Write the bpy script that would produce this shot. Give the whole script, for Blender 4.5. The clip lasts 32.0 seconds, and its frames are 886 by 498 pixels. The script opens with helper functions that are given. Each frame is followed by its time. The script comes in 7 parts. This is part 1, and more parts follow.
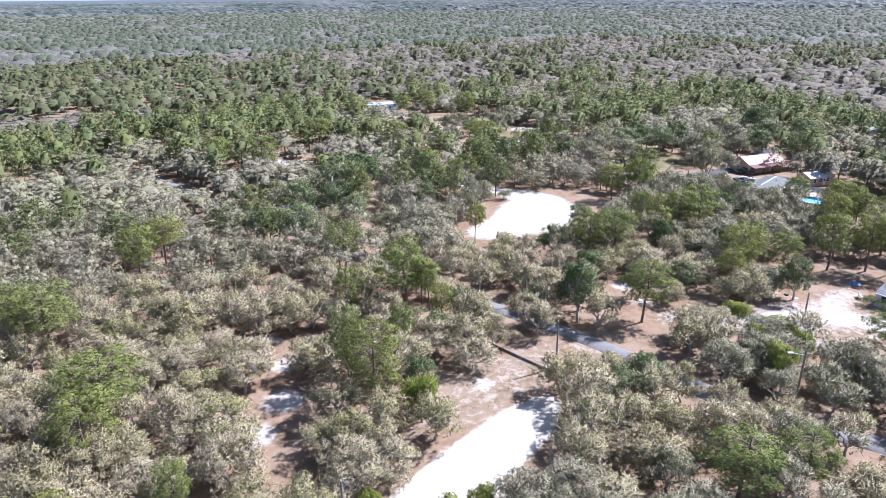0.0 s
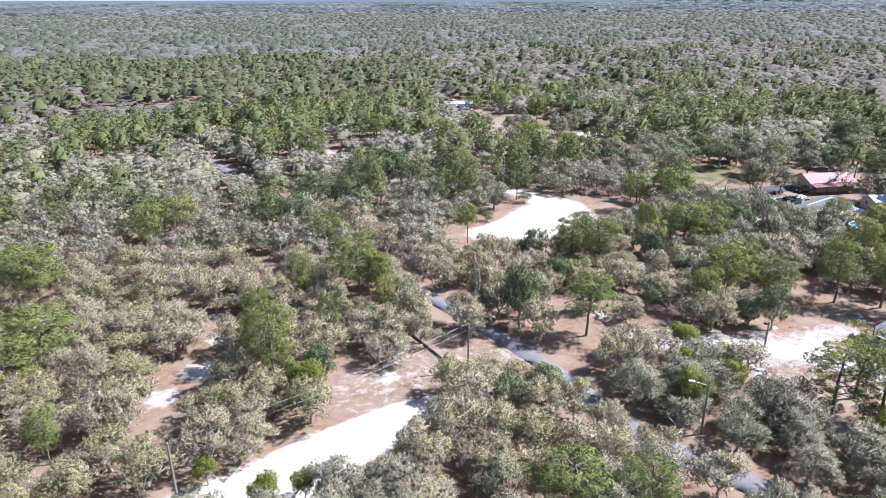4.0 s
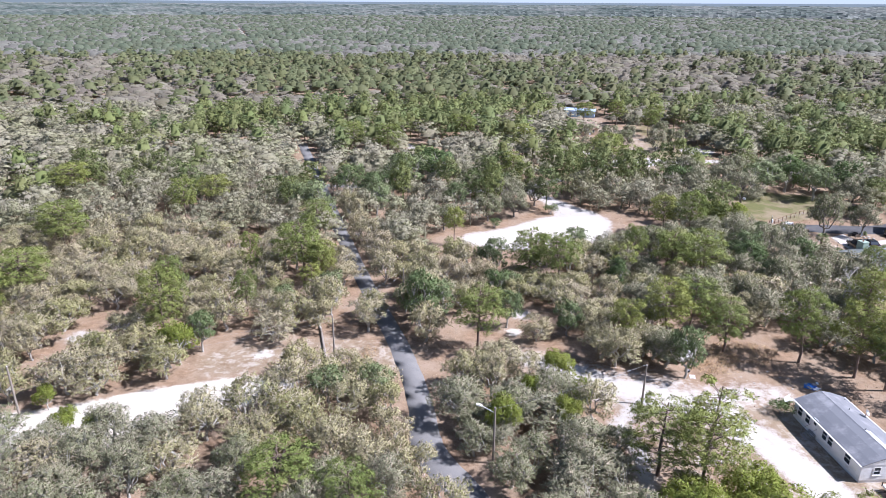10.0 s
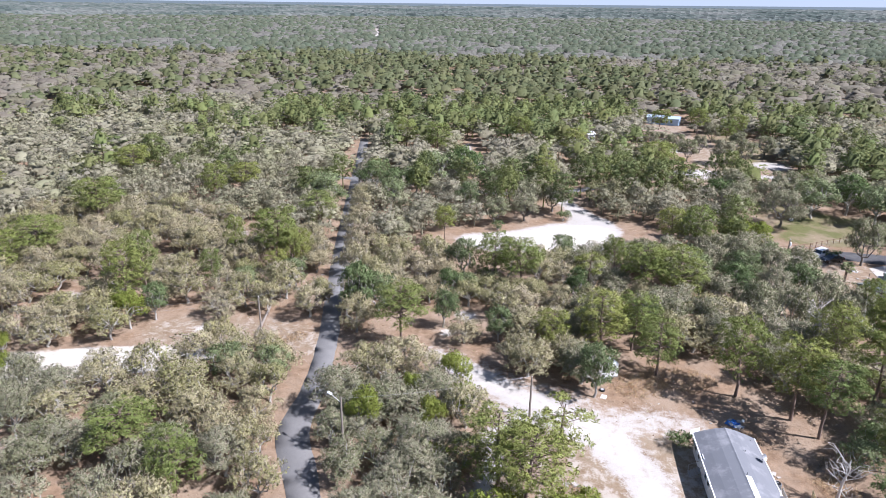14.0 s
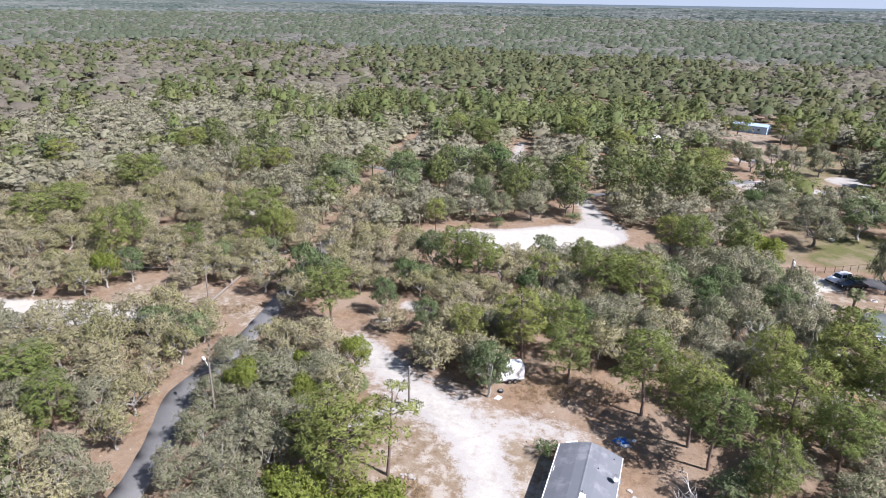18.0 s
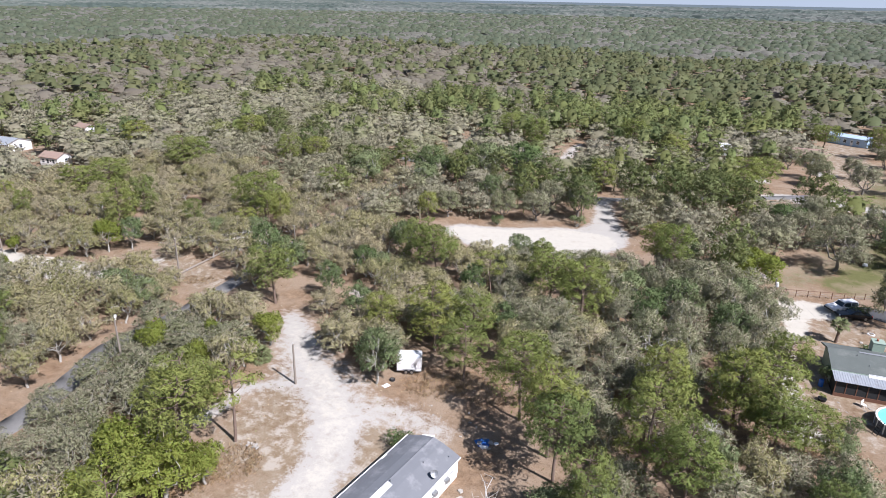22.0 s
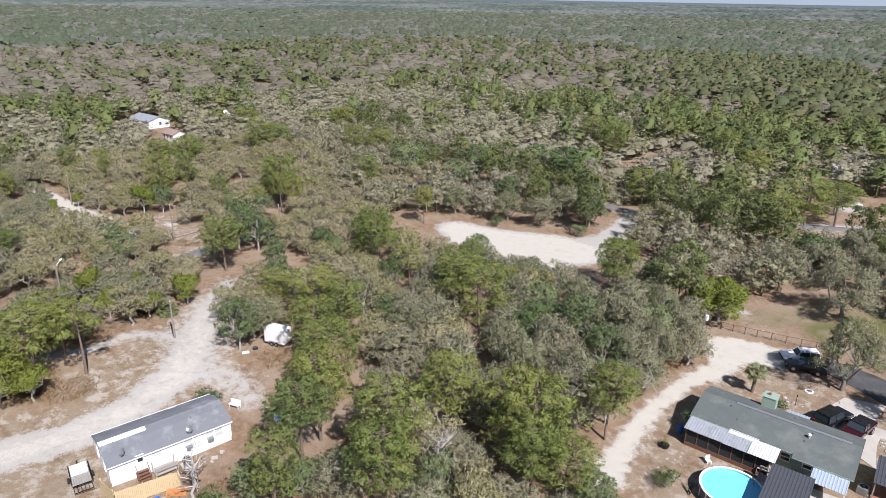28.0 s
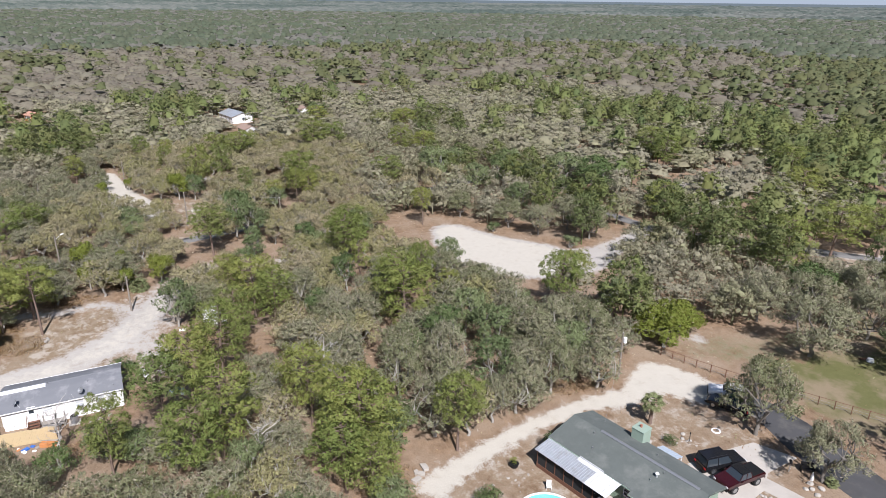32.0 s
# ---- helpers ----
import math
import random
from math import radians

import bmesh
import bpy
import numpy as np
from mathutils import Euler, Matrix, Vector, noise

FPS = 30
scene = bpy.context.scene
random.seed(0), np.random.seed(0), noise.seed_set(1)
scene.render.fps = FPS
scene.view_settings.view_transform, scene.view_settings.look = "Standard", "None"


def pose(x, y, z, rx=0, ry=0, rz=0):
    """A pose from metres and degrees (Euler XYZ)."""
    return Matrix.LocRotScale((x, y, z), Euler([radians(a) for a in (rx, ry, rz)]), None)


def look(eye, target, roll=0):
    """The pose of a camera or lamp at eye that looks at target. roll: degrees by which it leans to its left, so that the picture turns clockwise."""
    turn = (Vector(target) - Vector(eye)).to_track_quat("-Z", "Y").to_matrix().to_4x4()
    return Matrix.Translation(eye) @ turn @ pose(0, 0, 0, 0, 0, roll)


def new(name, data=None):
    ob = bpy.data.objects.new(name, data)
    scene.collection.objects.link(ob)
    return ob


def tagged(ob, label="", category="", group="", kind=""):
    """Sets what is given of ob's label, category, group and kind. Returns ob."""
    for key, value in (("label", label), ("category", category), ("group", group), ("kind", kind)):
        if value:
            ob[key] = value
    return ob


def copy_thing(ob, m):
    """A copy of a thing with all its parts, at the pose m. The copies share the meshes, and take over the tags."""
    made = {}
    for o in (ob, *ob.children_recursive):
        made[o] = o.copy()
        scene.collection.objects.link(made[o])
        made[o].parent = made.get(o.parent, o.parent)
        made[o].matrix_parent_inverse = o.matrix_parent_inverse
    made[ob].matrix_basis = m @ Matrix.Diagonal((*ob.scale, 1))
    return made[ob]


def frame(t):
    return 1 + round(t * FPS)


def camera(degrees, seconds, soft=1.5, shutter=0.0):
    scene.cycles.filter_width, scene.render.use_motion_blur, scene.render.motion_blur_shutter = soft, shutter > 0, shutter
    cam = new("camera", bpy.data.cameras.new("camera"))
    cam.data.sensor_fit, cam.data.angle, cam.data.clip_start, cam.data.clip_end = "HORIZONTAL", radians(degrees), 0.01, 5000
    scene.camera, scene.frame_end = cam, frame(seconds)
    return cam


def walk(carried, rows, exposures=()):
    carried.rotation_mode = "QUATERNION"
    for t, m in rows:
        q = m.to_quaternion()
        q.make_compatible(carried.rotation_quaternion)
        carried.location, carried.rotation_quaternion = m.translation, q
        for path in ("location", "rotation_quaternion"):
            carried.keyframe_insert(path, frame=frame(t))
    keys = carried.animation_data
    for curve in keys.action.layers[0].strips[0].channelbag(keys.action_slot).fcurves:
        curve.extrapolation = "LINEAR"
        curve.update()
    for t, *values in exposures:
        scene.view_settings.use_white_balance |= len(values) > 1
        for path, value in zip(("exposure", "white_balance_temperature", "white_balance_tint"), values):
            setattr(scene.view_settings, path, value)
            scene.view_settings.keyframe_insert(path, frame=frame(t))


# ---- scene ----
cam = camera(68.7, 32.0, soft=0.8)
METRES, EYE, TILT, LEAN, TURN = 224.4, 46.4, 0.0, 0.0, -34.2
ROWS = [
    (0.0, 0.0, 0.0, 0.0, -0.22, -21.03, 0.57),
    (0.5, 0.015, -0.0003, -0.0004, 1.26, -21.01, 0.53),
    (1.0, 0.0299, -0.0006, -0.0009, 2.74, -20.99, 0.47),
    (1.5, 0.0452, -0.0006, -0.0012, 4.23, -20.97, 0.44),
    (2.0, 0.0606, -0.0001, -0.0016, 5.76, -20.92, 0.4),
    (2.5, 0.0756, 0.0011, -0.0019, 7.23, -20.9, 0.34),
    (3.0, 0.0906, 0.0026, -0.002, 8.72, -20.9, 0.29),
    (3.5, 0.1058, 0.0046, -0.0023, 10.24, -20.87, 0.28),
    (5.5, 0.1672, 0.0174, -0.002, 16.43, -20.79, 0.1),
    (6.0, 0.1829, 0.0214, -0.0015, 18.02, -20.77, 0.05),
    (6.5, 0.1983, 0.0257, -0.0012, 19.57, -20.75, 0.0),
    (7.0, 0.2132, 0.0304, -0.0011, 21.12, -20.73, -0.05),
    (7.5, 0.228, 0.0357, -0.0009, 22.68, -20.73, -0.12),
    (8.0, 0.2426, 0.0415, -0.0012, 24.24, -20.67, -0.13),
    (8.5, 0.2568, 0.048, -0.0012, 25.78, -20.67, -0.2),
    (9.0, 0.2713, 0.0548, -0.0013, 27.34, -20.66, -0.21),
    (9.5, 0.2857, 0.0617, -0.0014, 28.89, -20.65, -0.28),
    (10.0, 0.299, 0.0686, -0.0015, 30.34, -20.64, -0.31),
    (10.5, 0.313, 0.0762, -0.0016, 31.9, -20.62, -0.34),
    (11.0, 0.3268, 0.0843, -0.0017, 33.46, -20.6, -0.35),
    (11.5, 0.3404, 0.093, -0.002, 35.01, -20.57, -0.35),
    (12.0, 0.3534, 0.102, -0.0021, 36.56, -20.56, -0.38),
    (12.5, 0.3661, 0.1112, -0.0023, 38.09, -20.55, -0.39),
    (13.0, 0.3787, 0.1206, -0.0026, 39.62, -20.53, -0.43),
    (13.5, 0.3908, 0.1305, -0.0029, 41.12, -20.52, -0.47),
    (14.0, 0.4025, 0.1406, -0.0032, 42.6, -20.53, -0.54),
    (14.5, 0.414, 0.1508, -0.0036, 44.09, -20.55, -0.59),
    (16.5, 0.456, 0.1954, -0.0063, 50.02, -20.59, -0.76),
    (17.0, 0.4661, 0.2067, -0.0069, 51.48, -20.59, -0.8),
    (17.5, 0.4758, 0.2183, -0.0073, 52.97, -20.63, -0.87),
    (18.0, 0.4854, 0.2302, -0.008, 54.46, -20.65, -0.92),
    (18.5, 0.4945, 0.2426, -0.0085, 55.96, -20.67, -0.95),
    (19.0, 0.5034, 0.2553, -0.0091, 57.47, -20.69, -0.99),
    (19.5, 0.5121, 0.2682, -0.0096, 58.97, -20.7, -1.01),
    (20.0, 0.5202, 0.2814, -0.0102, 60.49, -20.7, -1.06),
    (20.5, 0.5286, 0.2946, -0.0105, 61.98, -20.73, -1.07),
    (21.0, 0.5363, 0.3083, -0.0107, 63.51, -20.77, -1.07),
    (21.5, 0.5437, 0.3223, -0.0108, 65.06, -20.79, -1.09),
    (22.0, 0.5508, 0.3363, -0.0109, 66.58, -20.8, -1.09),
    (22.5, 0.5574, 0.3505, -0.011, 68.12, -20.83, -1.13),
    (23.0, 0.5636, 0.3649, -0.0112, 69.65, -20.85, -1.15),
    (23.5, 0.5694, 0.3795, -0.0111, 71.19, -20.88, -1.16),
    (24.0, 0.5748, 0.3944, -0.0112, 72.75, -20.89, -1.16),
    (24.5, 0.5796, 0.4093, -0.0113, 74.26, -20.9, -1.16),
    (25.0, 0.5841, 0.4243, -0.0112, 75.81, -20.94, -1.19),
    (25.5, 0.5884, 0.4394, -0.0115, 77.33, -20.95, -1.2),
    (27.5, 0.602, 0.5009, -0.012, 83.52, -20.92, -1.04),
    (28.0, 0.6039, 0.5162, -0.0119, 85.02, -20.91, -1.02),
    (28.5, 0.6054, 0.5316, -0.0118, 86.53, -20.91, -1.01),
    (29.0, 0.6067, 0.5474, -0.0116, 88.07, -20.9, -1.0),
    (29.5, 0.6079, 0.5635, -0.0114, 89.63, -20.88, -0.94),
    (30.0, 0.6085, 0.5796, -0.011, 91.18, -20.86, -0.88),
    (30.5, 0.6082, 0.5956, -0.0107, 92.73, -20.82, -0.84),
    (31.0, 0.6074, 0.6115, -0.0104, 94.28, -20.81, -0.79),
    (31.5, 0.6063, 0.6274, -0.01, 95.83, -20.8, -0.75),
    (32.0, 0.6047, 0.6433, -0.0099, 97.38, -20.8, -0.71),
]
walk(cam, [(t, pose(0, 0, EYE, TILT, LEAN, TURN) @ pose(METRES * x, METRES * y, METRES * z, 90 + pitch, roll, yaw)) for t, x, y, z, yaw, pitch, roll in ROWS],
     [(0.0, 1.28, 5500, 24), (16.0, 0.99, 5790, 20), (32.0, 0.58, 6080, 17)])


# ---- daylight ----
SUN_EL, SUN_X, SUN_Y = radians(47.5), 0.982, -0.187
to_sun = Vector((SUN_X * math.cos(SUN_EL), SUN_Y * math.cos(SUN_EL), math.sin(SUN_EL)))
world = bpy.data.worlds.new("world")
scene.world = world
world.use_nodes = True
sky = world.node_tree.nodes.new("ShaderNodeTexSky")
sky.sky_type, sky.sun_disc = "NISHITA", False
sky.sun_elevation, sky.sun_rotation = SUN_EL, math.atan2(SUN_X, SUN_Y)
sky.air_density, sky.dust_density = 1.2, 0.6
background = world.node_tree.nodes["Background"]
background.inputs[1].default_value = 0.05
world.node_tree.links.new(sky.outputs[0], background.inputs[0])
sun = new("sun", bpy.data.lights.new("sun", "SUN"))
sun.data.energy, sun.data.angle, sun.data.color = 4.7, radians(0.53), (1.0, 0.965, 0.91)
sun.matrix_world = look(to_sun * 200, (0, 0, 0))


# ---- materials ----
def nodes_of(name):
    m = bpy.data.materials.new(name)
    m.use_nodes = True
    t = m.node_tree
    return m, t, t.nodes["Principled BSDF"]


def node(t, kind, **sets):
    n = t.nodes.new(kind)
    for k, v in sets.items():
        n.inputs[k].default_value = v
    return n


def noise_of(t, scale, detail=4, rough=0.6, coords=None):
    n = node(t, "ShaderNodeTexNoise", Scale=scale, Detail=detail, Roughness=rough)
    if coords is not None:
        t.links.new(coords, n.inputs["Vector"])
    return n.outputs["Fac"]


def ramp(t, fac, stops, mode="LINEAR"):
    r = t.nodes.new("ShaderNodeValToRGB")
    r.color_ramp.interpolation = mode
    while len(r.color_ramp.elements) < len(stops):
        r.color_ramp.elements.new(0.5)
    for e, (p, c) in zip(r.color_ramp.elements, stops):
        e.position, e.color = p, (*c, 1) if len(c) == 3 else (c[0], c[0], c[0], 1)
    t.links.new(fac, r.inputs[0])
    return r.outputs[0]


def mix(t, fac, a, b, kind="MIX"):
    m = t.nodes.new("ShaderNodeMix")
    m.data_type, m.blend_type = "RGBA", kind
    for value, i in ((fac, 0), (a, 6), (b, 7)):
        if hasattr(value, "is_linked"):
            t.links.new(value, m.inputs[i])
        else:
            m.inputs[i].default_value = value if i == 0 else (*value, 1)
    return m.outputs[2]


def maths(t, op, a, b=0.0, clamp=False):
    m = t.nodes.new("ShaderNodeMath")
    m.operation, m.use_clamp = op, clamp
    for value, i in ((a, 0), (b, 1)):
        if hasattr(value, "is_linked"):
            t.links.new(value, m.inputs[i])
        else:
            m.inputs[i].default_value = value
    return m.outputs[0]


def bump_in(t, bsdf, height, strength=0.5, distance=0.05):
    b = node(t, "ShaderNodeBump", Strength=strength, Distance=distance)
    t.links.new(height, b.inputs["Height"])
    t.links.new(b.outputs[0], bsdf.inputs["Normal"])


def place_of(t):
    return t.nodes.new("ShaderNodeNewGeometry").outputs["Position"]


def surface(name, colour, vary=0.18, scale=3.0, rough=0.7, metal=0.0, bump=0.2, spec=0.4, fine=40.0, dirt=None, bump_size=0.01):
    """A worn surface: one colour with stains at one scale and grain at another."""
    m, t, b = nodes_of(name)
    c = t.nodes.new("ShaderNodeTexCoord").outputs["Object"]
    big, small = noise_of(t, scale, 5, 0.65, c), noise_of(t, fine, 3, 0.6, c)
    lo, hi = [v * (1 - vary) for v in colour], [min(1, v * (1 + vary)) for v in colour]
    col = mix(t, big, lo, hi)
    col = mix(t, maths(t, "MULTIPLY", small, 0.35), col, [v * (1 - 1.5 * vary) for v in colour])
    if dirt:
        col = mix(t, ramp(t, noise_of(t, scale * 0.6, 6, 0.7, c), [(0.5, (0,)), (0.72, (1,))]), col, dirt)
    t.links.new(col, b.inputs["Base Color"])
    b.inputs["Roughness"].default_value, b.inputs["Metallic"].default_value = rough, metal
    b.inputs["Specular IOR Level"].default_value = spec
    if bump:
        bump_in(t, b, small, bump, bump_size)
    return m


def leaf_material(name, stops, spread=0.35, by_attribute=False, glow=0.4, grain=0.0, fine=2.6):
    """Foliage: a colour for each tree, lighter and darker leaf by leaf, part of the light passing through."""
    m, t, b = nodes_of(name)
    geo = t.nodes.new("ShaderNodeNewGeometry")
    if by_attribute:
        a = t.nodes.new("ShaderNodeAttribute")
        a.attribute_name = "tint"
        per_tree = a.outputs["Fac"]
    else:
        per_tree = t.nodes.new("ShaderNodeObjectInfo").outputs["Random"]
    col = ramp(t, per_tree, stops)
    leaf = maths(t, "ADD", maths(t, "MULTIPLY", geo.outputs["Random Per Island"], 2 * spread), 1 - spread)
    h = t.nodes.new("ShaderNodeHueSaturation")
    if grain:
        speck = noise_of(t, fine, 4, 0.75, geo.outputs["Position"])
        leaf = maths(t, "MULTIPLY", leaf, maths(t, "ADD", maths(t, "MULTIPLY", maths(t, "SUBTRACT", speck, 0.5), 4 * grain), 1.0))
    t.links.new(leaf, h.inputs["Value"])
    t.links.new(col, h.inputs["Color"])
    t.links.new(maths(t, "ADD", maths(t, "MULTIPLY", geo.outputs["Random Per Island"], 0.03), 0.485), h.inputs["Hue"])
    t.links.new(h.outputs[0], b.inputs["Base Color"])
    b.inputs["Roughness"].default_value, b.inputs["Specular IOR Level"].default_value = 0.75, 0.25
    through_leaf = t.nodes.new("ShaderNodeBsdfTranslucent")
    t.links.new(h.outputs[0], through_leaf.inputs["Color"])
    both = t.nodes.new("ShaderNodeMixShader")
    both.inputs[0].default_value = glow
    t.links.new(b.outputs[0], both.inputs[1])
    t.links.new(through_leaf.outputs[0], both.inputs[2])
    t.links.new(both.outputs[0], t.nodes["Material Output"].inputs[0])
    return m


OAK = [(0.0, (0.306, 0.281, 0.134)), (0.2, (0.341, 0.307, 0.179)), (0.4, (0.268, 0.260, 0.109)), (0.6, (0.358, 0.311, 0.187)), (0.8, (0.314, 0.286, 0.149)), (1.0, (0.249, 0.245, 0.100))]
EVERGREEN = [(0.0, (0.105, 0.15, 0.052)), (0.4, (0.155, 0.19, 0.085)), (0.7, (0.20, 0.235, 0.11)), (1.0, (0.115, 0.165, 0.052))]
PINE = [(0.0, (0.167, 0.205, 0.055)), (0.35, (0.202, 0.232, 0.063)), (0.7, (0.254, 0.268, 0.071)), (1.0, (0.146, 0.185, 0.058))]
WOODS = [(0.0, (0.286, 0.267, 0.189)), (0.1, (0.273, 0.258, 0.166)), (0.2, (0.291, 0.270, 0.190)), (0.3, (0.256, 0.252, 0.146)), (0.4, (0.278, 0.259, 0.172)), (0.5, (0.244, 0.237, 0.126)), (0.58, (0.187, 0.198, 0.076)), (0.72, (0.147, 0.173, 0.064)), (0.84, (0.180, 0.202, 0.067)), (0.93, (0.113, 0.141, 0.055)), (1.0, (0.162, 0.187, 0.065))]
leaf_oak = leaf_material("oak_leaves", OAK, 0.34, glow=0.2, grain=0.1, fine=3.0)
leaf_evergreen = leaf_material("evergreen_leaves", EVERGREEN, 0.32, glow=0.2)
leaf_pine = leaf_material("pine_needles", PINE, 0.28, glow=0.2)
leaf_fresh = leaf_material("fresh_leaves", [(0.0, (0.19, 0.235, 0.04)), (1.0, (0.25, 0.275, 0.06))])
leaf_woods = leaf_material("woods_leaves", WOODS, 0.2, by_attribute=True, glow=0.3, grain=0.08, fine=1.4)
leaf_spreading = leaf_material("spreading_oak_leaves", [(0.0, (0.180, 0.194, 0.096)), (0.5, (0.222, 0.226, 0.130)), (1.0, (0.250, 0.248, 0.152))], 0.35, glow=0.2, grain=0.1, fine=3.0)
leaf_palm = leaf_material("palm_fronds", [(0.0, (0.19, 0.22, 0.10)), (1.0, (0.23, 0.25, 0.12))])
bark_grey = surface("lichen_grey_bark", (0.38, 0.36, 0.32), 0.3, 2.0, 0.9, bump=0.6, fine=14)
bark_dark = surface("dark_oak_bark", (0.21, 0.19, 0.165), 0.3, 2.0, 0.9, bump=0.6, fine=14)
bark_pine = surface("pine_bark", (0.20, 0.145, 0.115), 0.35, 2.5, 0.9, bump=0.7, fine=12)
twig_pale = surface("pale_lichen_twigs", (0.43, 0.37, 0.275), 0.15, 2.0, 0.9, bump=0)
bark_dead = surface("bleached_wood", (0.50, 0.47, 0.43), 0.2, 2.0, 0.8, bump=0.4, fine=14)


def ground_material():
    m, t, b = nodes_of("sandy_ground")
    c = place_of(t)

    def layer(name):
        a = t.nodes.new("ShaderNodeAttribute")
        a.attribute_name = name
        return a.outputs["Fac"]
    huge, broad, mid, small = noise_of(t, 0.02, 4, 0.6, c), noise_of(t, 0.16, 5, 0.65, c), noise_of(t, 0.9, 6, 0.7, c), noise_of(t, 7.0, 4, 0.7, c)
    litter = mix(t, ramp(t, mid, [(0.3, (0,)), (0.7, (1,))]), (0.140, 0.090, 0.053), (0.340, 0.236, 0.152))
    litter = mix(t, ramp(t, broad, [(0.42, (0,)), (0.62, (1,))]), litter, (0.308, 0.236, 0.168))
    litter = mix(t, ramp(t, small, [(0.5, (0,)), (0.75, (1,))]), litter, (0.104, 0.064, 0.040))
    speck = ramp(t, noise_of(t, 2.3, 6, 0.75, c), [(0.62, (0,)), (0.70, (1,))])
    litter = mix(t, maths(t, "MULTIPLY", speck, 0.6), litter, (0.416, 0.376, 0.328))
    leaf_bits = ramp(t, noise_of(t, 11.0, 3, 0.8, c), [(0.56, (0,)), (0.64, (1,))])
    litter = mix(t, maths(t, "MULTIPLY", leaf_bits, 0.5), litter, (0.400, 0.320, 0.248))
    dry = mix(t, ramp(t, mid, [(0.32, (0,)), (0.68, (1,))]), (0.192, 0.144, 0.092), (0.336, 0.280, 0.212))
    dry = mix(t, ramp(t, small, [(0.5, (0,)), (0.8, (1,))]), dry, (0.176, 0.136, 0.072))
    dry = mix(t, maths(t, "MULTIPLY", ramp(t, noise_of(t, 0.45, 6, 0.75, c), [(0.5, (0,)), (0.6, (1,))]), 0.8), dry, (0.416, 0.376, 0.320))
    turf = mix(t, mid, (0.082, 0.098, 0.032), (0.150, 0.152, 0.062))
    turf = mix(t, ramp(t, broad, [(0.45, (0,)), (0.65, (1,))]), turf, (0.245, 0.20, 0.13))
    sand = mix(t, broad, (0.345, 0.322, 0.288), (0.455, 0.43, 0.39))
    sand = mix(t, ramp(t, mid, [(0.28, (1,)), (0.44, (0,))]), sand, (0.355, 0.318, 0.272))
    white = mix(t, mid, (0.435, 0.405, 0.345), (0.53, 0.498, 0.428))
    white = mix(t, ramp(t, noise_of(t, 0.55, 6, 0.7, c), [(0.55, (0,)), (0.7, (1,))]), white, (0.43, 0.385, 0.32))

    def edge(name, soft=0.32):
        rough_edge = maths(t, "ADD", maths(t, "MULTIPLY", maths(t, "SUBTRACT", mid, 0.5), 1.3), maths(t, "MULTIPLY", maths(t, "SUBTRACT", small, 0.5), 1.1))
        v = maths(t, "ADD", layer(name), rough_edge)
        return ramp(t, v, [(0.5 - soft / 2, (0,)), (0.5 + soft / 2, (1,))])
    col = mix(t, edge("dry"), litter, dry)
    col = mix(t, edge("turf"), col, turf)
    col = mix(t, maths(t, "MULTIPLY", huge, 0.25), col, (0.20, 0.14, 0.09))
    col = mix(t, edge("sand"), col, sand)
    col = mix(t, edge("white"), col, white)
    t.links.new(col, b.inputs["Base Color"])
    b.inputs["Roughness"].default_value, b.inputs["Specular IOR Level"].default_value = 0.95, 0.1
    bump_in(t, b, maths(t, "ADD", mid, maths(t, "MULTIPLY", small, 0.6)), 0.8, 0.09)
    return m


def asphalt_material():
    m, t, b = nodes_of("worn_asphalt")
    c = place_of(t)
    col = mix(t, noise_of(t, 0.5, 5, 0.7, c), (0.145, 0.142, 0.136), (0.205, 0.20, 0.19))
    col = mix(t, ramp(t, noise_of(t, 30.0, 3, 0.7, c), [(0.5, (0,)), (0.8, (1,))]), col, (0.10, 0.10, 0.10))
    crack = ramp(t, noise_of(t, 1.4, 8, 0.8, c), [(0.485, (0,)), (0.5, (1,)), (0.515, (0,))])
    col = mix(t, maths(t, "MULTIPLY", crack, 0.5), col, (0.07, 0.07, 0.07))
    t.links.new(col, b.inputs["Base Color"])
    b.inputs["Roughness"].default_value = 0.85
    bump_in(t, b, noise_of(t, 40.0, 3, 0.7, c), 0.4, 0.02)
    return m


ground_mat, asphalt = ground_material(), asphalt_material()


# ---- mesh helpers ----
def raw_mesh(name, verts, tris, mats, index=None, tint=None, smooth=False, normals=None):
    """A triangle mesh straight from arrays."""
    me = bpy.data.meshes.new(name)
    verts, tris = np.asarray(verts, np.float32), np.asarray(tris, np.int32)
    me.vertices.add(len(verts))
    me.vertices.foreach_set("co", verts.ravel())
    me.loops.add(tris.size)
    me.loops.foreach_set("vertex_index", tris.ravel())
    me.polygons.add(len(tris))
    me.polygons.foreach_set("loop_start", np.arange(0, tris.size, 3, dtype=np.int32))
    for k in mats:
        me.materials.append(k)
    if index is not None:
        me.polygons.foreach_set("material_index", np.asarray(index, np.int32))
    if tint is not None:
        me.attributes.new("tint", "FLOAT", "POINT").data.foreach_set("value", np.asarray(tint, np.float32))
    if normals is not None:
        me.attributes.new("custom_normal", "FLOAT_VECTOR", "POINT").data.foreach_set("vector", np.asarray(normals, np.float32).ravel())
    me.polygons.foreach_set("use_smooth", np.full(len(tris), smooth or normals is not None))
    me.update(calc_edges=True)
    return me


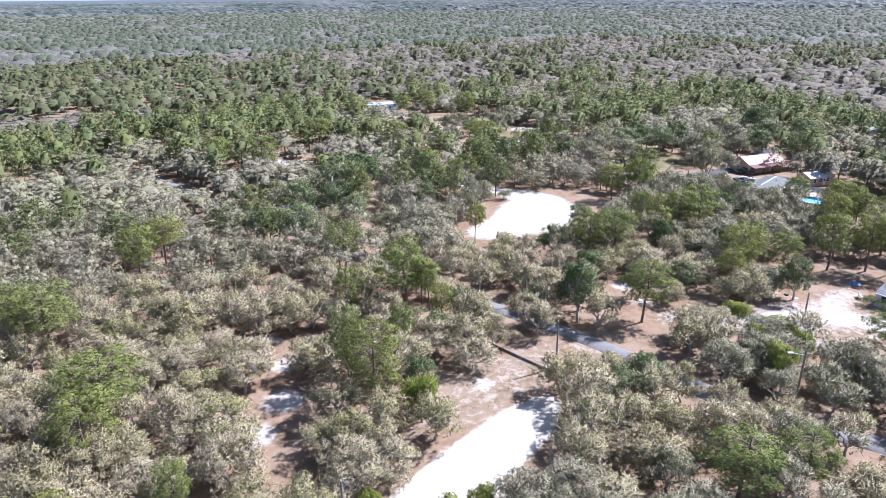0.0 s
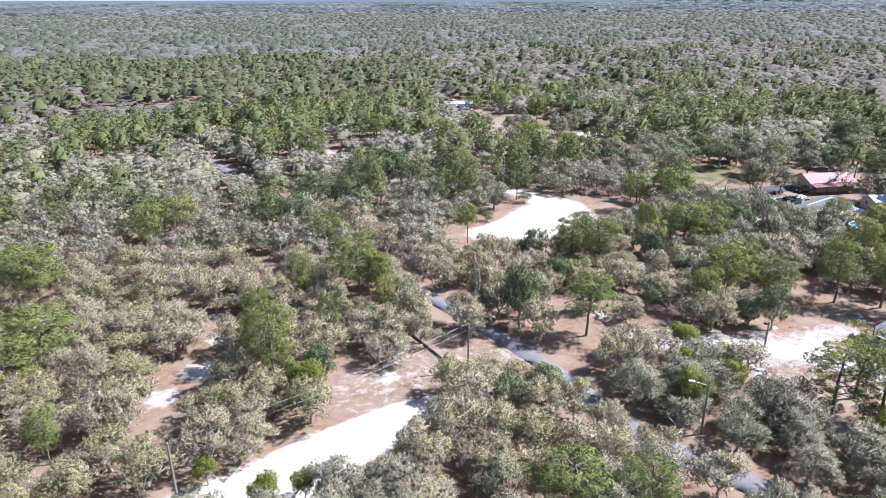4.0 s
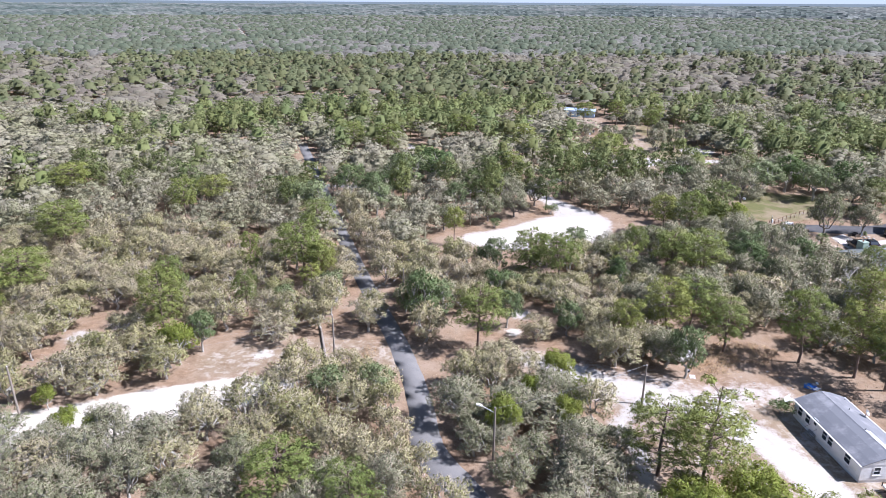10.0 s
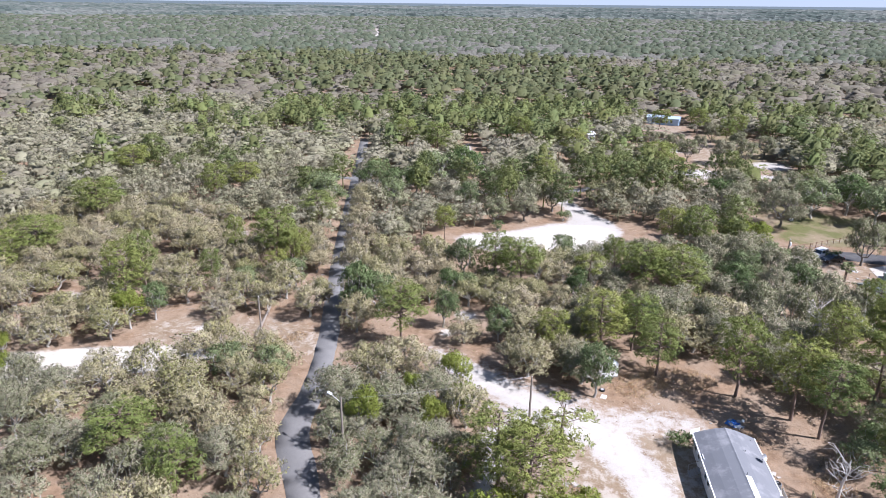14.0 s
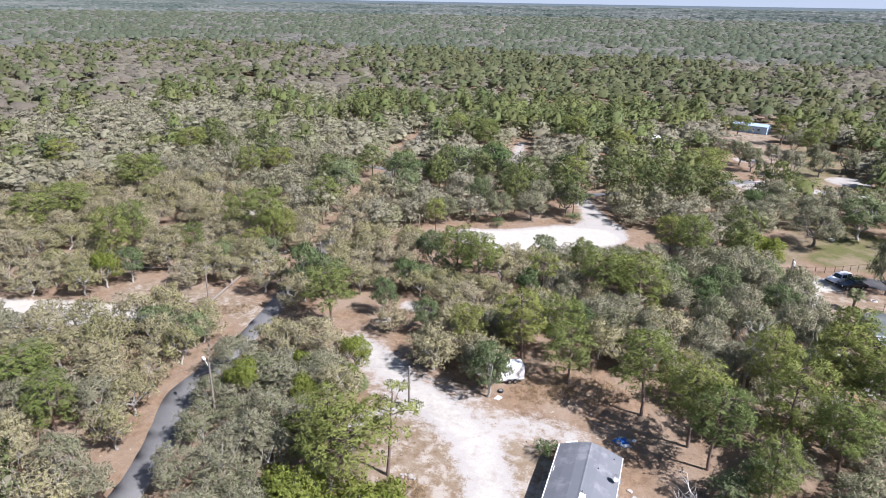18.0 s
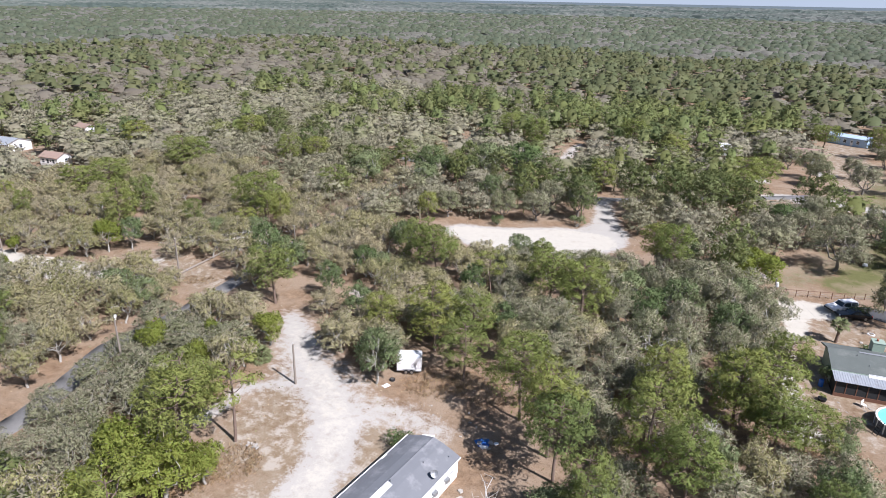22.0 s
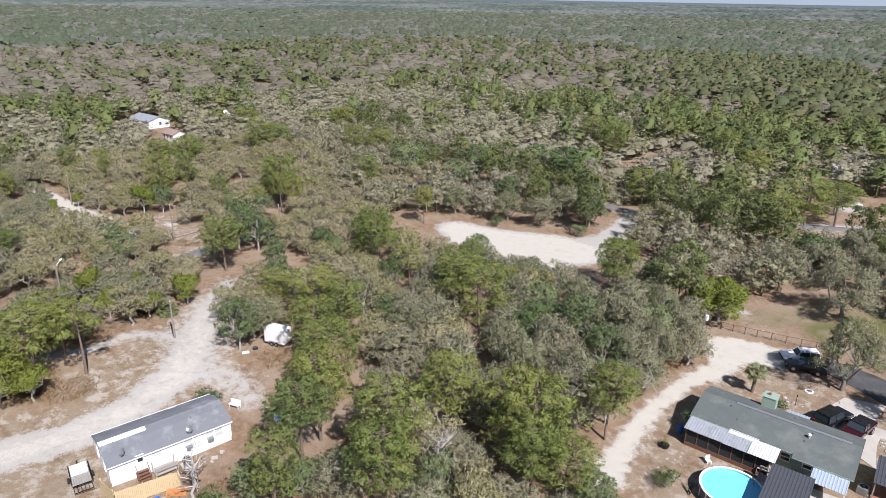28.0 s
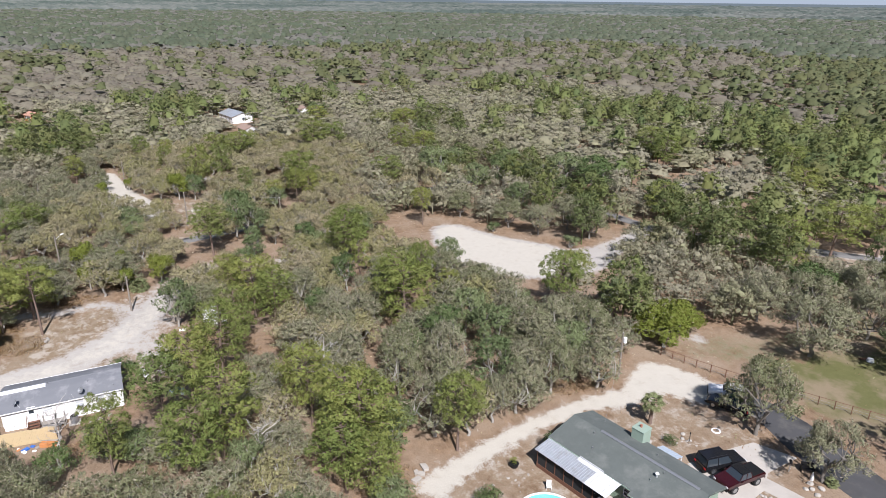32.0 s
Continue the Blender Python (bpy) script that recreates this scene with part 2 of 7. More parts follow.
def part(name, bm, material, parent, label=""):
    """Links a bmesh as one mesh object under a thing or a part."""
    me = bpy.data.meshes.new(name)
    bmesh.ops.recalc_face_normals(bm, faces=bm.faces)
    bm.to_mesh(me)
    bm.free()
    me.materials.append(material)
    ob = new(name, me)
    ob.parent = parent
    return tagged(ob, label)


def shape(name, me, parent, label=""):
    ob = new(name, me)
    ob.parent = parent
    return tagged(ob, label)


def thing(name, m, label, category, group="", kind=""):
    ob = new(name)
    ob.empty_display_size = 0.2
    ob.matrix_world = m
    return tagged(ob, label, category, group, kind)


def box_bm(x0, y0, z0, x1, y1, z1, bevel=0.0, bm=None):
    """A box between two corners, its edges rounded."""
    own = bmesh.new()
    bmesh.ops.create_cube(own, size=1)
    for v in own.verts:
        v.co = Vector(((x0 + x1) / 2 + v.co.x * (x1 - x0), (y0 + y1) / 2 + v.co.y * (y1 - y0), (z0 + z1) / 2 + v.co.z * (z1 - z0)))
    if bevel:
        bmesh.ops.bevel(own, geom=own.edges[:], offset=bevel, segments=2, affect="EDGES", profile=0.6)
    return joined(own, bm)


def joined(own, bm):
    if bm is None:
        return own
    me = bpy.data.meshes.new("joint")
    own.to_mesh(me)
    own.free()
    bm.from_mesh(me)
    bpy.data.meshes.remove(me)
    return bm


def rod_bm(a, b, r0, r1=None, sides=10, bm=None):
    """A round bar from a to b."""
    a, b = Vector(a), Vector(b)
    own = bmesh.new()
    bmesh.ops.create_cone(own, cap_ends=True, segments=sides, radius1=r0, radius2=r0 if r1 is None else r1, depth=(b - a).length)
    turn = (b - a).to_track_quat("Z", "Y").to_matrix().to_4x4()
    own.transform(Matrix.Translation((a + b) / 2) @ turn)
    return joined(own, bm)


def prism_bm(outline, y0, y1, bm=None):
    """An outline in x and z, drawn out from y0 to y1."""
    own = bmesh.new()
    a = [own.verts.new((x, y0, z)) for x, z in outline]
    b = [own.verts.new((x, y1, z)) for x, z in outline]
    own.faces.new(a)
    own.faces.new(b[::-1])
    for i in range(len(a)):
        own.faces.new((a[i - 1], a[i], b[i], b[i - 1]))
    return joined(own, bm)


def quad_bm(points, thick=0.02):
    """A thin slab over four points."""
    bm = bmesh.new()
    top = [bm.verts.new(p) for p in points]
    n = (top[1].co - top[0].co).cross(top[2].co - top[0].co).normalized() * thick
    low = [bm.verts.new(v.co - n) for v in top]
    bm.faces.new(top)
    bm.faces.new(low[::-1])
    for i in range(len(top)):
        bm.faces.new((top[i - 1], low[i - 1], low[i], top[i]))
    return bm


# ---- the lie of the land ----
def lie(x, y):
    """The ground's height: nearly flat, a shallow dip at the mobile home and another at the green house."""
    return (-1.15 * np.exp(-((x - 117) / 15) ** 2 - ((y - 33) / 20) ** 2) - 0.45 * np.exp(-((x - 153) / 22) ** 2 - ((y - 86) / 30) ** 2)
            + 0.10 * np.sin(x * 0.11 + 1) * np.sin(y * 0.13))


def on(x, y, up=0.0):
    return float(lie(x, y)) + up


def chain(x, y, line):
    """How deep a place lies inside a strip of changing half width: 0.5 at its edge."""
    best = np.full(np.shape(x), -9.0)
    for (ax, ay, aw), (bx, by, bw) in zip(line, line[1:]):
        dx, dy = bx - ax, by - ay
        k = np.clip(((x - ax) * dx + (y - ay) * dy) / (dx * dx + dy * dy + 1e-9), 0, 1)
        d = np.hypot(x - ax - k * dx, y - ay - k * dy)
        best = np.maximum(best, (aw + (bw - aw) * k) - d)
    return best


ROAD = [(80, -6, 1.5), (76, 8, 1.5), (73.5, 20, 1.6), (70.5, 27, 1.8), (66.5, 34, 2.0), (66.4, 41, 1.6), (65.6, 48, 1.5), (63.6, 58, 1.5), (60.5, 70, 1.5), (56, 88, 1.5), (51.5, 108, 1.5), (46, 133, 1.5), (39, 165, 1.5), (30, 205, 1.6)]
ROAD_B = [(28, 150, 1.5), (60, 145, 1.5), (82, 139.5, 1.6), (94, 141, 1.6), (104, 146, 1.6), (118, 158, 1.6), (140, 176, 1.6)]
ROAD_C = [(149.5, 106.0, 1.5), (154, 107, 2.4), (160, 105.5, 3.0), (168, 104, 2.6), (180, 106, 2.6), (205, 112, 2.6)]
WHITE_DRIVE = [(2, 39.5, 2.2), (14, 41.2, 2.4), (24, 42, 3.4), (34, 44.6, 4.2), (43, 47.2, 3.6), (48, 48.6, 2.0)]
WHITE_EDGE = [(22, 38, 3), (31, 39, 3)]
CLEARING = [(81.5, 102.5, 4.6), (88, 102.5, 7), (94, 103.5, 8.8), (101, 108, 9.4), (105, 111.5, 6.5)]
CLEARING_TRACK = [(106, 113, 6), (105.5, 118.5, 5), (104, 124, 3), (101, 132, 2), (97, 141, 2)]
YARD = [(80, 54.5, 1.2), (83, 52.3, 2.0), (86.5, 49.5, 2.3), (91, 46.0, 2.2), (97, 42.8, 3.0), (102.5, 39, 3.2), (106, 33, 2.7), (107.6, 26, 2.7), (107, 18, 3.0), (105, 8, 4)]
YARD_WIDE = [(79, 55, 2.5), (86, 49.5, 4.6), (92, 45, 5.4), (98, 43, 6)]
POLE_DRY = [(40, 55, 5), (50, 56.5, 5), (58, 56.5, 4), (64, 53, 3)]
YARD_SIDE = [(103, 42, 3), (108, 44, 3.2), (113, 44, 2.2)]
YARD_LOOP = [(96, 43, 1.4), (92, 40.5, 1.0), (89, 37, 0.9), (90, 32, 0.8), (88, 24, 0.8)]
YARD_DRY = [(92, 42, 4), (99, 34, 8), (108, 34, 9), (110, 24, 9), (104, 14, 9)]
HOUSE_TRACK = [(147.5, 66, 1.5), (145, 73, 1.2), (143.3, 81, 1.0), (142.8, 88, 1.0), (143.8, 94, 1.6)]
HOUSE_WHITE = [(143.5, 96, 2.0), (141.5, 101, 2.8), (145, 102.5, 3.4), (148.5, 104, 2.4)]
HOUSE_DRY = [(150, 70, 6), (150, 96, 6), (158, 98, 5), (163, 92, 5), (168, 90, 7)]
LAWN = [(149, 116.5, 3.6), (156, 119, 7), (166, 124, 9)]
LAWN_LITTER = [(139, 112, 4.5), (144, 119, 5.5), (147, 128, 5), (146, 138, 4)]
LAWN_FAR = [(152, 124, 5), (158, 130, 6), (151, 142, 4)]
FAR_YARD = [(128, 156, 5), (136, 166, 6), (146, 171, 7), (150, 182, 9), (151, 197, 10), (149, 212, 9), (146, 226, 8), (143, 240, 7), (144, 255, 7)]
FAR_LAWN = [(152, 176, 6), (158, 192, 8), (166, 214, 10), (162, 230, 8)]
FAR_LANE = [(122, 160, 1.6), (133, 172, 2.2), (142, 174.5, 2.6), (150, 170.5, 2.6), (166, 171, 2.0)]
NORTH_DRIVE = [(76, 164, 2.0), (73, 172, 2.6), (71.5, 182, 2.4), (69, 194, 2.2), (68, 202, 1.6)]
PATCHES = [(44.6, 56.5, 1.7), (81, 61, 1.4), (83, 67, 2.0), (88, 78, 1.5), (22, 68, 2.8), (17, 63, 2.4), (25, 76, 2.0), (137, 113, 1.5), (31, 98, 2.2), (26, 84, 2.0), (74, 172, 4), (140, 170, 5), (165, 186, 6), (125, 186, 4), (140, 205, 4), (79, 165, 2.5), (-10, 60, 3)]
OPENINGS = [(53.5, 94, 2.6), (52.0, 101, 2.8), (51.0, 107, 2.8), (49.5, 113, 2.8), (47.8, 121, 2.8), (46, 128, 2.6), (42, 54, 7), (50, 55, 5), (56, 58, 4), (61, 54.5, 3.6), (62, 60, 3.2), (67, 52.5, 3.2), (70.5, 49.5, 3.4), (74.5, 51.5, 3.5), (76, 59, 5), (80, 56, 4), (20, 66, 6), (26, 78, 5), (34, 100, 4), (108, 50, 6), (113, 52, 5), (118, 57, 4), (84, 66, 3), (100, 24, 9), (112, 103, 7), (118, 105, 5), (11, 118, 4), (18, 123, 4), (84, 94.5, 4), (90, 91.5, 3.5), (113.5, 111, 4), (109.5, 102, 4), (70, 98, 4), (74, 93, 4.5), (80, 90, 4.5), (85, 87, 3.5), (112, 96, 4.5), (118, 97, 4), (107, 95, 3.5)]


def strip_sand(x, y):
    s = np.maximum.reduce([chain(x, y, k) for k in (YARD, YARD_LOOP, HOUSE_TRACK, CLEARING, CLEARING_TRACK, FAR_LANE)])
    return s


def build_ground():
    xs = np.concatenate([[-4900, -3000, -1800, -1000, -500, -250, -120, -60, -30], np.arange(-18, 186, 0.95), [200, 225, 280, 400, 700, 1200, 2000, 3200, 4900]])
    ys = np.concatenate([[-4900, -3000, -1800, -1000, -400, -150, -60, -25], np.arange(0, 150, 0.95), np.arange(150, 264, 1.7), [290, 400, 700, 1200, 2000, 3200, 4900]])
    x, y = np.meshgrid(xs, ys)
    z = lie(x, y)
    nx, ny = len(xs), len(ys)
    i = (np.arange(ny - 1)[:, None] * nx + np.arange(nx - 1)).ravel()
    tris = np.concatenate([np.stack([i, i + 1, i + nx + 1], 1), np.stack([i, i + nx + 1, i + nx], 1)])
    me = raw_mesh("ground", np.stack([x.ravel(), y.ravel(), z.ravel()], 1), tris, [ground_mat], smooth=True)

    def level(d, soft):
        return np.clip(0.5 + d / soft, 0, 1)
    sand = level(strip_sand(x, y), 3.0)
    sand = np.maximum(sand, 0.62 * level(chain(x, y, YARD_SIDE), 4))
    sand = np.maximum(sand, 0.5 * level(chain(x, y, YARD_WIDE), 4))
    sand = np.maximum(sand, 0.42 * level(chain(x, y, ROAD) - 0.9, 2.0))
    for px_, py_, r in PATCHES:
        sand = np.maximum(sand, 0.72 * level(r - np.hypot(x - px_, y - py_), 2.0))
    white = np.maximum(level(chain(x, y, WHITE_DRIVE), 1.6), 0.9 * level(chain(x, y, WHITE_EDGE), 4))
    white = np.maximum(white, level(chain(x, y, HOUSE_WHITE), 2.2))
    white = np.maximum(white, 0.95 * level(chain(x, y, HOUSE_TRACK), 1.6))
    white = np.maximum(white, level(chain(x, y, CLEARING) - 1.2, 3.0))
    white = np.maximum(white, 0.52 * level(chain(x, y, YARD) - 0.9, 2.0))
    for px_, py_, r in PATCHES[:2]:
        white = np.maximum(white, 0.6 * level(r - np.hypot(x - px_, y - py_), 2.4))
    dry = np.maximum(level(chain(x, y, YARD_DRY), 5), 0.78 * level(chain(x, y, HOUSE_DRY), 5)) * 0.62
    dry = np.maximum(dry, 0.58 * level(chain(x, y, POLE_DRY), 4))
    dry = np.maximum(dry, 0.6 * level(chain(x, y, FAR_YARD), 6))
    dry = np.maximum(dry, 0.5 * level(chain(x, y, LAWN_LITTER), 6))
    sand = np.maximum(sand, 0.66 * level(chain(x, y, NORTH_DRIVE), 2.4))
    turf = np.maximum.reduce([level(chain(x, y, LAWN), 5), level(chain(x, y, LAWN_FAR), 5), 0.55 * level(chain(x, y, FAR_LAWN), 6), 0.45 * level(chain(x, y, LAWN_LITTER), 6)])
    for key, value in (("sand", sand), ("white", white), ("dry", dry), ("turf", turf)):
        me.attributes.new(key, "FLOAT", "POINT").data.foreach_set("value", value.ravel().astype(np.float32))
    tagged(new("ground", me), "sandy ground with brown leaf litter, pale sand tracks and thin lawn", "ground", kind="structure")


build_ground()


def build_road(name, line, label, mat=None):
    """A paved strip with a cambered top and a broken edge."""
    pts = []
    for (ax, ay, aw), (bx, by, bw) in zip(line, line[1:]):
        n = max(2, int(math.hypot(bx - ax, by - ay) / 1.2))
        pts += [(ax + (bx - ax) * k / n, ay + (by - ay) * k / n, aw + (bw - aw) * k / n) for k in range(n)]
    pts.append(line[-1])
    p = np.array(pts)
    for _ in range(4):
        p[1:-1] = (p[:-2] + 2 * p[1:-1] + p[2:]) / 4
    rng = np.random.default_rng(5)
    verts, tris = [], []
    for i in range(len(p)):
        d = p[min(i + 1, len(p) - 1)] - p[max(i - 1, 0)]
        d = d[:2] / np.hypot(*d[:2])
        side = np.array([-d[1], d[0]])
        for k, up in ((-1, -0.05), (-0.97, 0.05), (0, 0.085), (0.97, 0.05), (1, -0.05)):
            q = p[i, :2] + side * k * (p[i, 2] + rng.uniform(-0.09, 0.06) * abs(k))
            verts.append((q[0], q[1], lie(q[0], q[1]) + up))
        if i:
            for k in range(4):
                a = 5 * (i - 1) + k
                tris += [(a, a + 5, a + 6), (a, a + 6, a + 1)]
    me = raw_mesh(name, verts, np.array(tris)[:, ::-1], [mat or asphalt], smooth=True)
    tagged(new(name, me), label, "road", kind="structure")


build_road("road", ROAD, "narrow worn grey asphalt lane through the woods")
build_road("road_far", ROAD_B, "grey asphalt lane behind the sand clearing")
pale_lane = surface("pale_sand_lane", (0.60, 0.56, 0.50), 0.15, 0.2, 0.95, fine=3.0)
ROAD_D = [(-260, 1400, 3.6), (-222, 1250, 3.6), (-163, 1010, 3.4), (-130, 860, 3.0)]
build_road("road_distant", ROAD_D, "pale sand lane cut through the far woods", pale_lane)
dark_asphalt = surface("dark_asphalt", (0.075, 0.075, 0.077), 0.2, 0.6, 0.85, fine=20.0, dirt=(0.12, 0.115, 0.105))
build_road("road_side", ROAD_C, "dark asphalt turnaround beside the green house", dark_asphalt)


# ---- trees ----
def tube(path, radii, sides=5):
    path, n = np.asarray(path, float), len(path)
    verts = []
    for i in range(n):
        d = path[min(i + 1, n - 1)] - path[max(i - 1, 0)]
        d /= np.linalg.norm(d) + 1e-9
        a = np.cross(d, (0.31, 0.95, 0.02))
        a /= np.linalg.norm(a) + 1e-9
        b = np.cross(d, a)
        ang = np.arange(sides) / sides * 2 * np.pi
        verts.append(path[i] + radii[i] * (np.cos(ang)[:, None] * a + np.sin(ang)[:, None] * b))
    tris = []
    for i in range(n - 1):
        for k in range(sides):
            a, b = i * sides + k, i * sides + (k + 1) % sides
            tris += [(a, b, b + sides), (a, b + sides, a + sides)]
    return np.concatenate(verts), np.array(tris)


def bent(rng, a, b, bow=0.12, n=4):
    """A crooked line from a to b."""
    a, b = np.asarray(a, float), np.asarray(b, float)
    k = np.linspace(0, 1, n)[:, None]
    line = a + (b - a) * k
    line[1:-1] += rng.normal(0, bow * np.linalg.norm(b - a), (n - 2, 3))
    return line


def gather(pieces):
    """Joins arrays of vertices and triangles, and of normals where the pieces have them."""
    verts, tris, base = [], [], 0
    for p in pieces:
        verts.append(p[0])
        tris.append(p[1] + base)
        base += len(p[0])
    out = [np.concatenate(verts), np.concatenate(tris)]
    if len(pieces[0]) > 2:
        out.append(np.concatenate([p[2] for p in pieces]))
    return tuple(out)


def grafted(pieces):
    """Joins limbs to the wood they spring from, so that a trunk is one body."""
    verts, tris = gather(pieces)
    base, seams = len(pieces[0][0]), []
    for p in pieces[1:]:
        near = int(np.argmin(((verts[:base] - verts[base]) ** 2).sum(1)))
        seams.append((near, base, base + 1))
        base += len(p[0])
    return verts, np.concatenate([tris, np.array(seams)])


def unit_rows(v):
    return v / (np.linalg.norm(v, axis=1)[:, None] + 1e-9)


def flakes(rng, centre, out, size, slim=1.0, outward=0.5, soft=0.6):
    """Leaf sprays: a triangle at each centre, turned more or less outwards, shaded with the roundness of its clump."""
    n = len(centre)
    normal = unit_rows(out * outward + unit_rows(rng.normal(0, 1, (n, 3))) * (1 - outward))
    normal *= np.where((normal * out).sum(1) < 0, -1, 1)[:, None]
    a = unit_rows(np.cross(normal, rng.normal(0, 1, (n, 3))))
    b = np.cross(normal, a)
    s = (size * rng.uniform(0.6, 1.4, n))[:, None]
    v = np.stack([centre + a * s, centre - a * s * 0.5 + b * s * 0.8 * slim, centre - a * s * 0.5 - b * s * 0.8 * slim], 1)
    turned = np.einsum("ij,ij->i", np.cross(v[:, 1] - v[:, 0], v[:, 2] - v[:, 0]), out) < 0
    v[turned] = v[turned][:, [0, 2, 1]]
    shade = unit_rows(out * soft + normal * (1 - soft))
    return v.reshape(-1, 3), np.arange(3 * n).reshape(-1, 3), np.repeat(shade, 3, 0)


def ball(rng, n, low=-0.3):
    d = rng.normal(0, 1, (4 * n, 3))
    d /= np.linalg.norm(d, axis=1)[:, None]
    return d[d[:, 2] > low][:n]


def lobe(rng, c, r, squash, out, sides=6):
    """The close-leaved heart of one clump: a lumpy cap, open below."""
    v = [(0.15 * rng.normal(), 0.15 * rng.normal(), 1.0)]
    for k, a in ((1, 0.85), (2, 1.75)):
        for i in range(sides):
            b = (i + 0.5 * k + rng.uniform(-0.25, 0.25)) / sides * 6.283
            q = rng.uniform(0.8, 1.15)
            v.append((math.sin(a) * math.cos(b) * q, math.sin(a) * math.sin(b) * q, math.cos(a) * q))
    t = [(0, 1 + i, 1 + (i + 1) % sides) for i in range(sides)]
    for i in range(sides):
        a, b = 1 + i, 1 + (i + 1) % sides
        t += [(a, a + sides, b), (b, a + sides, b + sides)]
    v = np.array(v)
    return c + v * r * np.array([1.05, 1.05, squash]), np.array(t), unit_rows(0.55 * unit_rows(v) + 0.9 * out + np.array([0, 0, 0.3]))


def sprays(rng, centre, out, length, width, k, face=0.45, soft=0.85, spread=0.8):
    """Leafy twig ends: k slim leaves or needle bundles round each centre, turned more or less outwards and shaded with the roundness of the clump."""
    c, o = np.repeat(centre, k, 0), np.repeat(out, k, 0)
    n = len(c)
    normal = unit_rows(o * face + unit_rows(rng.normal(0, 1, (n, 3))) * (1 - face))
    normal *= np.where((normal * o).sum(1) < 0, -1, 1)[:, None]
    way = unit_rows(np.cross(normal, rng.normal(0, 1, (n, 3))))
    side = np.cross(normal, way)
    c = c + rng.normal(0, 0.5, (n, 3)) * length * spread
    s = rng.uniform(0.6, 1.35, (n, 1))
    v = np.stack([c - way * length * s * 0.5 - side * width * s * 0.5, c + way * length * s * 0.5, c - way * length * s * 0.3 + side * width * s * 0.5], 1)
    turned = np.einsum("ij,ij->i", np.cross(v[:, 1] - v[:, 0], v[:, 2] - v[:, 0]), o) < 0
    v[turned] = v[turned][:, [0, 2, 1]]
    return v.reshape(-1, 3), np.arange(3 * n).reshape(-1, 3), np.repeat(unit_rows(o * soft + normal * (1 - soft)), 3, 0)


def bare_twigs(rng, start, way, length, width):
    """Thin pale twigs, one tapering sliver each."""
    n = len(start)
    shade = unit_rows(way + np.array([0, 0, 0.8]))
    side = unit_rows(np.cross(way, shade + rng.normal(0, 0.4, (n, 3))))
    ln = length * rng.uniform(0.5, 1.3, (n, 1))
    v = np.stack([start - side * width / 2, start + way * ln, start + side * width / 2], 1)
    turned = np.einsum("ij,ij->i", np.cross(v[:, 1] - v[:, 0], v[:, 2] - v[:, 0]), shade) < 0
    v[turned] = v[turned][:, [0, 2, 1]]
    return v.reshape(-1, 3), np.arange(3 * n).reshape(-1, 3), np.repeat(shade, 3, 0)


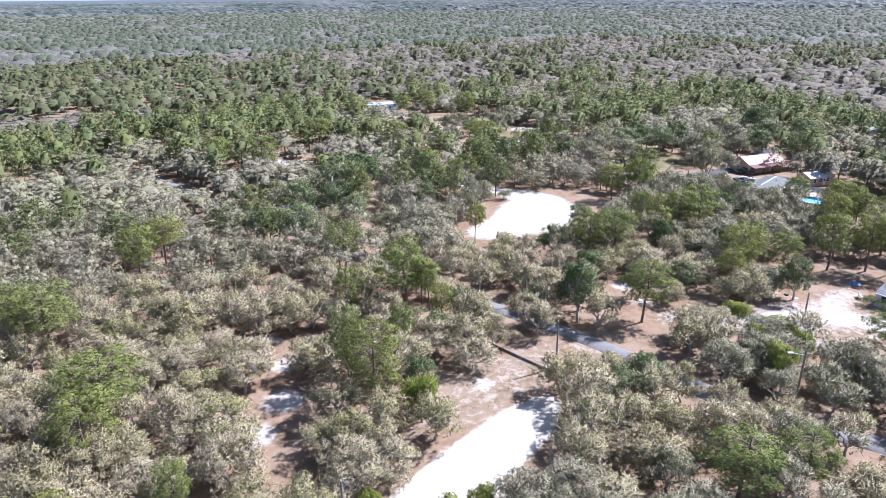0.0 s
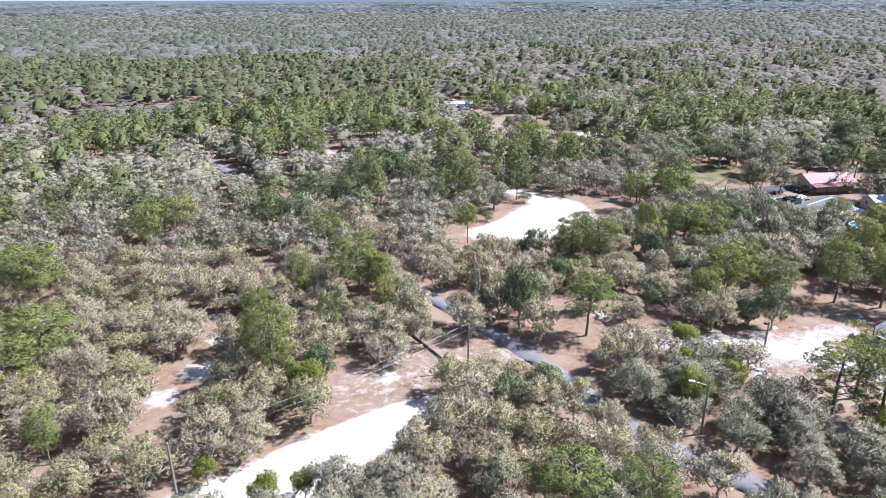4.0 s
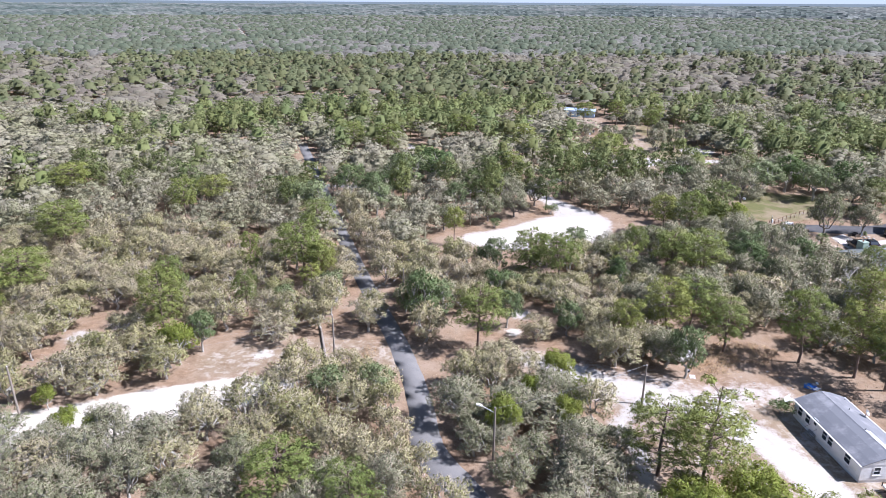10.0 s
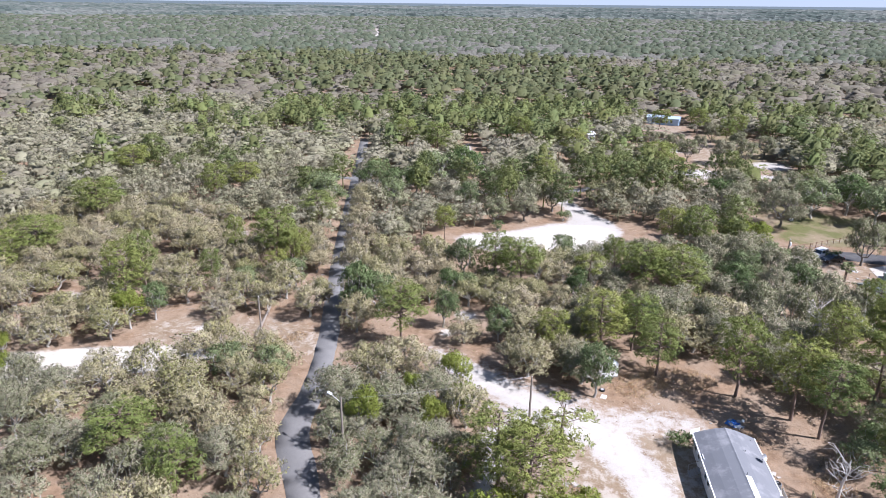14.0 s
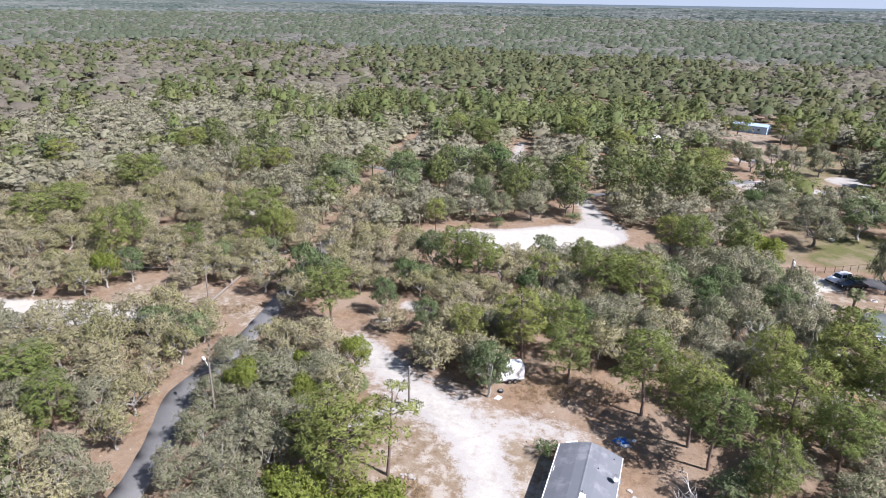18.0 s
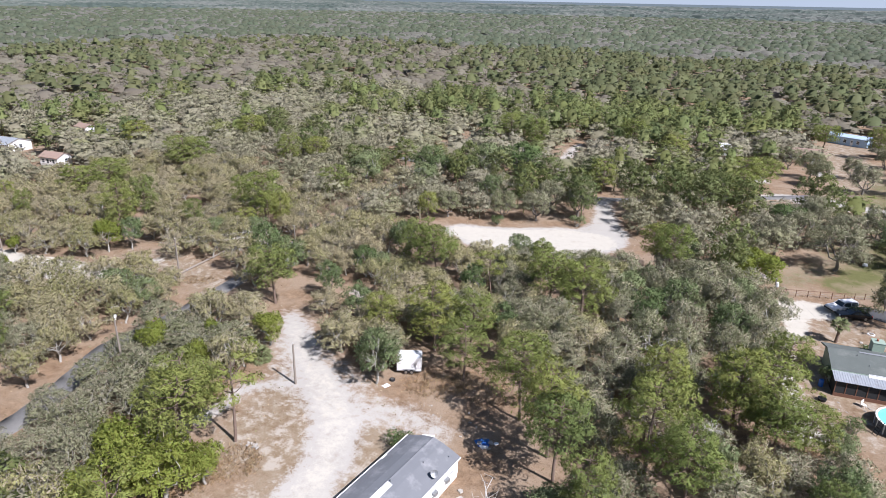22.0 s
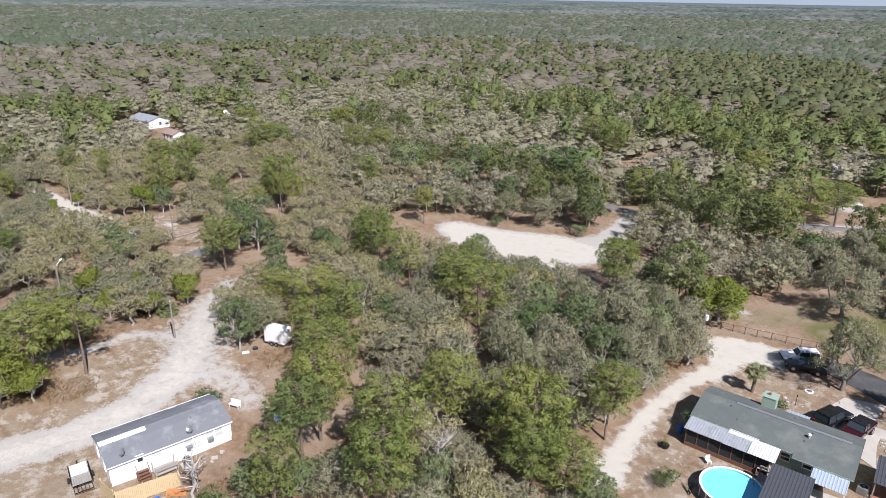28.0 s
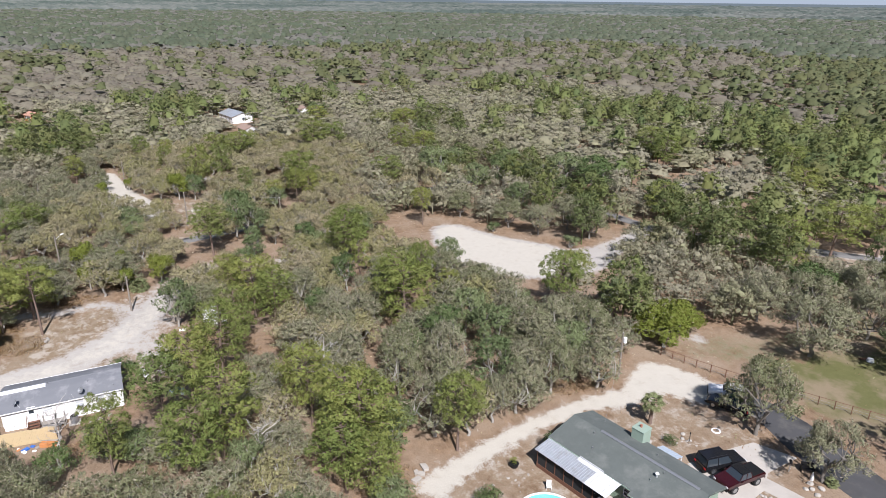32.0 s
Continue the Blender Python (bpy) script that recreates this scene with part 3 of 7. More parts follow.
def oak(seed, height, radius, clumps, leaves, leaf, twigs, k=6, slim=0.42, face=0.4, soft=0.58, heart=0.0, size=(0.2, 0.34), sides=6, droop=-0.25, globe=0.5, core=0.0):
    """A spreading oak: a short trunk, crooked limbs and an uneven crown of many leafy clumps. Gives trunk and crown arrays."""
    rng = np.random.default_rng(seed)
    fork = np.array([rng.normal(0, 0.15), rng.normal(0, 0.15), height * rng.uniform(0.16, 0.26)])
    wood = [tube(bent(rng, (0, 0, -0.4), fork, 0.06), [height * 0.035, height * 0.03, height * 0.027, height * 0.024], 6)]
    limbs = [fork + np.array([math.cos(a) * q, math.sin(a) * q, rng.uniform(0.8, 1.25)]) * radius * 0.45 for a, q in zip(rng.uniform(0, 1, 5) + np.arange(5) * 1.257, rng.uniform(0.7, 1.2, 5))]
    for e in limbs:
        wood.append(tube(bent(rng, fork, e, 0.12), [height * 0.018, height * 0.015, height * 0.013, height * 0.011], 5))
    lobes = rng.uniform(0, 6.283, 4)
    cs, outs, hearts, stems = [], [], [], []
    if core:
        hearts.append(lobe(rng, np.array([0, 0, height * 0.44]), radius * core, height * 0.5 / radius, np.array([0, 0, 0.4]), 8))
    each = max(1, leaves // (clumps * k))
    for q in ball(rng, clumps, droop):
        turn = math.atan2(q[1], q[0])
        reach = 0.86 + 0.10 * math.sin(2 * turn + lobes[0]) + 0.09 * math.sin(3 * turn + lobes[1]) + rng.normal(0, 0.05)
        depth = rng.uniform(0.5, 0.95) if q[2] < 0.75 else rng.uniform(0.8, 1.0)
        r = radius * rng.uniform(*size)
        c = np.array([q[0] * radius * reach * depth, q[1] * radius * reach * depth, height * 0.46 + q[2] * (height * 0.54 - r * 0.6) * rng.uniform(0.78, 1.04)])
        start = min(limbs, key=lambda e: np.linalg.norm(e - c))
        wood.append(tube(bent(rng, start, c, 0.16, 3), [height * 0.010, height * 0.007, height * 0.003], 3))
        o = ball(rng, each, -0.55)
        if heart:
            hearts.append(lobe(rng, c, r * heart, 0.8, c * np.array([1, 1, 0.6]) / radius * 0.7, sides))
        cs.append(c + o * (r * rng.uniform(0.45, 1.0, (len(o), 1)) ** 0.6) * np.array([1.1, 1.1, 0.72]))
        outs.append(o)
        stems.append(np.repeat(c[None] - np.array([0, 0, 0.3 * r]), len(o), 0))
    cs, outs, stems = np.concatenate(cs), np.concatenate(outs), np.concatenate(stems)
    outs = unit_rows(outs + globe * unit_rows((cs - np.array([0, 0, height * 0.3])) / np.array([radius, radius, height * 0.55])))
    lv, lt, ln_ = gather([sprays(rng, cs, outs, leaf, leaf * slim, k, face, soft)] + hearts)
    index = np.zeros(len(lt), int)
    if twigs:
        pick = rng.integers(0, len(cs), twigs)
        way = unit_rows(cs[pick] - stems[pick] + rng.normal(0, 0.25, (twigs, 3)) + np.array([0, 0, 0.2]))
        tv, tt, tn = bare_twigs(rng, cs[pick] - way * radius * 0.12, way, radius * 0.26, 0.055)
        lt, lv, ln_ = np.concatenate([lt, tt + len(lv)]), np.concatenate([lv, tv]), np.concatenate([ln_, tn])
        index = np.concatenate([index, np.ones(twigs, int)])
    return grafted(wood), (lv, lt, ln_, index)


def pine(seed, height, radius, clumps, leaves, leaf, low=0.42, k=9, slim=0.4, face=0.5, soft=0.85, heart=0.6, size=(0.24, 0.37), sides=6, globe=0.35, core=0.0):
    """A slash pine: a tall bare trunk, short limbs, and rounded tufts of needles with gaps between them."""
    rng = np.random.default_rng(seed)
    top = np.array([rng.normal(0, 0.25), rng.normal(0, 0.25), height * 0.97])
    trunk = bent(rng, (0, 0, -0.4), top, 0.008, 6)
    r0 = height * 0.017
    wood = [tube(trunk, np.linspace(r0, r0 * 0.25, 6), 6)]
    cs, outs, hearts = [], [], []
    if core:
        hearts.append(lobe(rng, np.array([0, 0, height * 0.64]), radius * core, height * 0.27 / radius / core, np.array([0, 0, 0.4]), 8))
    each = max(1, leaves // (clumps * k))
    for i in range(clumps):
        q = low + (1 - low) * (i + rng.uniform(0, 1)) / clumps
        stem = trunk[0] + (top - trunk[0]) * min(q, 0.97)
        reach = radius * (0.18 + 0.82 * math.sin(math.pi * min(1, (1 - q) / (1 - low) * 0.70 + 0.10)) ** 0.8) * rng.uniform(0.45, 1.0)
        a = i * 2.4 + rng.uniform(-0.5, 0.5)
        r = radius * rng.uniform(*size)
        c = stem + np.array([math.cos(a) * reach, math.sin(a) * reach, reach * 0.2 - 0.3 * r])
        wood.append(tube(bent(rng, stem - np.array([0, 0, reach * 0.2]), c, 0.07), [r0 * 0.38, r0 * 0.3, r0 * 0.2, r0 * 0.1], 3))
        o = ball(rng, each, -0.45)
        if heart:
            hearts.append(lobe(rng, c, r * heart, 0.72, np.array([math.cos(a), math.sin(a), 0.6]) * 0.8, sides))
        cs.append(c + o * (r * rng.uniform(0.62, 0.92, (len(o), 1))) * np.array([1.1, 1.1, 0.72]))
        outs.append(o)
    cs, outs = np.concatenate(cs), np.concatenate(outs)
    axis = np.array([0, 0, 1.0]) * np.clip(cs[:, 2:3] - radius * 0.4, height * low, height * 0.85)
    outs = unit_rows(outs + globe * unit_rows(cs - axis))
    lv, lt, ln_ = gather([sprays(rng, cs, outs, leaf, leaf * slim, k, face, soft)] + hearts)
    return grafted(wood), (lv, lt, ln_, np.zeros(len(lt), int))


def bush(seed, height, radius, leaves, leaf):
    rng = np.random.default_rng(seed)
    wood, cs, outs = [], [], []
    for i in range(7):
        a = i * 0.9 + rng.uniform(0, 0.5)
        c = np.array([math.cos(a) * radius * 0.55, math.sin(a) * radius * 0.55, height * rng.uniform(0.4, 0.8)]) * (0.3 if i == 0 else 1) + np.array([0, 0, height * 0.5 * (i == 0)])
        wood.append(tube(bent(rng, (0, 0, -0.2), c, 0.1), [0.07, 0.05, 0.035, 0.02], 4))
        o = ball(rng, leaves // 28, -0.7)
        cs.append(c + o * radius * 0.5 * rng.uniform(0.5, 1.05, (len(o), 1)) * np.array([1, 1, height / radius * 0.45]))
        outs.append(o)
    lv, lt, ln_ = sprays(rng, np.concatenate(cs), np.concatenate(outs), leaf, leaf * 0.5, 4)
    return grafted(wood), (lv, lt, ln_, np.zeros(len(lt), int))


def tree_thing(name, arrays, bark, leaf, label, category, group):
    """A tree of its own: an empty at its foot with trunk and crown."""
    (wv, wt), (lv, lt, ln_, index) = arrays
    root = thing(name, Matrix(), label, category, group)
    shape("trunk", raw_mesh("trunk", wv, wt, [bark], smooth=True), root)
    shape("crown", raw_mesh("crown", lv, lt, [leaf, twig_pale], index, normals=ln_), root)
    return root


OAKS = [tree_thing("oak_tree", oak(11 + i, 6.0, 3.2, 28 + 3 * i, (5300, 3500)[i % 2], 0.245, (600, 1200)[i % 2], k=6, slim=0.46), bark_grey, leaf_oak, "low scrub oak with grey lichen-covered limbs and sparse olive leaves", "tree", "scrub oaks") for i in range(6)]
GREENS = [tree_thing("live_oak", oak(31 + i, 7.0, 3.4, 32 + i, 6000, 0.265, 120, k=6, slim=0.5), bark_grey, leaf_evergreen, "evergreen live oak with a dense dark green crown", "tree", "live oaks") for i in range(3)]
PINES = [tree_thing("pine_tree", pine(51 + i, 11.0, 3.0, (36, 42, 31, 46, 38)[i], 9800, 0.265, (0.36, 0.46, 0.3, 0.4, 0.52)[i], k=9, slim=0.34, face=0.35, soft=0.62, heart=0.0, size=(0.25, 0.4)), bark_pine, leaf_pine, "tall slash pine with tufted yellow-green needles", "tree", "pines") for i in range(5)]
SPARSE = [tree_thing("sparse_pine", pine(61 + i, 11.0, 3.0, 15, 2700, 0.3, 0.58, k=7, slim=0.36, heart=0.0, size=(0.2, 0.34)), bark_pine, leaf_pine, "tall thin pine with a bare trunk and a sparse open crown", "tree", "sparse pines") for i in range(3)]
BUSHES = [tree_thing("shrub", bush(71 + i, 2.4, 1.7, 2400, 0.17), bark_grey, leaf_evergreen, "rounded green shrub on leaf litter", "shrub", "shrubs") for i in range(2)]
LUSH = [tree_thing("green_shrub_tree", oak(81 + i, 5.0, 2.4, 18, 7000, 0.22, 60, k=6, slim=0.5, size=(0.26, 0.44)), bark_grey, leaf_fresh, "bright green leafy small tree", "tree", "fresh green small trees") for i in range(2)]
SPREADING = [tree_thing("spreading_oak", oak(95 + i, 9.0, 5.0, 50, 10800, 0.265, 800, k=6, slim=0.42, size=(0.15, 0.26)), bark_dark, leaf_spreading, "large spreading oak with olive leaves and hanging moss", "tree", "spreading oaks") for i in range(2)]
OLIVES = [tree_thing("olive_oak", oak(191 + i, 7.0, 3.6, 32, 6500, 0.245, 900, k=6, slim=0.42), bark_grey, leaf_spreading, "evergreen oak with dull olive leaves and pale crooked limbs", "tree", "olive oaks") for i in range(3)]
BASE = {id(k): s for group, s in ((OAKS, (6.0, 3.2)), (GREENS, (7.0, 3.4)), (PINES, (11.0, 3.0)), (SPARSE, (11.0, 3.0)), (BUSHES, (2.4, 1.7)), (LUSH, (5.0, 2.4)), (SPREADING, (9.0, 5.0)), (OLIVES, (7.0, 3.6))) for k in group for s in (s,)}
planted = []
picks = random.Random(4)


def plant(kinds, x, y, height, radius, lean=2.0):
    """Plants one tree of a kind at a place, at its own height and spread."""
    t = picks.choice(kinds)
    h, r = BASE[id(t)]
    m = pose(x, y, on(x, y), picks.uniform(-lean, lean), picks.uniform(-lean, lean), picks.uniform(0, 360)) @ Matrix.Diagonal((radius / r, radius / r, height / h, 1))
    planted.append((x, y, radius))
    return copy_thing(t, m)


# named trees: x, y, height, spread
PINES_WEST = [(29.9, 65.6, 11.6, 2.4), (30.6, 59.5, 12, 3.4), (15.5, 119.5, 10, 3.4), (47.5, 80.3, 12, 4.2), (47.6, 102, 9, 3.8), (-0.5, 97, 10.8, 4.6), (-3, 104, 9, 3.8), (20.7, 124, 9, 3.4),
              (2.5, 74.5, 9.5, 4.2), (0.3, 68, 9, 3.5), (-15.6, 133.5, 10, 4), (-38, 110, 9, 3.8), (59.2, 23, 7, 2.8), (51.9, 25.6, 7.5, 3.8)]
PINES_YARD = [(144.6, 58.0, 8.5, 3.0), (147.2, 59.6, 7.5, 2.6), (90.5, 28.6, 9.4, 3.8), (93.3, 24.9, 9.8, 3.6), (74.8, 56.2, 9.7, 3.7), (103, 58, 9.5, 3.6), (110, 54, 8.2, 3.0), (119.3, 50.8, 11, 3.4), (107.5, 60, 9, 3.1),
              (124.6, 46.6, 11, 3.4), (126.6, 43.4, 10, 3.1), (134.2, 48.2, 11.5, 3.6), (138.7, 45.4, 10, 3.1), (142.6, 60.6, 11, 4.2), (143.6, 70.6, 9.2, 2.6), (140.2, 59.5, 11, 3.3), (133, 58, 10.5, 3.0)]
PINES_THIN = [(96.0, 29.9, 10.2, 3.3), (101, 13.8, 9.5, 3.2), (102.3, 75, 9, 2.6)]
PINES_NORTH = [(111.2, 77.5, 10, 3.9), (116.8, 76.5, 10, 4), (91.4, 76.5, 10, 3.6), (86.5, 79, 10, 3.5), (123.4, 97.5, 11, 2.9), (120.3, 103.3, 9, 3.0),
               (128.5, 168.8, 10, 4.4), (103.7, 179.5, 11, 4.2), (94.9, 147, 9, 3.6), (87, 199.9, 11, 4.3), (60.5, 181, 11, 4.3), (49.5, 186, 11, 4.3), (125, 160, 11, 4.4), (127, 144, 11, 3.8), (158, 214, 10, 3.4), (164, 224, 10.5, 3.6), (153, 236, 10.5, 3.6), (138, 232, 10, 3.6)]
EVERGREENS = [(142.4, 62.8, 6.0, 2.8), (149.8, 60.6, 5.0, 2.4), (169, 127.5, 10, 5), (176.6, 128.5, 10.5, 5.4), (166, 135, 10, 5.2), (195, 99.5, 9.5, 4.6), (201, 112, 10, 5.4), (191, 108.5, 9, 4.8), (216.8, 108.6, 10, 5.5), (209, 101, 9, 4.8), (128.4, 37.4, 4.2, 2.8), (131.4, 41, 4.4, 2.6), (129.5, 33, 3.6, 2.3), (101.4, 47.4, 8.0, 3.0), (66.8, 62.0, 10, 3.5), (69.3, 64.5, 8, 3.6), (66, 141.5, 11, 6.8), (73.5, 145.5, 10.5, 6), (52, 134, 9.5, 5), (58.5, 129, 9, 4.6), (62.5, 134.5, 8.5, 4), (58.9, 120.5, 8, 4), (45.0, 116, 10.5, 5), (38.8, 125, 8, 4.2), (77, 121, 8, 3.4),
              (82.4, 73.4, 5, 2.6), (126.6, 72.4, 6.5, 2.6), (138.6, 66, 5.0, 2.6), (137, 136, 8, 4.4), (55, 43, 6, 3.2), (60.5, 44, 5.5, 2.6), (157, 131, 10, 5.6), (80.7, 82, 8, 3.3), (217.8, 124, 12.5, 7), (213.5, 122.5, 11, 5.5), (222, 126, 11, 5.5)]
FRESH = [(97.2, 20.6, 6.4, 3.7), (94.2, 17.6, 6.2, 3.6), (91.2, 20.8, 6, 3.3), (98.6, 24, 4.6, 2.5), (134.6, 112.2, 5.2, 2.6), (84, 46.3, 5, 2.3), (85.3, 40.8, 4, 2.4), (79.3, 41, 5, 1.3), (75, 35.3, 6, 2.2), (82.5, 36, 5, 1.7), (84.1, 29.7, 4.2, 1.3), (136.6, 106.8, 6.4, 4.0), (134.0, 109.6, 6, 3.4), (34, 54.5, 6.6, 2.6), (26.3, 38.6, 4.2, 1.7), (30.2, 38.2, 4, 1.6), (21.3, 44.5, 3.4, 1.4)]
ROADSIDE_OAKS = [(84, 26.5, 5.6, 3.3), (85.5, 20.5, 5.8, 3.4), (86, 31.5, 5.4, 3.0), (83, 32.5, 5.4, 3.0), (91.0, 25.0, 4.2, 2.3), (88.5, 14, 5.8, 3.3), (74.0, 34.6, 5.2, 3.2), (76.8, 30, 5.5, 3.4), (79.4, 24, 5.6, 3.4), (82, 17, 5.6, 3.4), (56.6, 51.4, 3.4, 2.4), (60.8, 45.2, 4.4, 2.9), (57.6, 40.6, 5.8, 3.4), (54, 35.5, 6, 3.5), (60, 30.5, 5.8, 3.4), (50.5, 43.5, 6.6, 3.8), (54.5, 46.4, 5.0, 3.2), (46.5, 40, 6.6, 3.8), (58.6, 48.2, 3.8, 2.6), (42, 37.4, 6.4, 3.7), (51, 38, 6.2, 3.6), (22, 47.6, 6.2, 3.6), (16, 46.4, 6, 3.4), (70.8, 33.0, 5.2, 3.2), (74.0, 27.6, 5.8, 3.4), (76.6, 21, 5.8, 3.4), (79, 13.5, 5.8, 3.4), (62.5, 34, 5.6, 3.0), (65, 28.5, 5.6, 3.0), (67.6, 23, 5.6, 3.1), (70.6, 16, 5.5, 3.0), (62.0, 39.5, 5.6, 2.7), (71.5, 37.5, 4.6, 2.7), (71.0, 42.5, 4.2, 2.6), (59.5, 66, 5.8, 2.6), (66.5, 74, 6, 2.8), (53.5, 84, 6, 2.8), (60.5, 86, 6, 3), (48.4, 106, 6, 2.8), (56, 104, 6, 3), (61.4, 79.5, 6.4, 3.0), (60.0, 91, 6.6, 3.2), (57.5, 97.5, 7, 3.2), (54.6, 111, 7, 3.2), (52.4, 119, 7, 3.4)]
LAWN_OAKS = [(172.5, 117.8, 9, 5.4), (184, 122, 9.5, 5.8), (185.5, 111, 7.5, 4.6), (210, 116, 9, 5.5), (196, 121, 9, 5.5), (150.2, 185.5, 8, 5), (84.0, 114.5, 6.5, 4.2), (90.5, 117.5, 6.8, 4.4), (97, 125.5, 7.2, 4.8), (73.6, 108.5, 6, 3.6), (90.5, 125, 7.5, 4.6), (147.1, 122.8, 9.5, 5.8), (147.9, 134.3, 8, 4.4), (140, 131, 8.5, 5), (137, 125, 8, 4.6), (155.6, 101.9, 9.6, 4.4), (153.6, 141, 9, 5.2), (137.5, 196, 8, 4.4), (125, 178, 7.5, 4.4), (140, 188, 7.5, 4.2), (131, 205, 7, 3.8), (164.1, 101.2, 7.5, 3.6), (141.6, 142.3, 9, 5), (158, 189, 7.5, 4.4), (147, 203, 6.5, 3.4), (160, 206, 7.5, 4.2), (166, 198, 8, 4.6), (155, 222, 7, 3.8)]
SHRUBS = [(110.5, 39.6, 1.9, 1.7), (148.6, 79.5, 2.6, 1.3), (151.8, 69.5, 1.7, 1.4), (151.4, 104.2, 2.0, 1.6), (170, 112.5, 3.0, 1.8), (152.6, 92.0, 0.9, 0.9), (99.5, 119, 2.6, 1.8), (85.0, 110.2, 2.2, 1.5)]
THICKET = [(136, 80, 8, 3.6), (139, 86, 8, 3.2), (134, 87, 8, 3.8), (135.4, 91.2, 7.5, 3.2), (130, 92, 8, 3.8), (132.5, 97, 7.2, 3.4), (128, 84, 8, 3.8), (124, 90, 7.2, 3.6), (131, 76, 8, 3.8), (126, 78, 7.5, 3.6), (137, 73, 8, 3.4), (141, 76.5, 6.2, 2.4), (121, 84, 7, 3.4), (132, 69, 8, 3.6), (127, 71, 7.6, 3.6)]
for spots, kinds in ((PINES_WEST, PINES), (PINES_YARD, PINES), (PINES_THIN, SPARSE), (PINES_NORTH, PINES), (EVERGREENS, GREENS), (FRESH, LUSH), ([k for k in ROADSIDE_OAKS if k[0] < 69], OAKS), ([(k[0] + 0.9, k[1], k[2] * 0.8, k[3] * 0.9) for k in ROADSIDE_OAKS if k[0] >= 69], OLIVES), (LAWN_OAKS, SPREADING), ([k for i, k in enumerate(THICKET) if i % 3], OLIVES), (THICKET[::3], GREENS), (SHRUBS, BUSHES)):
    for spot in spots:
        plant(kinds, *spot)


def soft_noise(x, y, seed):
    """A smooth random field between about 0 and 1, for stands of trees."""
    r = np.random.default_rng(seed)
    total = np.zeros(np.shape(x))
    for k in range(14):
        a, f = r.uniform(0, 6.28), r.uniform(0.01, 0.06)
        total += np.sin((x * math.cos(a) + y * math.sin(a)) * f + r.uniform(0, 6.28))
    return 0.5 + total / 10.5


def free(x, y, room=1.0):
    """Whether trees may stand at a place: not on lanes, sand, yards and lawns."""
    bad = chain(x, y, ROAD) > -0.9 - room * 0.4
    for line, gap in ((ROAD_B, 1.6), (ROAD_C, 2.5), (WHITE_DRIVE, 0.6), (CLEARING, 1.7), (CLEARING_TRACK, 0.8), (YARD, 2.2), (YARD_LOOP, 1.0), (YARD_SIDE, 2.0), (YARD_DRY, 0.5), (HOUSE_TRACK, 0.2), (HOUSE_WHITE, 2.5), (LAWN, 1.0), (LAWN_FAR, 0.5), (LAWN_LITTER, 0.5), (HOUSE_DRY, 1.0), (FAR_YARD, 1.0), (FAR_LAWN, 0.0), (FAR_LANE, 3.0), (NORTH_DRIVE, 2.5)):
        bad |= chain(x, y, line) > -gap - room * 0.3
    for ox, oy, r in OPENINGS:
        bad |= np.hypot(x - ox, y - oy) < r
    bad |= (x > 108) & (x < 127.5) & (y > 10) & (y < 41) | (x > 108) & (x < 124.5) & (y > 40) & (y < 46)
    bad |= (x > 143) & (x < 176) & (y > 56) & (y < 106)
    return ~bad


def scatter(x0, x1, y0, y1, step, seed, loose=0.42):
    r = np.random.default_rng(seed)
    x, y = np.meshgrid(np.arange(x0, x1, step), np.arange(y0, y1, step))
    x = x + (np.arange(x.shape[0]) % 2)[:, None] * step / 2
    return (x + r.uniform(-loose, loose, x.shape) * step).ravel(), (y + r.uniform(-loose, loose, y.shape) * step).ravel(), r


# the near woods: each tree its own
fx, fy, rng = scatter(-18, 178, 8, 150, 4.7, 21)
keep = free(fx, fy)
for px_, py_, r in planted:
    keep &= np.hypot(fx - px_, fy - py_) > r * 0.62 + 0.9
fx, fy = fx[keep], fy[keep]
into = fy + 25 - np.where(fx > 84, ((fx - 84) / 108) ** 2 * 68, ((84 - fx) / 84) ** 2 * 25)
order = np.argsort(np.where(into < 32, into + 200, into))
fx, fy = fx[order], fy[order]
stand = soft_noise(fx, fy, 3)
INNER = (fx > -16) & (fx < 176) & (fy > 10) & (fy < 108)
oaks_left, loose = 330, []
for x, y, s, inner in zip(fx, fy, stand, INNER):
    chance = rng.uniform()
    east = x > 118 and y < 62
    west = x < 62 or y < 50 and x < 90
    if inner and chance < (0.025 if west else 0.06 + 0.06 * (s > 0.6)):
        plant(GREENS, x, y, rng.uniform(4.5, 7.0), rng.uniform(2.0, 3.0))
    elif inner and chance < (0.05 if west else 0.20 if east else 0.04 if x > 118 else 0.11 + 0.06 * (s > 0.6)):
        plant(PINES, x, y, rng.uniform(6.5, 9.5), rng.uniform(1.7, 2.5))
    elif inner and oaks_left:
        oaks_left -= 1
        plant(OLIVES if ((x > 98 or y < 42) and rng.uniform() < 0.7) else OAKS, x, y, rng.uniform(4.3, 6.6) + (1.3 if x > 116 and 60 < y < 97 else 0), rng.uniform(2.8, 4.0) + (0.4 if x > 116 and 60 < y < 97 else 0))
    else:
        loose.append((x, y))


# dry grass tufts, fallen leaves and sticks on the open ground
litter_mat = leaf_material("dry_litter", [(0.0, (0.38, 0.27, 0.16)), (0.35, (0.50, 0.41, 0.29)), (0.6, (0.30, 0.19, 0.11)), (0.8, (0.27, 0.26, 0.12)), (1.0, (0.58, 0.53, 0.46))], 0.2, by_attribute=True, glow=0.3)


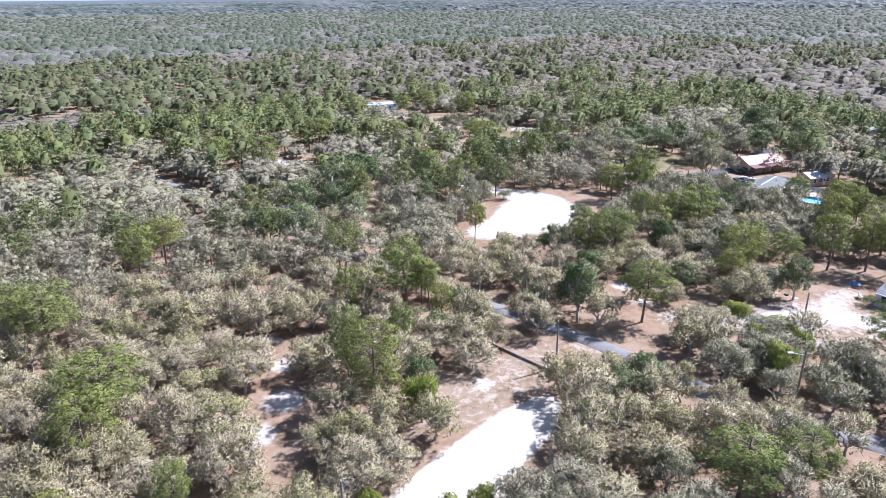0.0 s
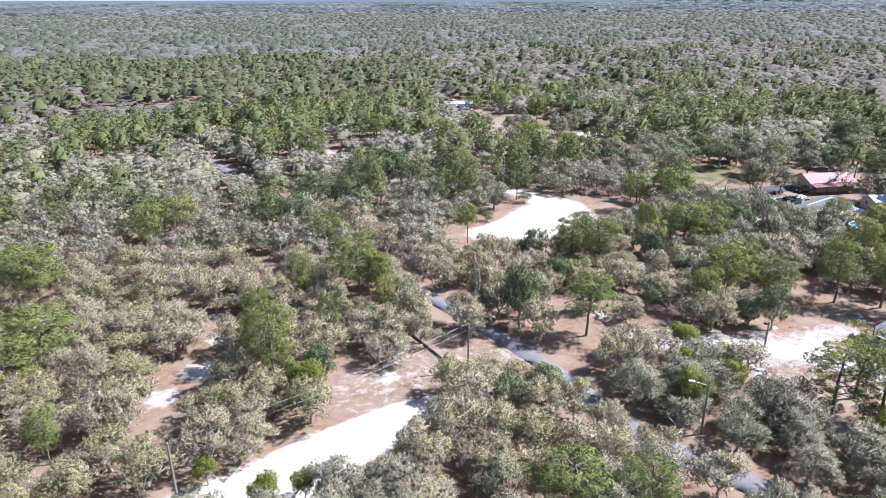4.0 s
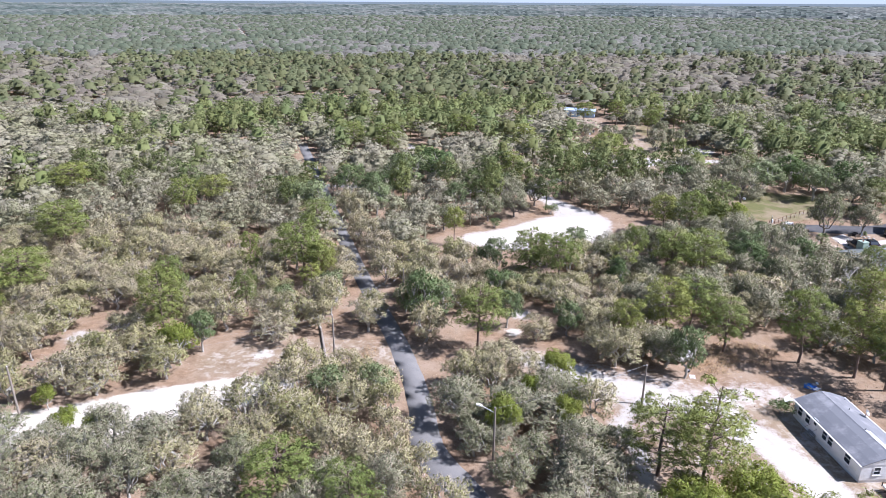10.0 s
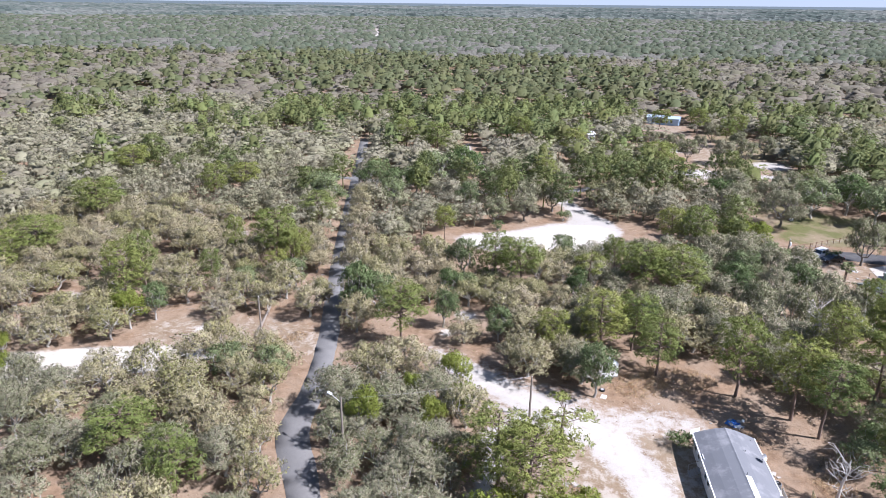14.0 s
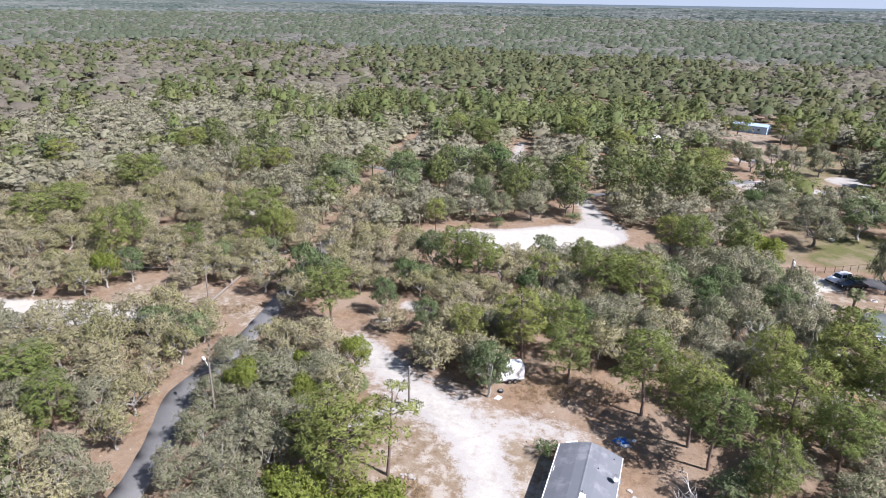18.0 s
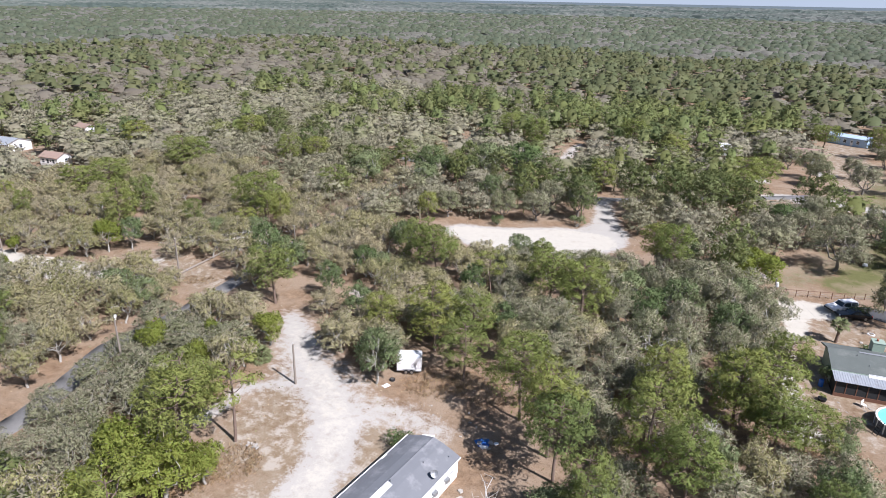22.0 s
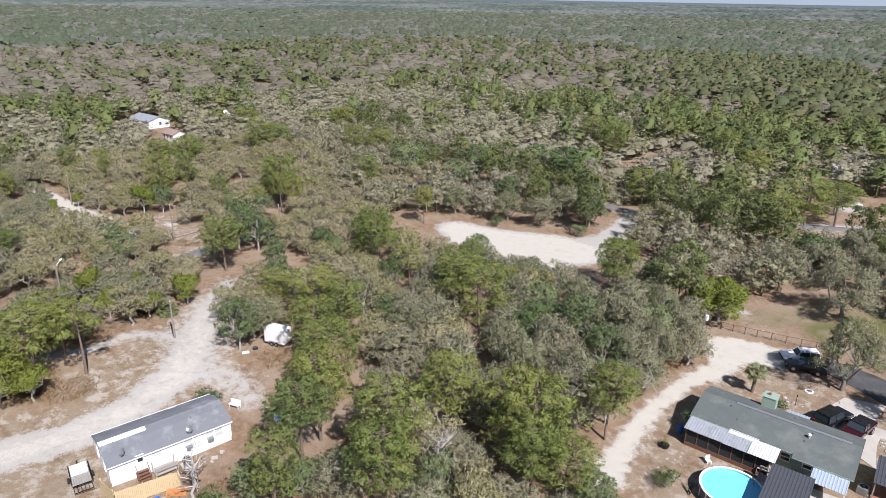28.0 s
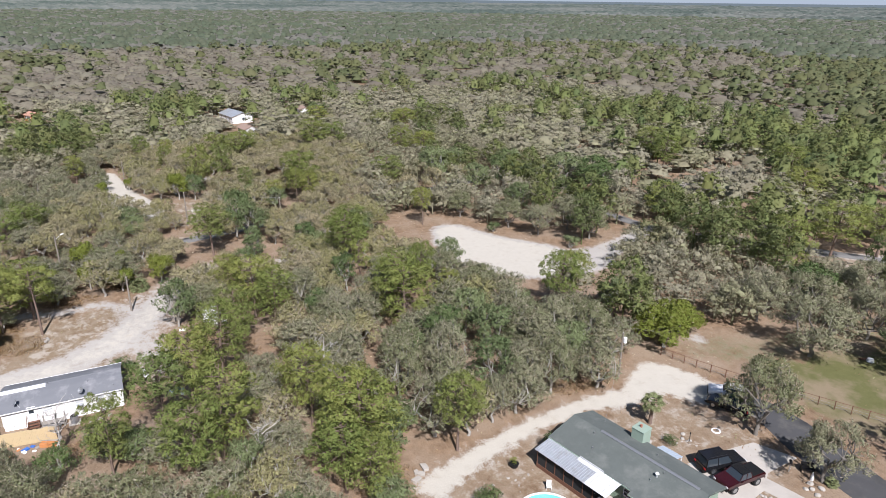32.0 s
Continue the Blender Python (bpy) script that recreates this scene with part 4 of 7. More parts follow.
def ground_cover():
    r = np.random.default_rng(77)
    x, y = r.uniform(10, 176, 46000), r.uniform(8, 150, 46000)
    d = np.maximum.reduce([chain(x, y, k) for k in (YARD, HOUSE_TRACK, HOUSE_WHITE, CLEARING, WHITE_DRIVE, ROAD, ROAD_C)])
    ok = (d < -0.3) & ~((x > 109) & (x < 124) & (y > 14) & (y < 46)) & ~((x > 147) & (x < 172) & (y > 70) & (y < 98))
    clump = soft_noise(x * 6, y * 6, 12)
    ok &= r.uniform(0, 1, len(x)) < np.clip(clump * 1.3 - 0.2, 0.05, 1)
    x, y = x[ok], y[ok]
    n = len(x)
    c = np.stack([x, y, lie(x, y) + 0.07], 1)
    out = unit_rows(r.normal(0, 1, (n, 3)) * np.array([1, 1, 0.4]) + np.array([0, 0, 0.6]))
    v, t, nn = flakes(r, c, out, 0.16, 0.45, 0.4, 0.3)
    tint = np.repeat(np.where(chain(x, y, LAWN) > -2, r.uniform(0.6, 0.85, n), r.uniform(0, 1, n)), 3)
    tagged(new("leaf_litter", raw_mesh("leaf_litter", v, t, [litter_mat], tint=tint, normals=nn)), "fallen leaves, sticks and dry grass tufts on the ground", "leaf litter", kind="stuff")


ground_cover()

sedge_mat = leaf_material("dry_broomsedge", [(0.0, (0.36, 0.23, 0.125)), (0.5, (0.46, 0.32, 0.18)), (1.0, (0.40, 0.33, 0.2))], 0.25, by_attribute=True, glow=0.4)


def broomsedge():
    """Upright tufts of tall dry grass in patches on the yard's edge."""
    r = np.random.default_rng(79)
    spots = []
    for cx, cy, rx, ry, n in ((94.5, 23.5, 4.5, 4.0, 330), (98.5, 27.5, 2.5, 3.0, 120), (82.0, 40.5, 2.6, 3.2, 110), (86.5, 33.0, 2.0, 4.0, 110), (112.5, 53.5, 5.0, 3.0, 130), (107.0, 51.0, 4.0, 3.0, 110), (138.5, 90.0, 2.0, 5.0, 150), (145.0, 62.0, 4.0, 3.0, 130), (58.0, 55.5, 3.0, 2.0, 60), (125.5, 36.0, 2.0, 4.0, 70)):
        a, q = r.uniform(0, 6.283, n), np.sqrt(r.uniform(0, 1, n))
        spots.append(np.stack([cx + np.cos(a) * q * rx, cy + np.sin(a) * q * ry], 1))
    p = np.repeat(np.concatenate(spots), 16, 0)
    n = len(p)
    p = p + r.normal(0, 0.3, p.shape)
    foot = np.stack([p[:, 0], p[:, 1], lie(p[:, 0], p[:, 1]) - 0.02], 1)
    way = unit_rows(r.normal(0, 0.8, (n, 3)) * np.array([1, 1, 0]) + np.array([0, 0, 0.8]))
    v, t, nn = bare_twigs(r, foot, way, 0.42, 0.06)
    tint = np.repeat(r.uniform(0, 1, n), 3)
    tagged(new("dry_grass", raw_mesh("dry_grass", v, t, [sedge_mat], tint=tint, normals=nn)), "tall orange-brown dry grass tufts beside the sand yard", "grass", kind="stuff")


broomsedge()


# the woods all round: one mass of crowns
def crowns(templates, x, y, height, spread, kind, tint, r):
    """Many trees in one mesh: every crown a turned and stretched copy of one of a few shapes."""
    verts, tris, tints, turned, base = [], [], [], [], 0
    for k, (tv, tt, tn) in enumerate(templates):
        s = np.flatnonzero(kind == k)
        if not len(s):
            continue
        a = r.uniform(0, 6.28, len(s))
        c, d = np.cos(a)[:, None], np.sin(a)[:, None]
        vx, vy, vz = tv[None, :, 0] * spread[s, None], tv[None, :, 1] * spread[s, None], tv[None, :, 2] * height[s, None]
        v = np.stack([x[s, None] + vx * c - vy * d, y[s, None] + vx * d + vy * c, lie(x[s], y[s])[:, None] + vz], 2)
        n = tv.shape[0]
        verts.append(v.reshape(-1, 3))
        nx, ny = tn[None, :, 0], tn[None, :, 1]
        turned.append(np.stack([nx * c - ny * d, nx * d + ny * c, np.repeat(tn[None, :, 2], len(s), 0)], 2).reshape(-1, 3))
        tris.append((tt[None] + (np.arange(len(s)) * n)[:, None, None] + base).reshape(-1, 3))
        tints.append(np.repeat(tint[s], n))
        base += n * len(s)
    return np.concatenate(verts), np.concatenate(tris), np.concatenate(tints), np.concatenate(turned)


def unit(arrays, h, r, trunk=True):
    """A crown of unit height and spread, with a plain trunk."""
    _, (lv, lt, ln_, _) = arrays
    pieces = [(lv / np.array([r, r, h]), lt, ln_)]
    if trunk:
        v, t = tube([(0, 0, -0.05), (0, 0, 0.55)], [0.055, 0.03], 3)
        pieces.append((v, t, unit_rows(v * np.array([1, 1, 0]))))
    return gather(pieces)


# Self-shade that the coarse crowns lack is put into this darker colour.
leaf_middle_dimmed = leaf_material("dimmed_middle_leaves", [(0.0, (0.233, 0.212, 0.160)), (0.24, (0.245, 0.219, 0.167)), (0.5, (0.201, 0.190, 0.116)), (0.58, (0.182, 0.188, 0.092)), (0.75, (0.123, 0.141, 0.067)), (0.88, (0.159, 0.170, 0.074)), (1.0, (0.114, 0.132, 0.062))], 0.14, by_attribute=True, glow=0.38, grain=0.08, fine=1.0)
# Greyer, bluer and darker: haze and missing crown shade mixed into the colour.
leaf_distant_hazed = leaf_material("hazed_distant_leaves", [(0.0, (0.208, 0.204, 0.171)), (0.24, (0.222, 0.214, 0.180)), (0.5, (0.180, 0.183, 0.138)), (0.58, (0.148, 0.166, 0.108)), (0.8, (0.108, 0.132, 0.085)), (1.0, (0.132, 0.152, 0.097))], 0.12, by_attribute=True, glow=0.38, grain=0.08, fine=0.6)


# where pines crowd together: x, y, reach, how many more
STANDS = [(10, 190, 40, -0.2), (-40, 230, 50, -0.15), (0, 420, 120, 0.3), (60, 330, 60, 0.25), (-110, 580, 160, 0.2), (112, 300, 50, 0.35), (95, 380, 70, 0.3), (160, 340, 60, 0.3), (122, 205, 16, 0.5), (128, 180, 14, 0.4), (58, 206, 28, 0.45), (85, 240, 28, 0.45), (104, 266, 26, 0.45), (55, 178, 16, 0.35), (88, 190, 18, 0.4), (76, 152, 14, 0.2), (165, 265, 36, 0.35), (216, 290, 45, 0.35), (50, 305, 40, 0.3), (120, 330, 60, 0.3), (-10, 350, 45, 0.3), (2, 256, 22, 0.3),
          (-27, 470, 90, 0.3), (130, 222, 30, 0.3), (150, 205, 25, 0.25), (185, 240, 40, 0.25), (95, 215, 30, 0.25), (-3, 178, 14, 0.4), (130, 100, 20, 0.1), (-60, 210, 22, 0.2), (250, 200, 60, 0.2), (12, 128, 36, -0.4), (-25, 112, 36, -0.4), (-45, 150, 36, -0.3), (20, 155, 20, -0.25)]


# where the trees stand low: x, y, reach
LOW = [(-28, 82, 7), (-18, 80, 7), (-8, 78, 6), (-58, 84, 7), (-50, 83, 6), (-4, 83, 5), (6, 80, 5), (-90, 17, 8), (-78, 18, 8), (-66, 19, 7), (-66, 112, 6), (-55, 110, 6)]


def woods(name, x, y, templates_oak, templates_pine, seed, label, green=0.40, mat=None, wide=1.0):
    r = np.random.default_rng(seed)
    s = soft_noise(x, y, 8) * 0.4 + soft_noise(x * 2.7, y * 2.7, 9) * 0.6
    more = sum(k * np.exp(-((x - cx) ** 2 + (y - cy) ** 2) / w ** 2) for cx, cy, w, k in STANDS)
    far = np.clip((np.hypot(x - 95, y - 20) - 330) / 500, 0, 1)
    is_pine = r.uniform(0, 1, len(x)) < np.clip(green + (s - 0.5) * (2.0 + far) + more + 0.16 * far, 0.04, 0.92)
    n_o = len(templates_oak)
    kind = np.where(is_pine, n_o + r.integers(0, len(templates_pine), len(x)), r.integers(0, n_o, len(x)))
    tint = np.where(is_pine, r.uniform(0.58, 1.0, len(x)), np.clip(r.uniform(-0.06, 0.40, len(x)) + 0.45 * (s - 0.4), 0, 0.57))
    height = np.where(is_pine, r.uniform(7.0, 12.5, len(x)), r.uniform(4.4, 8.6, len(x)))
    for cx, cy, w in LOW:
        height = np.where(np.hypot(x - cx, y - cy) < w, np.minimum(height, 3.4), height)
    spread = np.where(is_pine, r.uniform(2.4, 3.8, len(x)) * (0.4 + 0.6 * wide), r.uniform(2.9, 4.6, len(x)) * wide)
    v, t, tint, turned = crowns(templates_oak + templates_pine, x, y, height, spread, kind, tint, r)
    tagged(new(name, raw_mesh(name, v, t, [mat or leaf_woods], tint=tint, normals=turned)), label, "woods", kind="stuff")


close_oak = [unit(oak(161 + i, 6, 3.2, 28, 1300, 0.35, 0, k=4, slim=0.42, heart=0.36, sides=5, droop=-0.45, globe=0.9), 6, 3.2) for i in range(5)]
close_pine = [unit(pine(171 + i, 11, 3.0, 32, 1500, 0.5, 0.38, k=4, slim=0.5, heart=0.0, size=(0.22, 0.34), globe=0.7), 11, 3.0) for i in range(4)]
mid_oak = [unit(oak(101 + i, 6, 3.2, 20, 540, 0.46, 0, k=4, slim=0.4, face=0.4, soft=0.85, heart=0.5, size=(0.2, 0.34), sides=4, droop=-0.5, globe=0.8, core=0.52), 6, 3.2) for i in range(6)]
mid_pine = [unit(pine(111 + i, 11, 3.0, 22, 520, 0.58, 0.3, k=4, slim=0.42, face=0.4, soft=0.85, heart=0.5, size=(0.22, 0.36), sides=4, globe=0.7, core=0.45), 11, 3.0) for i in range(5)]
thin_oak = [unit(oak(121 + i, 6, 3.2, 8, 136, 0.62, 0, k=2, slim=0.42, face=0.5, soft=0.9, heart=0.65, size=(0.24, 0.38), sides=4, droop=-0.3, globe=1.0, core=0.75), 6, 3.2, False) for i in range(6)]
thin_pine = [unit(pine(131 + i, 11, 3.0, 8, 112, 0.7, 0.35, k=2, slim=0.42, face=0.5, soft=0.9, heart=0.7, size=(0.26, 0.4), sides=4, globe=0.9, core=0.62), 11, 3.0, False) for i in range(5)]
far_oak = [unit(oak(241 + i, 6, 3.2, 2, 4, 1.3, 0, k=1, slim=0.5, soft=0.95, size=(0.4, 0.6), droop=-0.2, globe=1.4, core=1.0), 6, 3.2, False) for i in range(6)]
far_pine = [unit(pine(251 + i, 11, 3.0, 1, 3, 1.3, 0.5, k=1, slim=0.5, soft=0.95, heart=0.0, size=(0.4, 0.6), globe=1.4, core=0.92), 11, 3.0, False) for i in range(6)]

mx, my, _ = scatter(-110, 290, -20, 270, 5.8, 22, 0.55)
box = (mx > -18) & (mx < 178) & (my > 8) & (my < 150)
unseen = (my < 4) & ((mx < -40) | (mx > 225)) | (my > 60 + mx) & (mx < -60) & (my < 4)
keep = ~box & free(mx, my) & ~unseen
for px_, py_, r in planted:
    keep &= np.hypot(mx - px_, my - py_) > r * 0.7 + 0.8
CLEARED = [(144, 262, 9), (143, 251, 6), (-34, 83, 6), (-28, 82, 4), (134, 211, 6), (110, 208, 5), (179, 100, 7.5), (184, 91, 5), (197, 87, 6), (206, 84, 6), (-41, 83, 9), (-72, 84, 11), (-17, 83, 4), (-76, 112, 5), (132, 186, 12), (118, 196, 8), (150, 165, 9), (160, 150, 10), (98, 172, 5), (104, 160, 4), (150, 188, 8), (-98, 16, 8.5), (-89, 17, 6), (-33, 80, 6), (-62, 82, 7), (-68, 112, 4), (141, 246, 8), (138, 236, 6), (133, 203, 7), (112, 204, 4), (74, 171, 6), (80, 164, 4), (141, 170, 8), (165, 187, 9), (125, 184, 5), (-9, 81, 4), (-10, 60, 4), (143, 162, 7), (152, 162, 6), (160, 166, 6), (-5, 87, 4)]
for ox, oy, r in CLEARED:
    keep &= np.hypot(mx - ox, my - oy) > r
close = keep & (my < 8) & (mx > -40) & (mx < 200)
keep &= ~close
sx, sy, _ = scatter(-45, 222, -64, -20, 6.0, 25, 0.55)
loose = np.concatenate([np.array(loose), np.stack([mx[close], my[close]], 1), np.stack([sx, sy], 1)])
woods("close_woods", loose[:, 0], loose[:, 1], close_oak, close_pine, 30, "grey scrub oaks and a few pines standing close together", 0.2)
woods("near_woods", mx[keep], my[keep], mid_oak, mid_pine, 31, "grey scrub oaks and green pines filling the woods", 0.19, wide=1.3)

ox, oy, _ = scatter(-420, 620, -60, 560, 8.0, 23, 0.6)
hidden = (oy < 4) & ((ox < -40) | (ox > 225))
keep = ~((ox > -110) & (ox < 290) & (oy > -20) & (oy < 270) & ~hidden) & ~((ox > -18) & (ox < 178) & (oy > 2) & (oy < 150)) & (oy > 0.385 * ox - 110) & (oy > -40) & ~((oy < 4) & (ox > -50) & (ox < 228)) & free(ox, oy)
for cx, cy, r in CLEARED:
    keep &= np.hypot(ox - cx, oy - cy) > r
woods("middle_woods", ox[keep], oy[keep], thin_oak, thin_pine, 32, "mixed grey oak and pine woods", 0.03, leaf_middle_dimmed, 1.6)


def far_spots():
    """Places of the far trees, closer together near the woods than towards the horizon."""
    r = np.random.default_rng(24)
    xs, ys, d = [], [], 440.0
    while d < 3100:
        step = 6.4 + max(0.0, d - 500) / 130 + max(0.0, d - 1500) / 110
        n = int(3.62 * d / step)
        a = (np.arange(n) + r.uniform(-0.4, 0.4, n)) * step / d - 0.03
        q = d + r.uniform(-0.5, 0.5, n) * step
        xs.append(95 + np.cos(a) * q)
        ys.append(20 + np.sin(a) * q)
        d += step * 0.9
    return np.concatenate(xs), np.concatenate(ys)


gx, gy = far_spots()
keep = ~((gx > -420) & (gx < 620) & (gy > -60) & (gy < 560)) & (gy > 0.385 * gx - 120) & (chain(gx, gy, ROAD_D) < -3.0)
gx, gy = gx[keep], gy[keep]
woods("far_woods", gx, gy, far_oak, far_pine, 33, "distant mixed woods reaching towards the horizon", 0.10, leaf_distant_hazed, 1.2 + np.clip(np.hypot(gx - 95, gy - 20) - 500, 0, 2600) / 800 + np.clip(np.hypot(gx - 95, gy - 20) - 1500, 0, 1600) / 800)


def understory():
    """Low growth added to cover the dark gaps between the far crowns."""
    r = np.random.default_rng(36)
    x, y = np.meshgrid(np.arange(-1500, 1701, 13.0), np.arange(60, 1501, 13.0))
    x, y = x + r.uniform(-4, 4, x.shape), y + r.uniform(-4, 4, x.shape)
    z = 2.6 + r.uniform(0, 3.0, x.shape)
    z[(x > -122) & (x < 302) & (y < 282)] = -3.0
    for cx, cy, w in CLEARED:
        z[np.hypot(x - cx, y - cy) < w + 14] = -3.0
    z[chain(x, y, ROAD_D) > -10] = -3.0
    s = np.clip(0.5 + r.uniform(-0.4, 0.4, x.shape), 0, 1)
    nx, ny = x.shape[1], x.shape[0]
    i = (np.arange(ny - 1)[:, None] * nx + np.arange(nx - 1)).ravel()
    tris = np.concatenate([np.stack([i, i + 1, i + nx + 1], 1), np.stack([i, i + nx + 1, i + nx], 1)])
    tagged(new("understory", raw_mesh("understory", np.stack([x.ravel(), y.ravel(), z.ravel()], 1), tris, [leaf_distant_hazed], tint=s.ravel())), "low scrub between the far trees", "scrub", kind="stuff")


understory()

# Blue haze and the sheet's missing crown shade are painted into these colours.
leaf_horizon_hazed = leaf_material("hazed_horizon_leaves", [(0.0, (0.150, 0.158, 0.140)), (0.45, (0.100, 0.118, 0.100)), (1.0, (0.066, 0.086, 0.072))], by_attribute=True, glow=0.1)


def canopy():
    """The roof of the farthest woods, one uneven sheet out to the horizon."""
    r = np.random.default_rng(34)
    rad = 2700 * (4930 / 2700) ** np.linspace(0, 1, 100)
    ang = np.linspace(-0.2, 3.5, 620)
    a, d = np.meshgrid(ang, rad)
    x, y = 95 + np.cos(a) * d, 20 + np.sin(a) * d
    s = soft_noise(x * 0.35, y * 0.35, 8)
    z = 2.0 + r.uniform(0, 14.0, x.shape) + 4 * (s - 0.5) + 36 * (d - 2700) / 2230
    z[0] = -1
    tint = np.clip(0.30 + (s - 0.5) * 1.2 + r.uniform(-0.35, 0.5, x.shape), 0, 1)
    nx, ny = len(ang), len(rad)
    i = (np.arange(ny - 1)[:, None] * nx + np.arange(nx - 1)).ravel()
    tris = np.concatenate([np.stack([i, i + 1, i + nx + 1], 1), np.stack([i, i + nx + 1, i + nx], 1)])
    tagged(new("horizon_woods", raw_mesh("horizon_woods", np.stack([x.ravel(), y.ravel(), z.ravel()], 1), tris, [leaf_horizon_hazed], tint=tint.ravel())), "woods along the horizon with haze painted into their colour", "woods", kind="stuff")


canopy()


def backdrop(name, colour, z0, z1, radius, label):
    """A plain band of distance far behind the woods, glowing in the haze's colour."""
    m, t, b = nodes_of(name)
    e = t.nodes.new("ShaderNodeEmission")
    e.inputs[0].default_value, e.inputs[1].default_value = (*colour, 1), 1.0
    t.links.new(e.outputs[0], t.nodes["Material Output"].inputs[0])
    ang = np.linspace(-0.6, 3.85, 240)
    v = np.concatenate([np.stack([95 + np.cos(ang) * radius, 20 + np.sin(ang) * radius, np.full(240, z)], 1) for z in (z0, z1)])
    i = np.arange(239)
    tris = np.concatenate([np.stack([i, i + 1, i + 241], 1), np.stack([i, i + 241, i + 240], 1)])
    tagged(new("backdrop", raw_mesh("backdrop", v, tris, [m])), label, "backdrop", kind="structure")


# Added glowing bands stand in for hazed woods and low sky.
backdrop("ridge_haze_glow", (0.135, 0.165, 0.18), -5.0, 64.0, 4950, "glowing blue-grey band in place of hazed woods on the horizon")
backdrop("sky_haze_glow", (0.31, 0.36, 0.41), 20.0, 320.0, 4975, "glowing pale band in place of hazy sky low over the horizon")


# ---- building materials ----
white_wall = surface("white_vinyl_siding", (0.78, 0.78, 0.77), 0.05, 1.2, 0.55, bump=0.15, dirt=(0.62, 0.60, 0.55))
white_trim = surface("white_trim", (0.80, 0.80, 0.79), 0.04, 4.0, 0.5, bump=0.05)
grey_roof = surface("grey_membrane_roof", (0.175, 0.182, 0.195), 0.12, 0.7, 0.6, bump=0.1, dirt=(0.30, 0.30, 0.31))
pale_strip = surface("pale_roof_coating", (0.66, 0.68, 0.70), 0.08, 2.0, 0.5)
green_roof = surface("dark_green_shingles", (0.115, 0.13, 0.12), 0.22, 0.6, 0.85, bump=0.6, fine=9, dirt=(0.17, 0.18, 0.165))
green_wall = surface("sage_green_siding", (0.24, 0.32, 0.245), 0.08, 1.0, 0.6, bump=0.15)
green_trim = surface("pale_green_trim", (0.29, 0.37, 0.30), 0.08, 2.0, 0.6)
tin = surface("galvanised_tin", (0.62, 0.64, 0.66), 0.18, 1.2, 0.38, 0.55, 0.1, dirt=(0.45, 0.44, 0.43))
tin_bright = surface("white_painted_tin", (0.66, 0.67, 0.68), 0.06, 1.5, 0.4, 0.1, 0.05)
tin_dark = surface("charcoal_metal_roofing", (0.10, 0.105, 0.115), 0.12, 1.5, 0.45, 0.3, 0.05)
tin_blue = surface("pale_blue_tin", (0.50, 0.57, 0.64), 0.10, 1.5, 0.4, 0.3, 0.05)
brown_wood = surface("brown_painted_wood", (0.17, 0.085, 0.055), 0.2, 3.0, 0.7)
fence_wood = surface("new_yellow_pine_boards", (0.58, 0.46, 0.27), 0.14, 2.0, 0.7, bump=0.3, fine=20)
grey_wood = surface("weathered_grey_timber", (0.34, 0.315, 0.28), 0.2, 2.0, 0.85, bump=0.4, fine=20)
pole_wood = surface("utility_pole_timber", (0.25, 0.215, 0.18), 0.2, 1.5, 0.85, bump=0.4, fine=18)
deck_wood = surface("deck_boards", (0.30, 0.27, 0.24), 0.2, 2.0, 0.8, bump=0.3)
orange_wood = surface("orange_stained_boards", (0.55, 0.24, 0.09), 0.15, 2.0, 0.7)
concrete = surface("pale_concrete", (0.47, 0.435, 0.385), 0.2, 0.5, 0.85, bump=0.3, fine=12, dirt=(0.36, 0.33, 0.29))
black_metal = surface("black_steel", (0.03, 0.03, 0.032), 0.2, 5.0, 0.5, 0.6)
grey_metal = surface("grey_metal", (0.35, 0.36, 0.37), 0.15, 4.0, 0.45, 0.6)
rubber = surface("black_rubber", (0.022, 0.022, 0.023), 0.2, 5.0, 0.85)
rim_metal = surface("alloy_rim", (0.45, 0.46, 0.47), 0.1, 5.0, 0.3, 0.9)
screen = surface("dark_insect_screen", (0.028, 0.03, 0.032), 0.2, 3.0, 0.8)
white_paint = surface("white_enamel", (0.80, 0.80, 0.80), 0.03, 3.0, 0.3, spec=0.5, bump=0.02)
black_paint = surface("black_car_paint", (0.012, 0.012, 0.014), 0.1, 3.0, 0.18, spec=0.6, bump=0)
red_paint = surface("dark_red_car_paint", (0.035, 0.005, 0.007), 0.1, 3.0, 0.2, spec=0.6, bump=0)
blue_plastic = surface("blue_plastic", (0.03, 0.14, 0.50), 0.1, 4.0, 0.4)
blue_cloth = surface("blue_cloth", (0.05, 0.16, 0.42), 0.15, 4.0, 0.9)
red_plastic = surface("red_plastic", (0.5, 0.03, 0.02), 0.1, 4.0, 0.4)
pond_water = surface("dark_pond_water", (0.016, 0.02, 0.012), 0.3, 1.0, 0.08, spec=0.5, bump=0.02)
stone = surface("pale_stone", (0.42, 0.39, 0.345), 0.2, 3.0, 0.9, bump=0.5, fine=12)
red_roof = surface("faded_red_metal_roof", (0.31, 0.15, 0.14), 0.15, 0.8, 0.5, 0.1)
copper_roof = surface("rusty_tan_roof", (0.48, 0.27, 0.19), 0.18, 0.8, 0.6)
tan_wall = surface("tan_siding", (0.50, 0.38, 0.27), 0.1, 1.5, 0.7)
brown_roof = surface("brown_shingles", (0.30, 0.215, 0.17), 0.15, 1.0, 0.85)
blue_wall = surface("pale_blue_siding", (0.42, 0.56, 0.72), 0.08, 1.5, 0.6)
earth_red = surface("terracotta_brick", (0.36, 0.15, 0.10), 0.2, 3.0, 0.85)


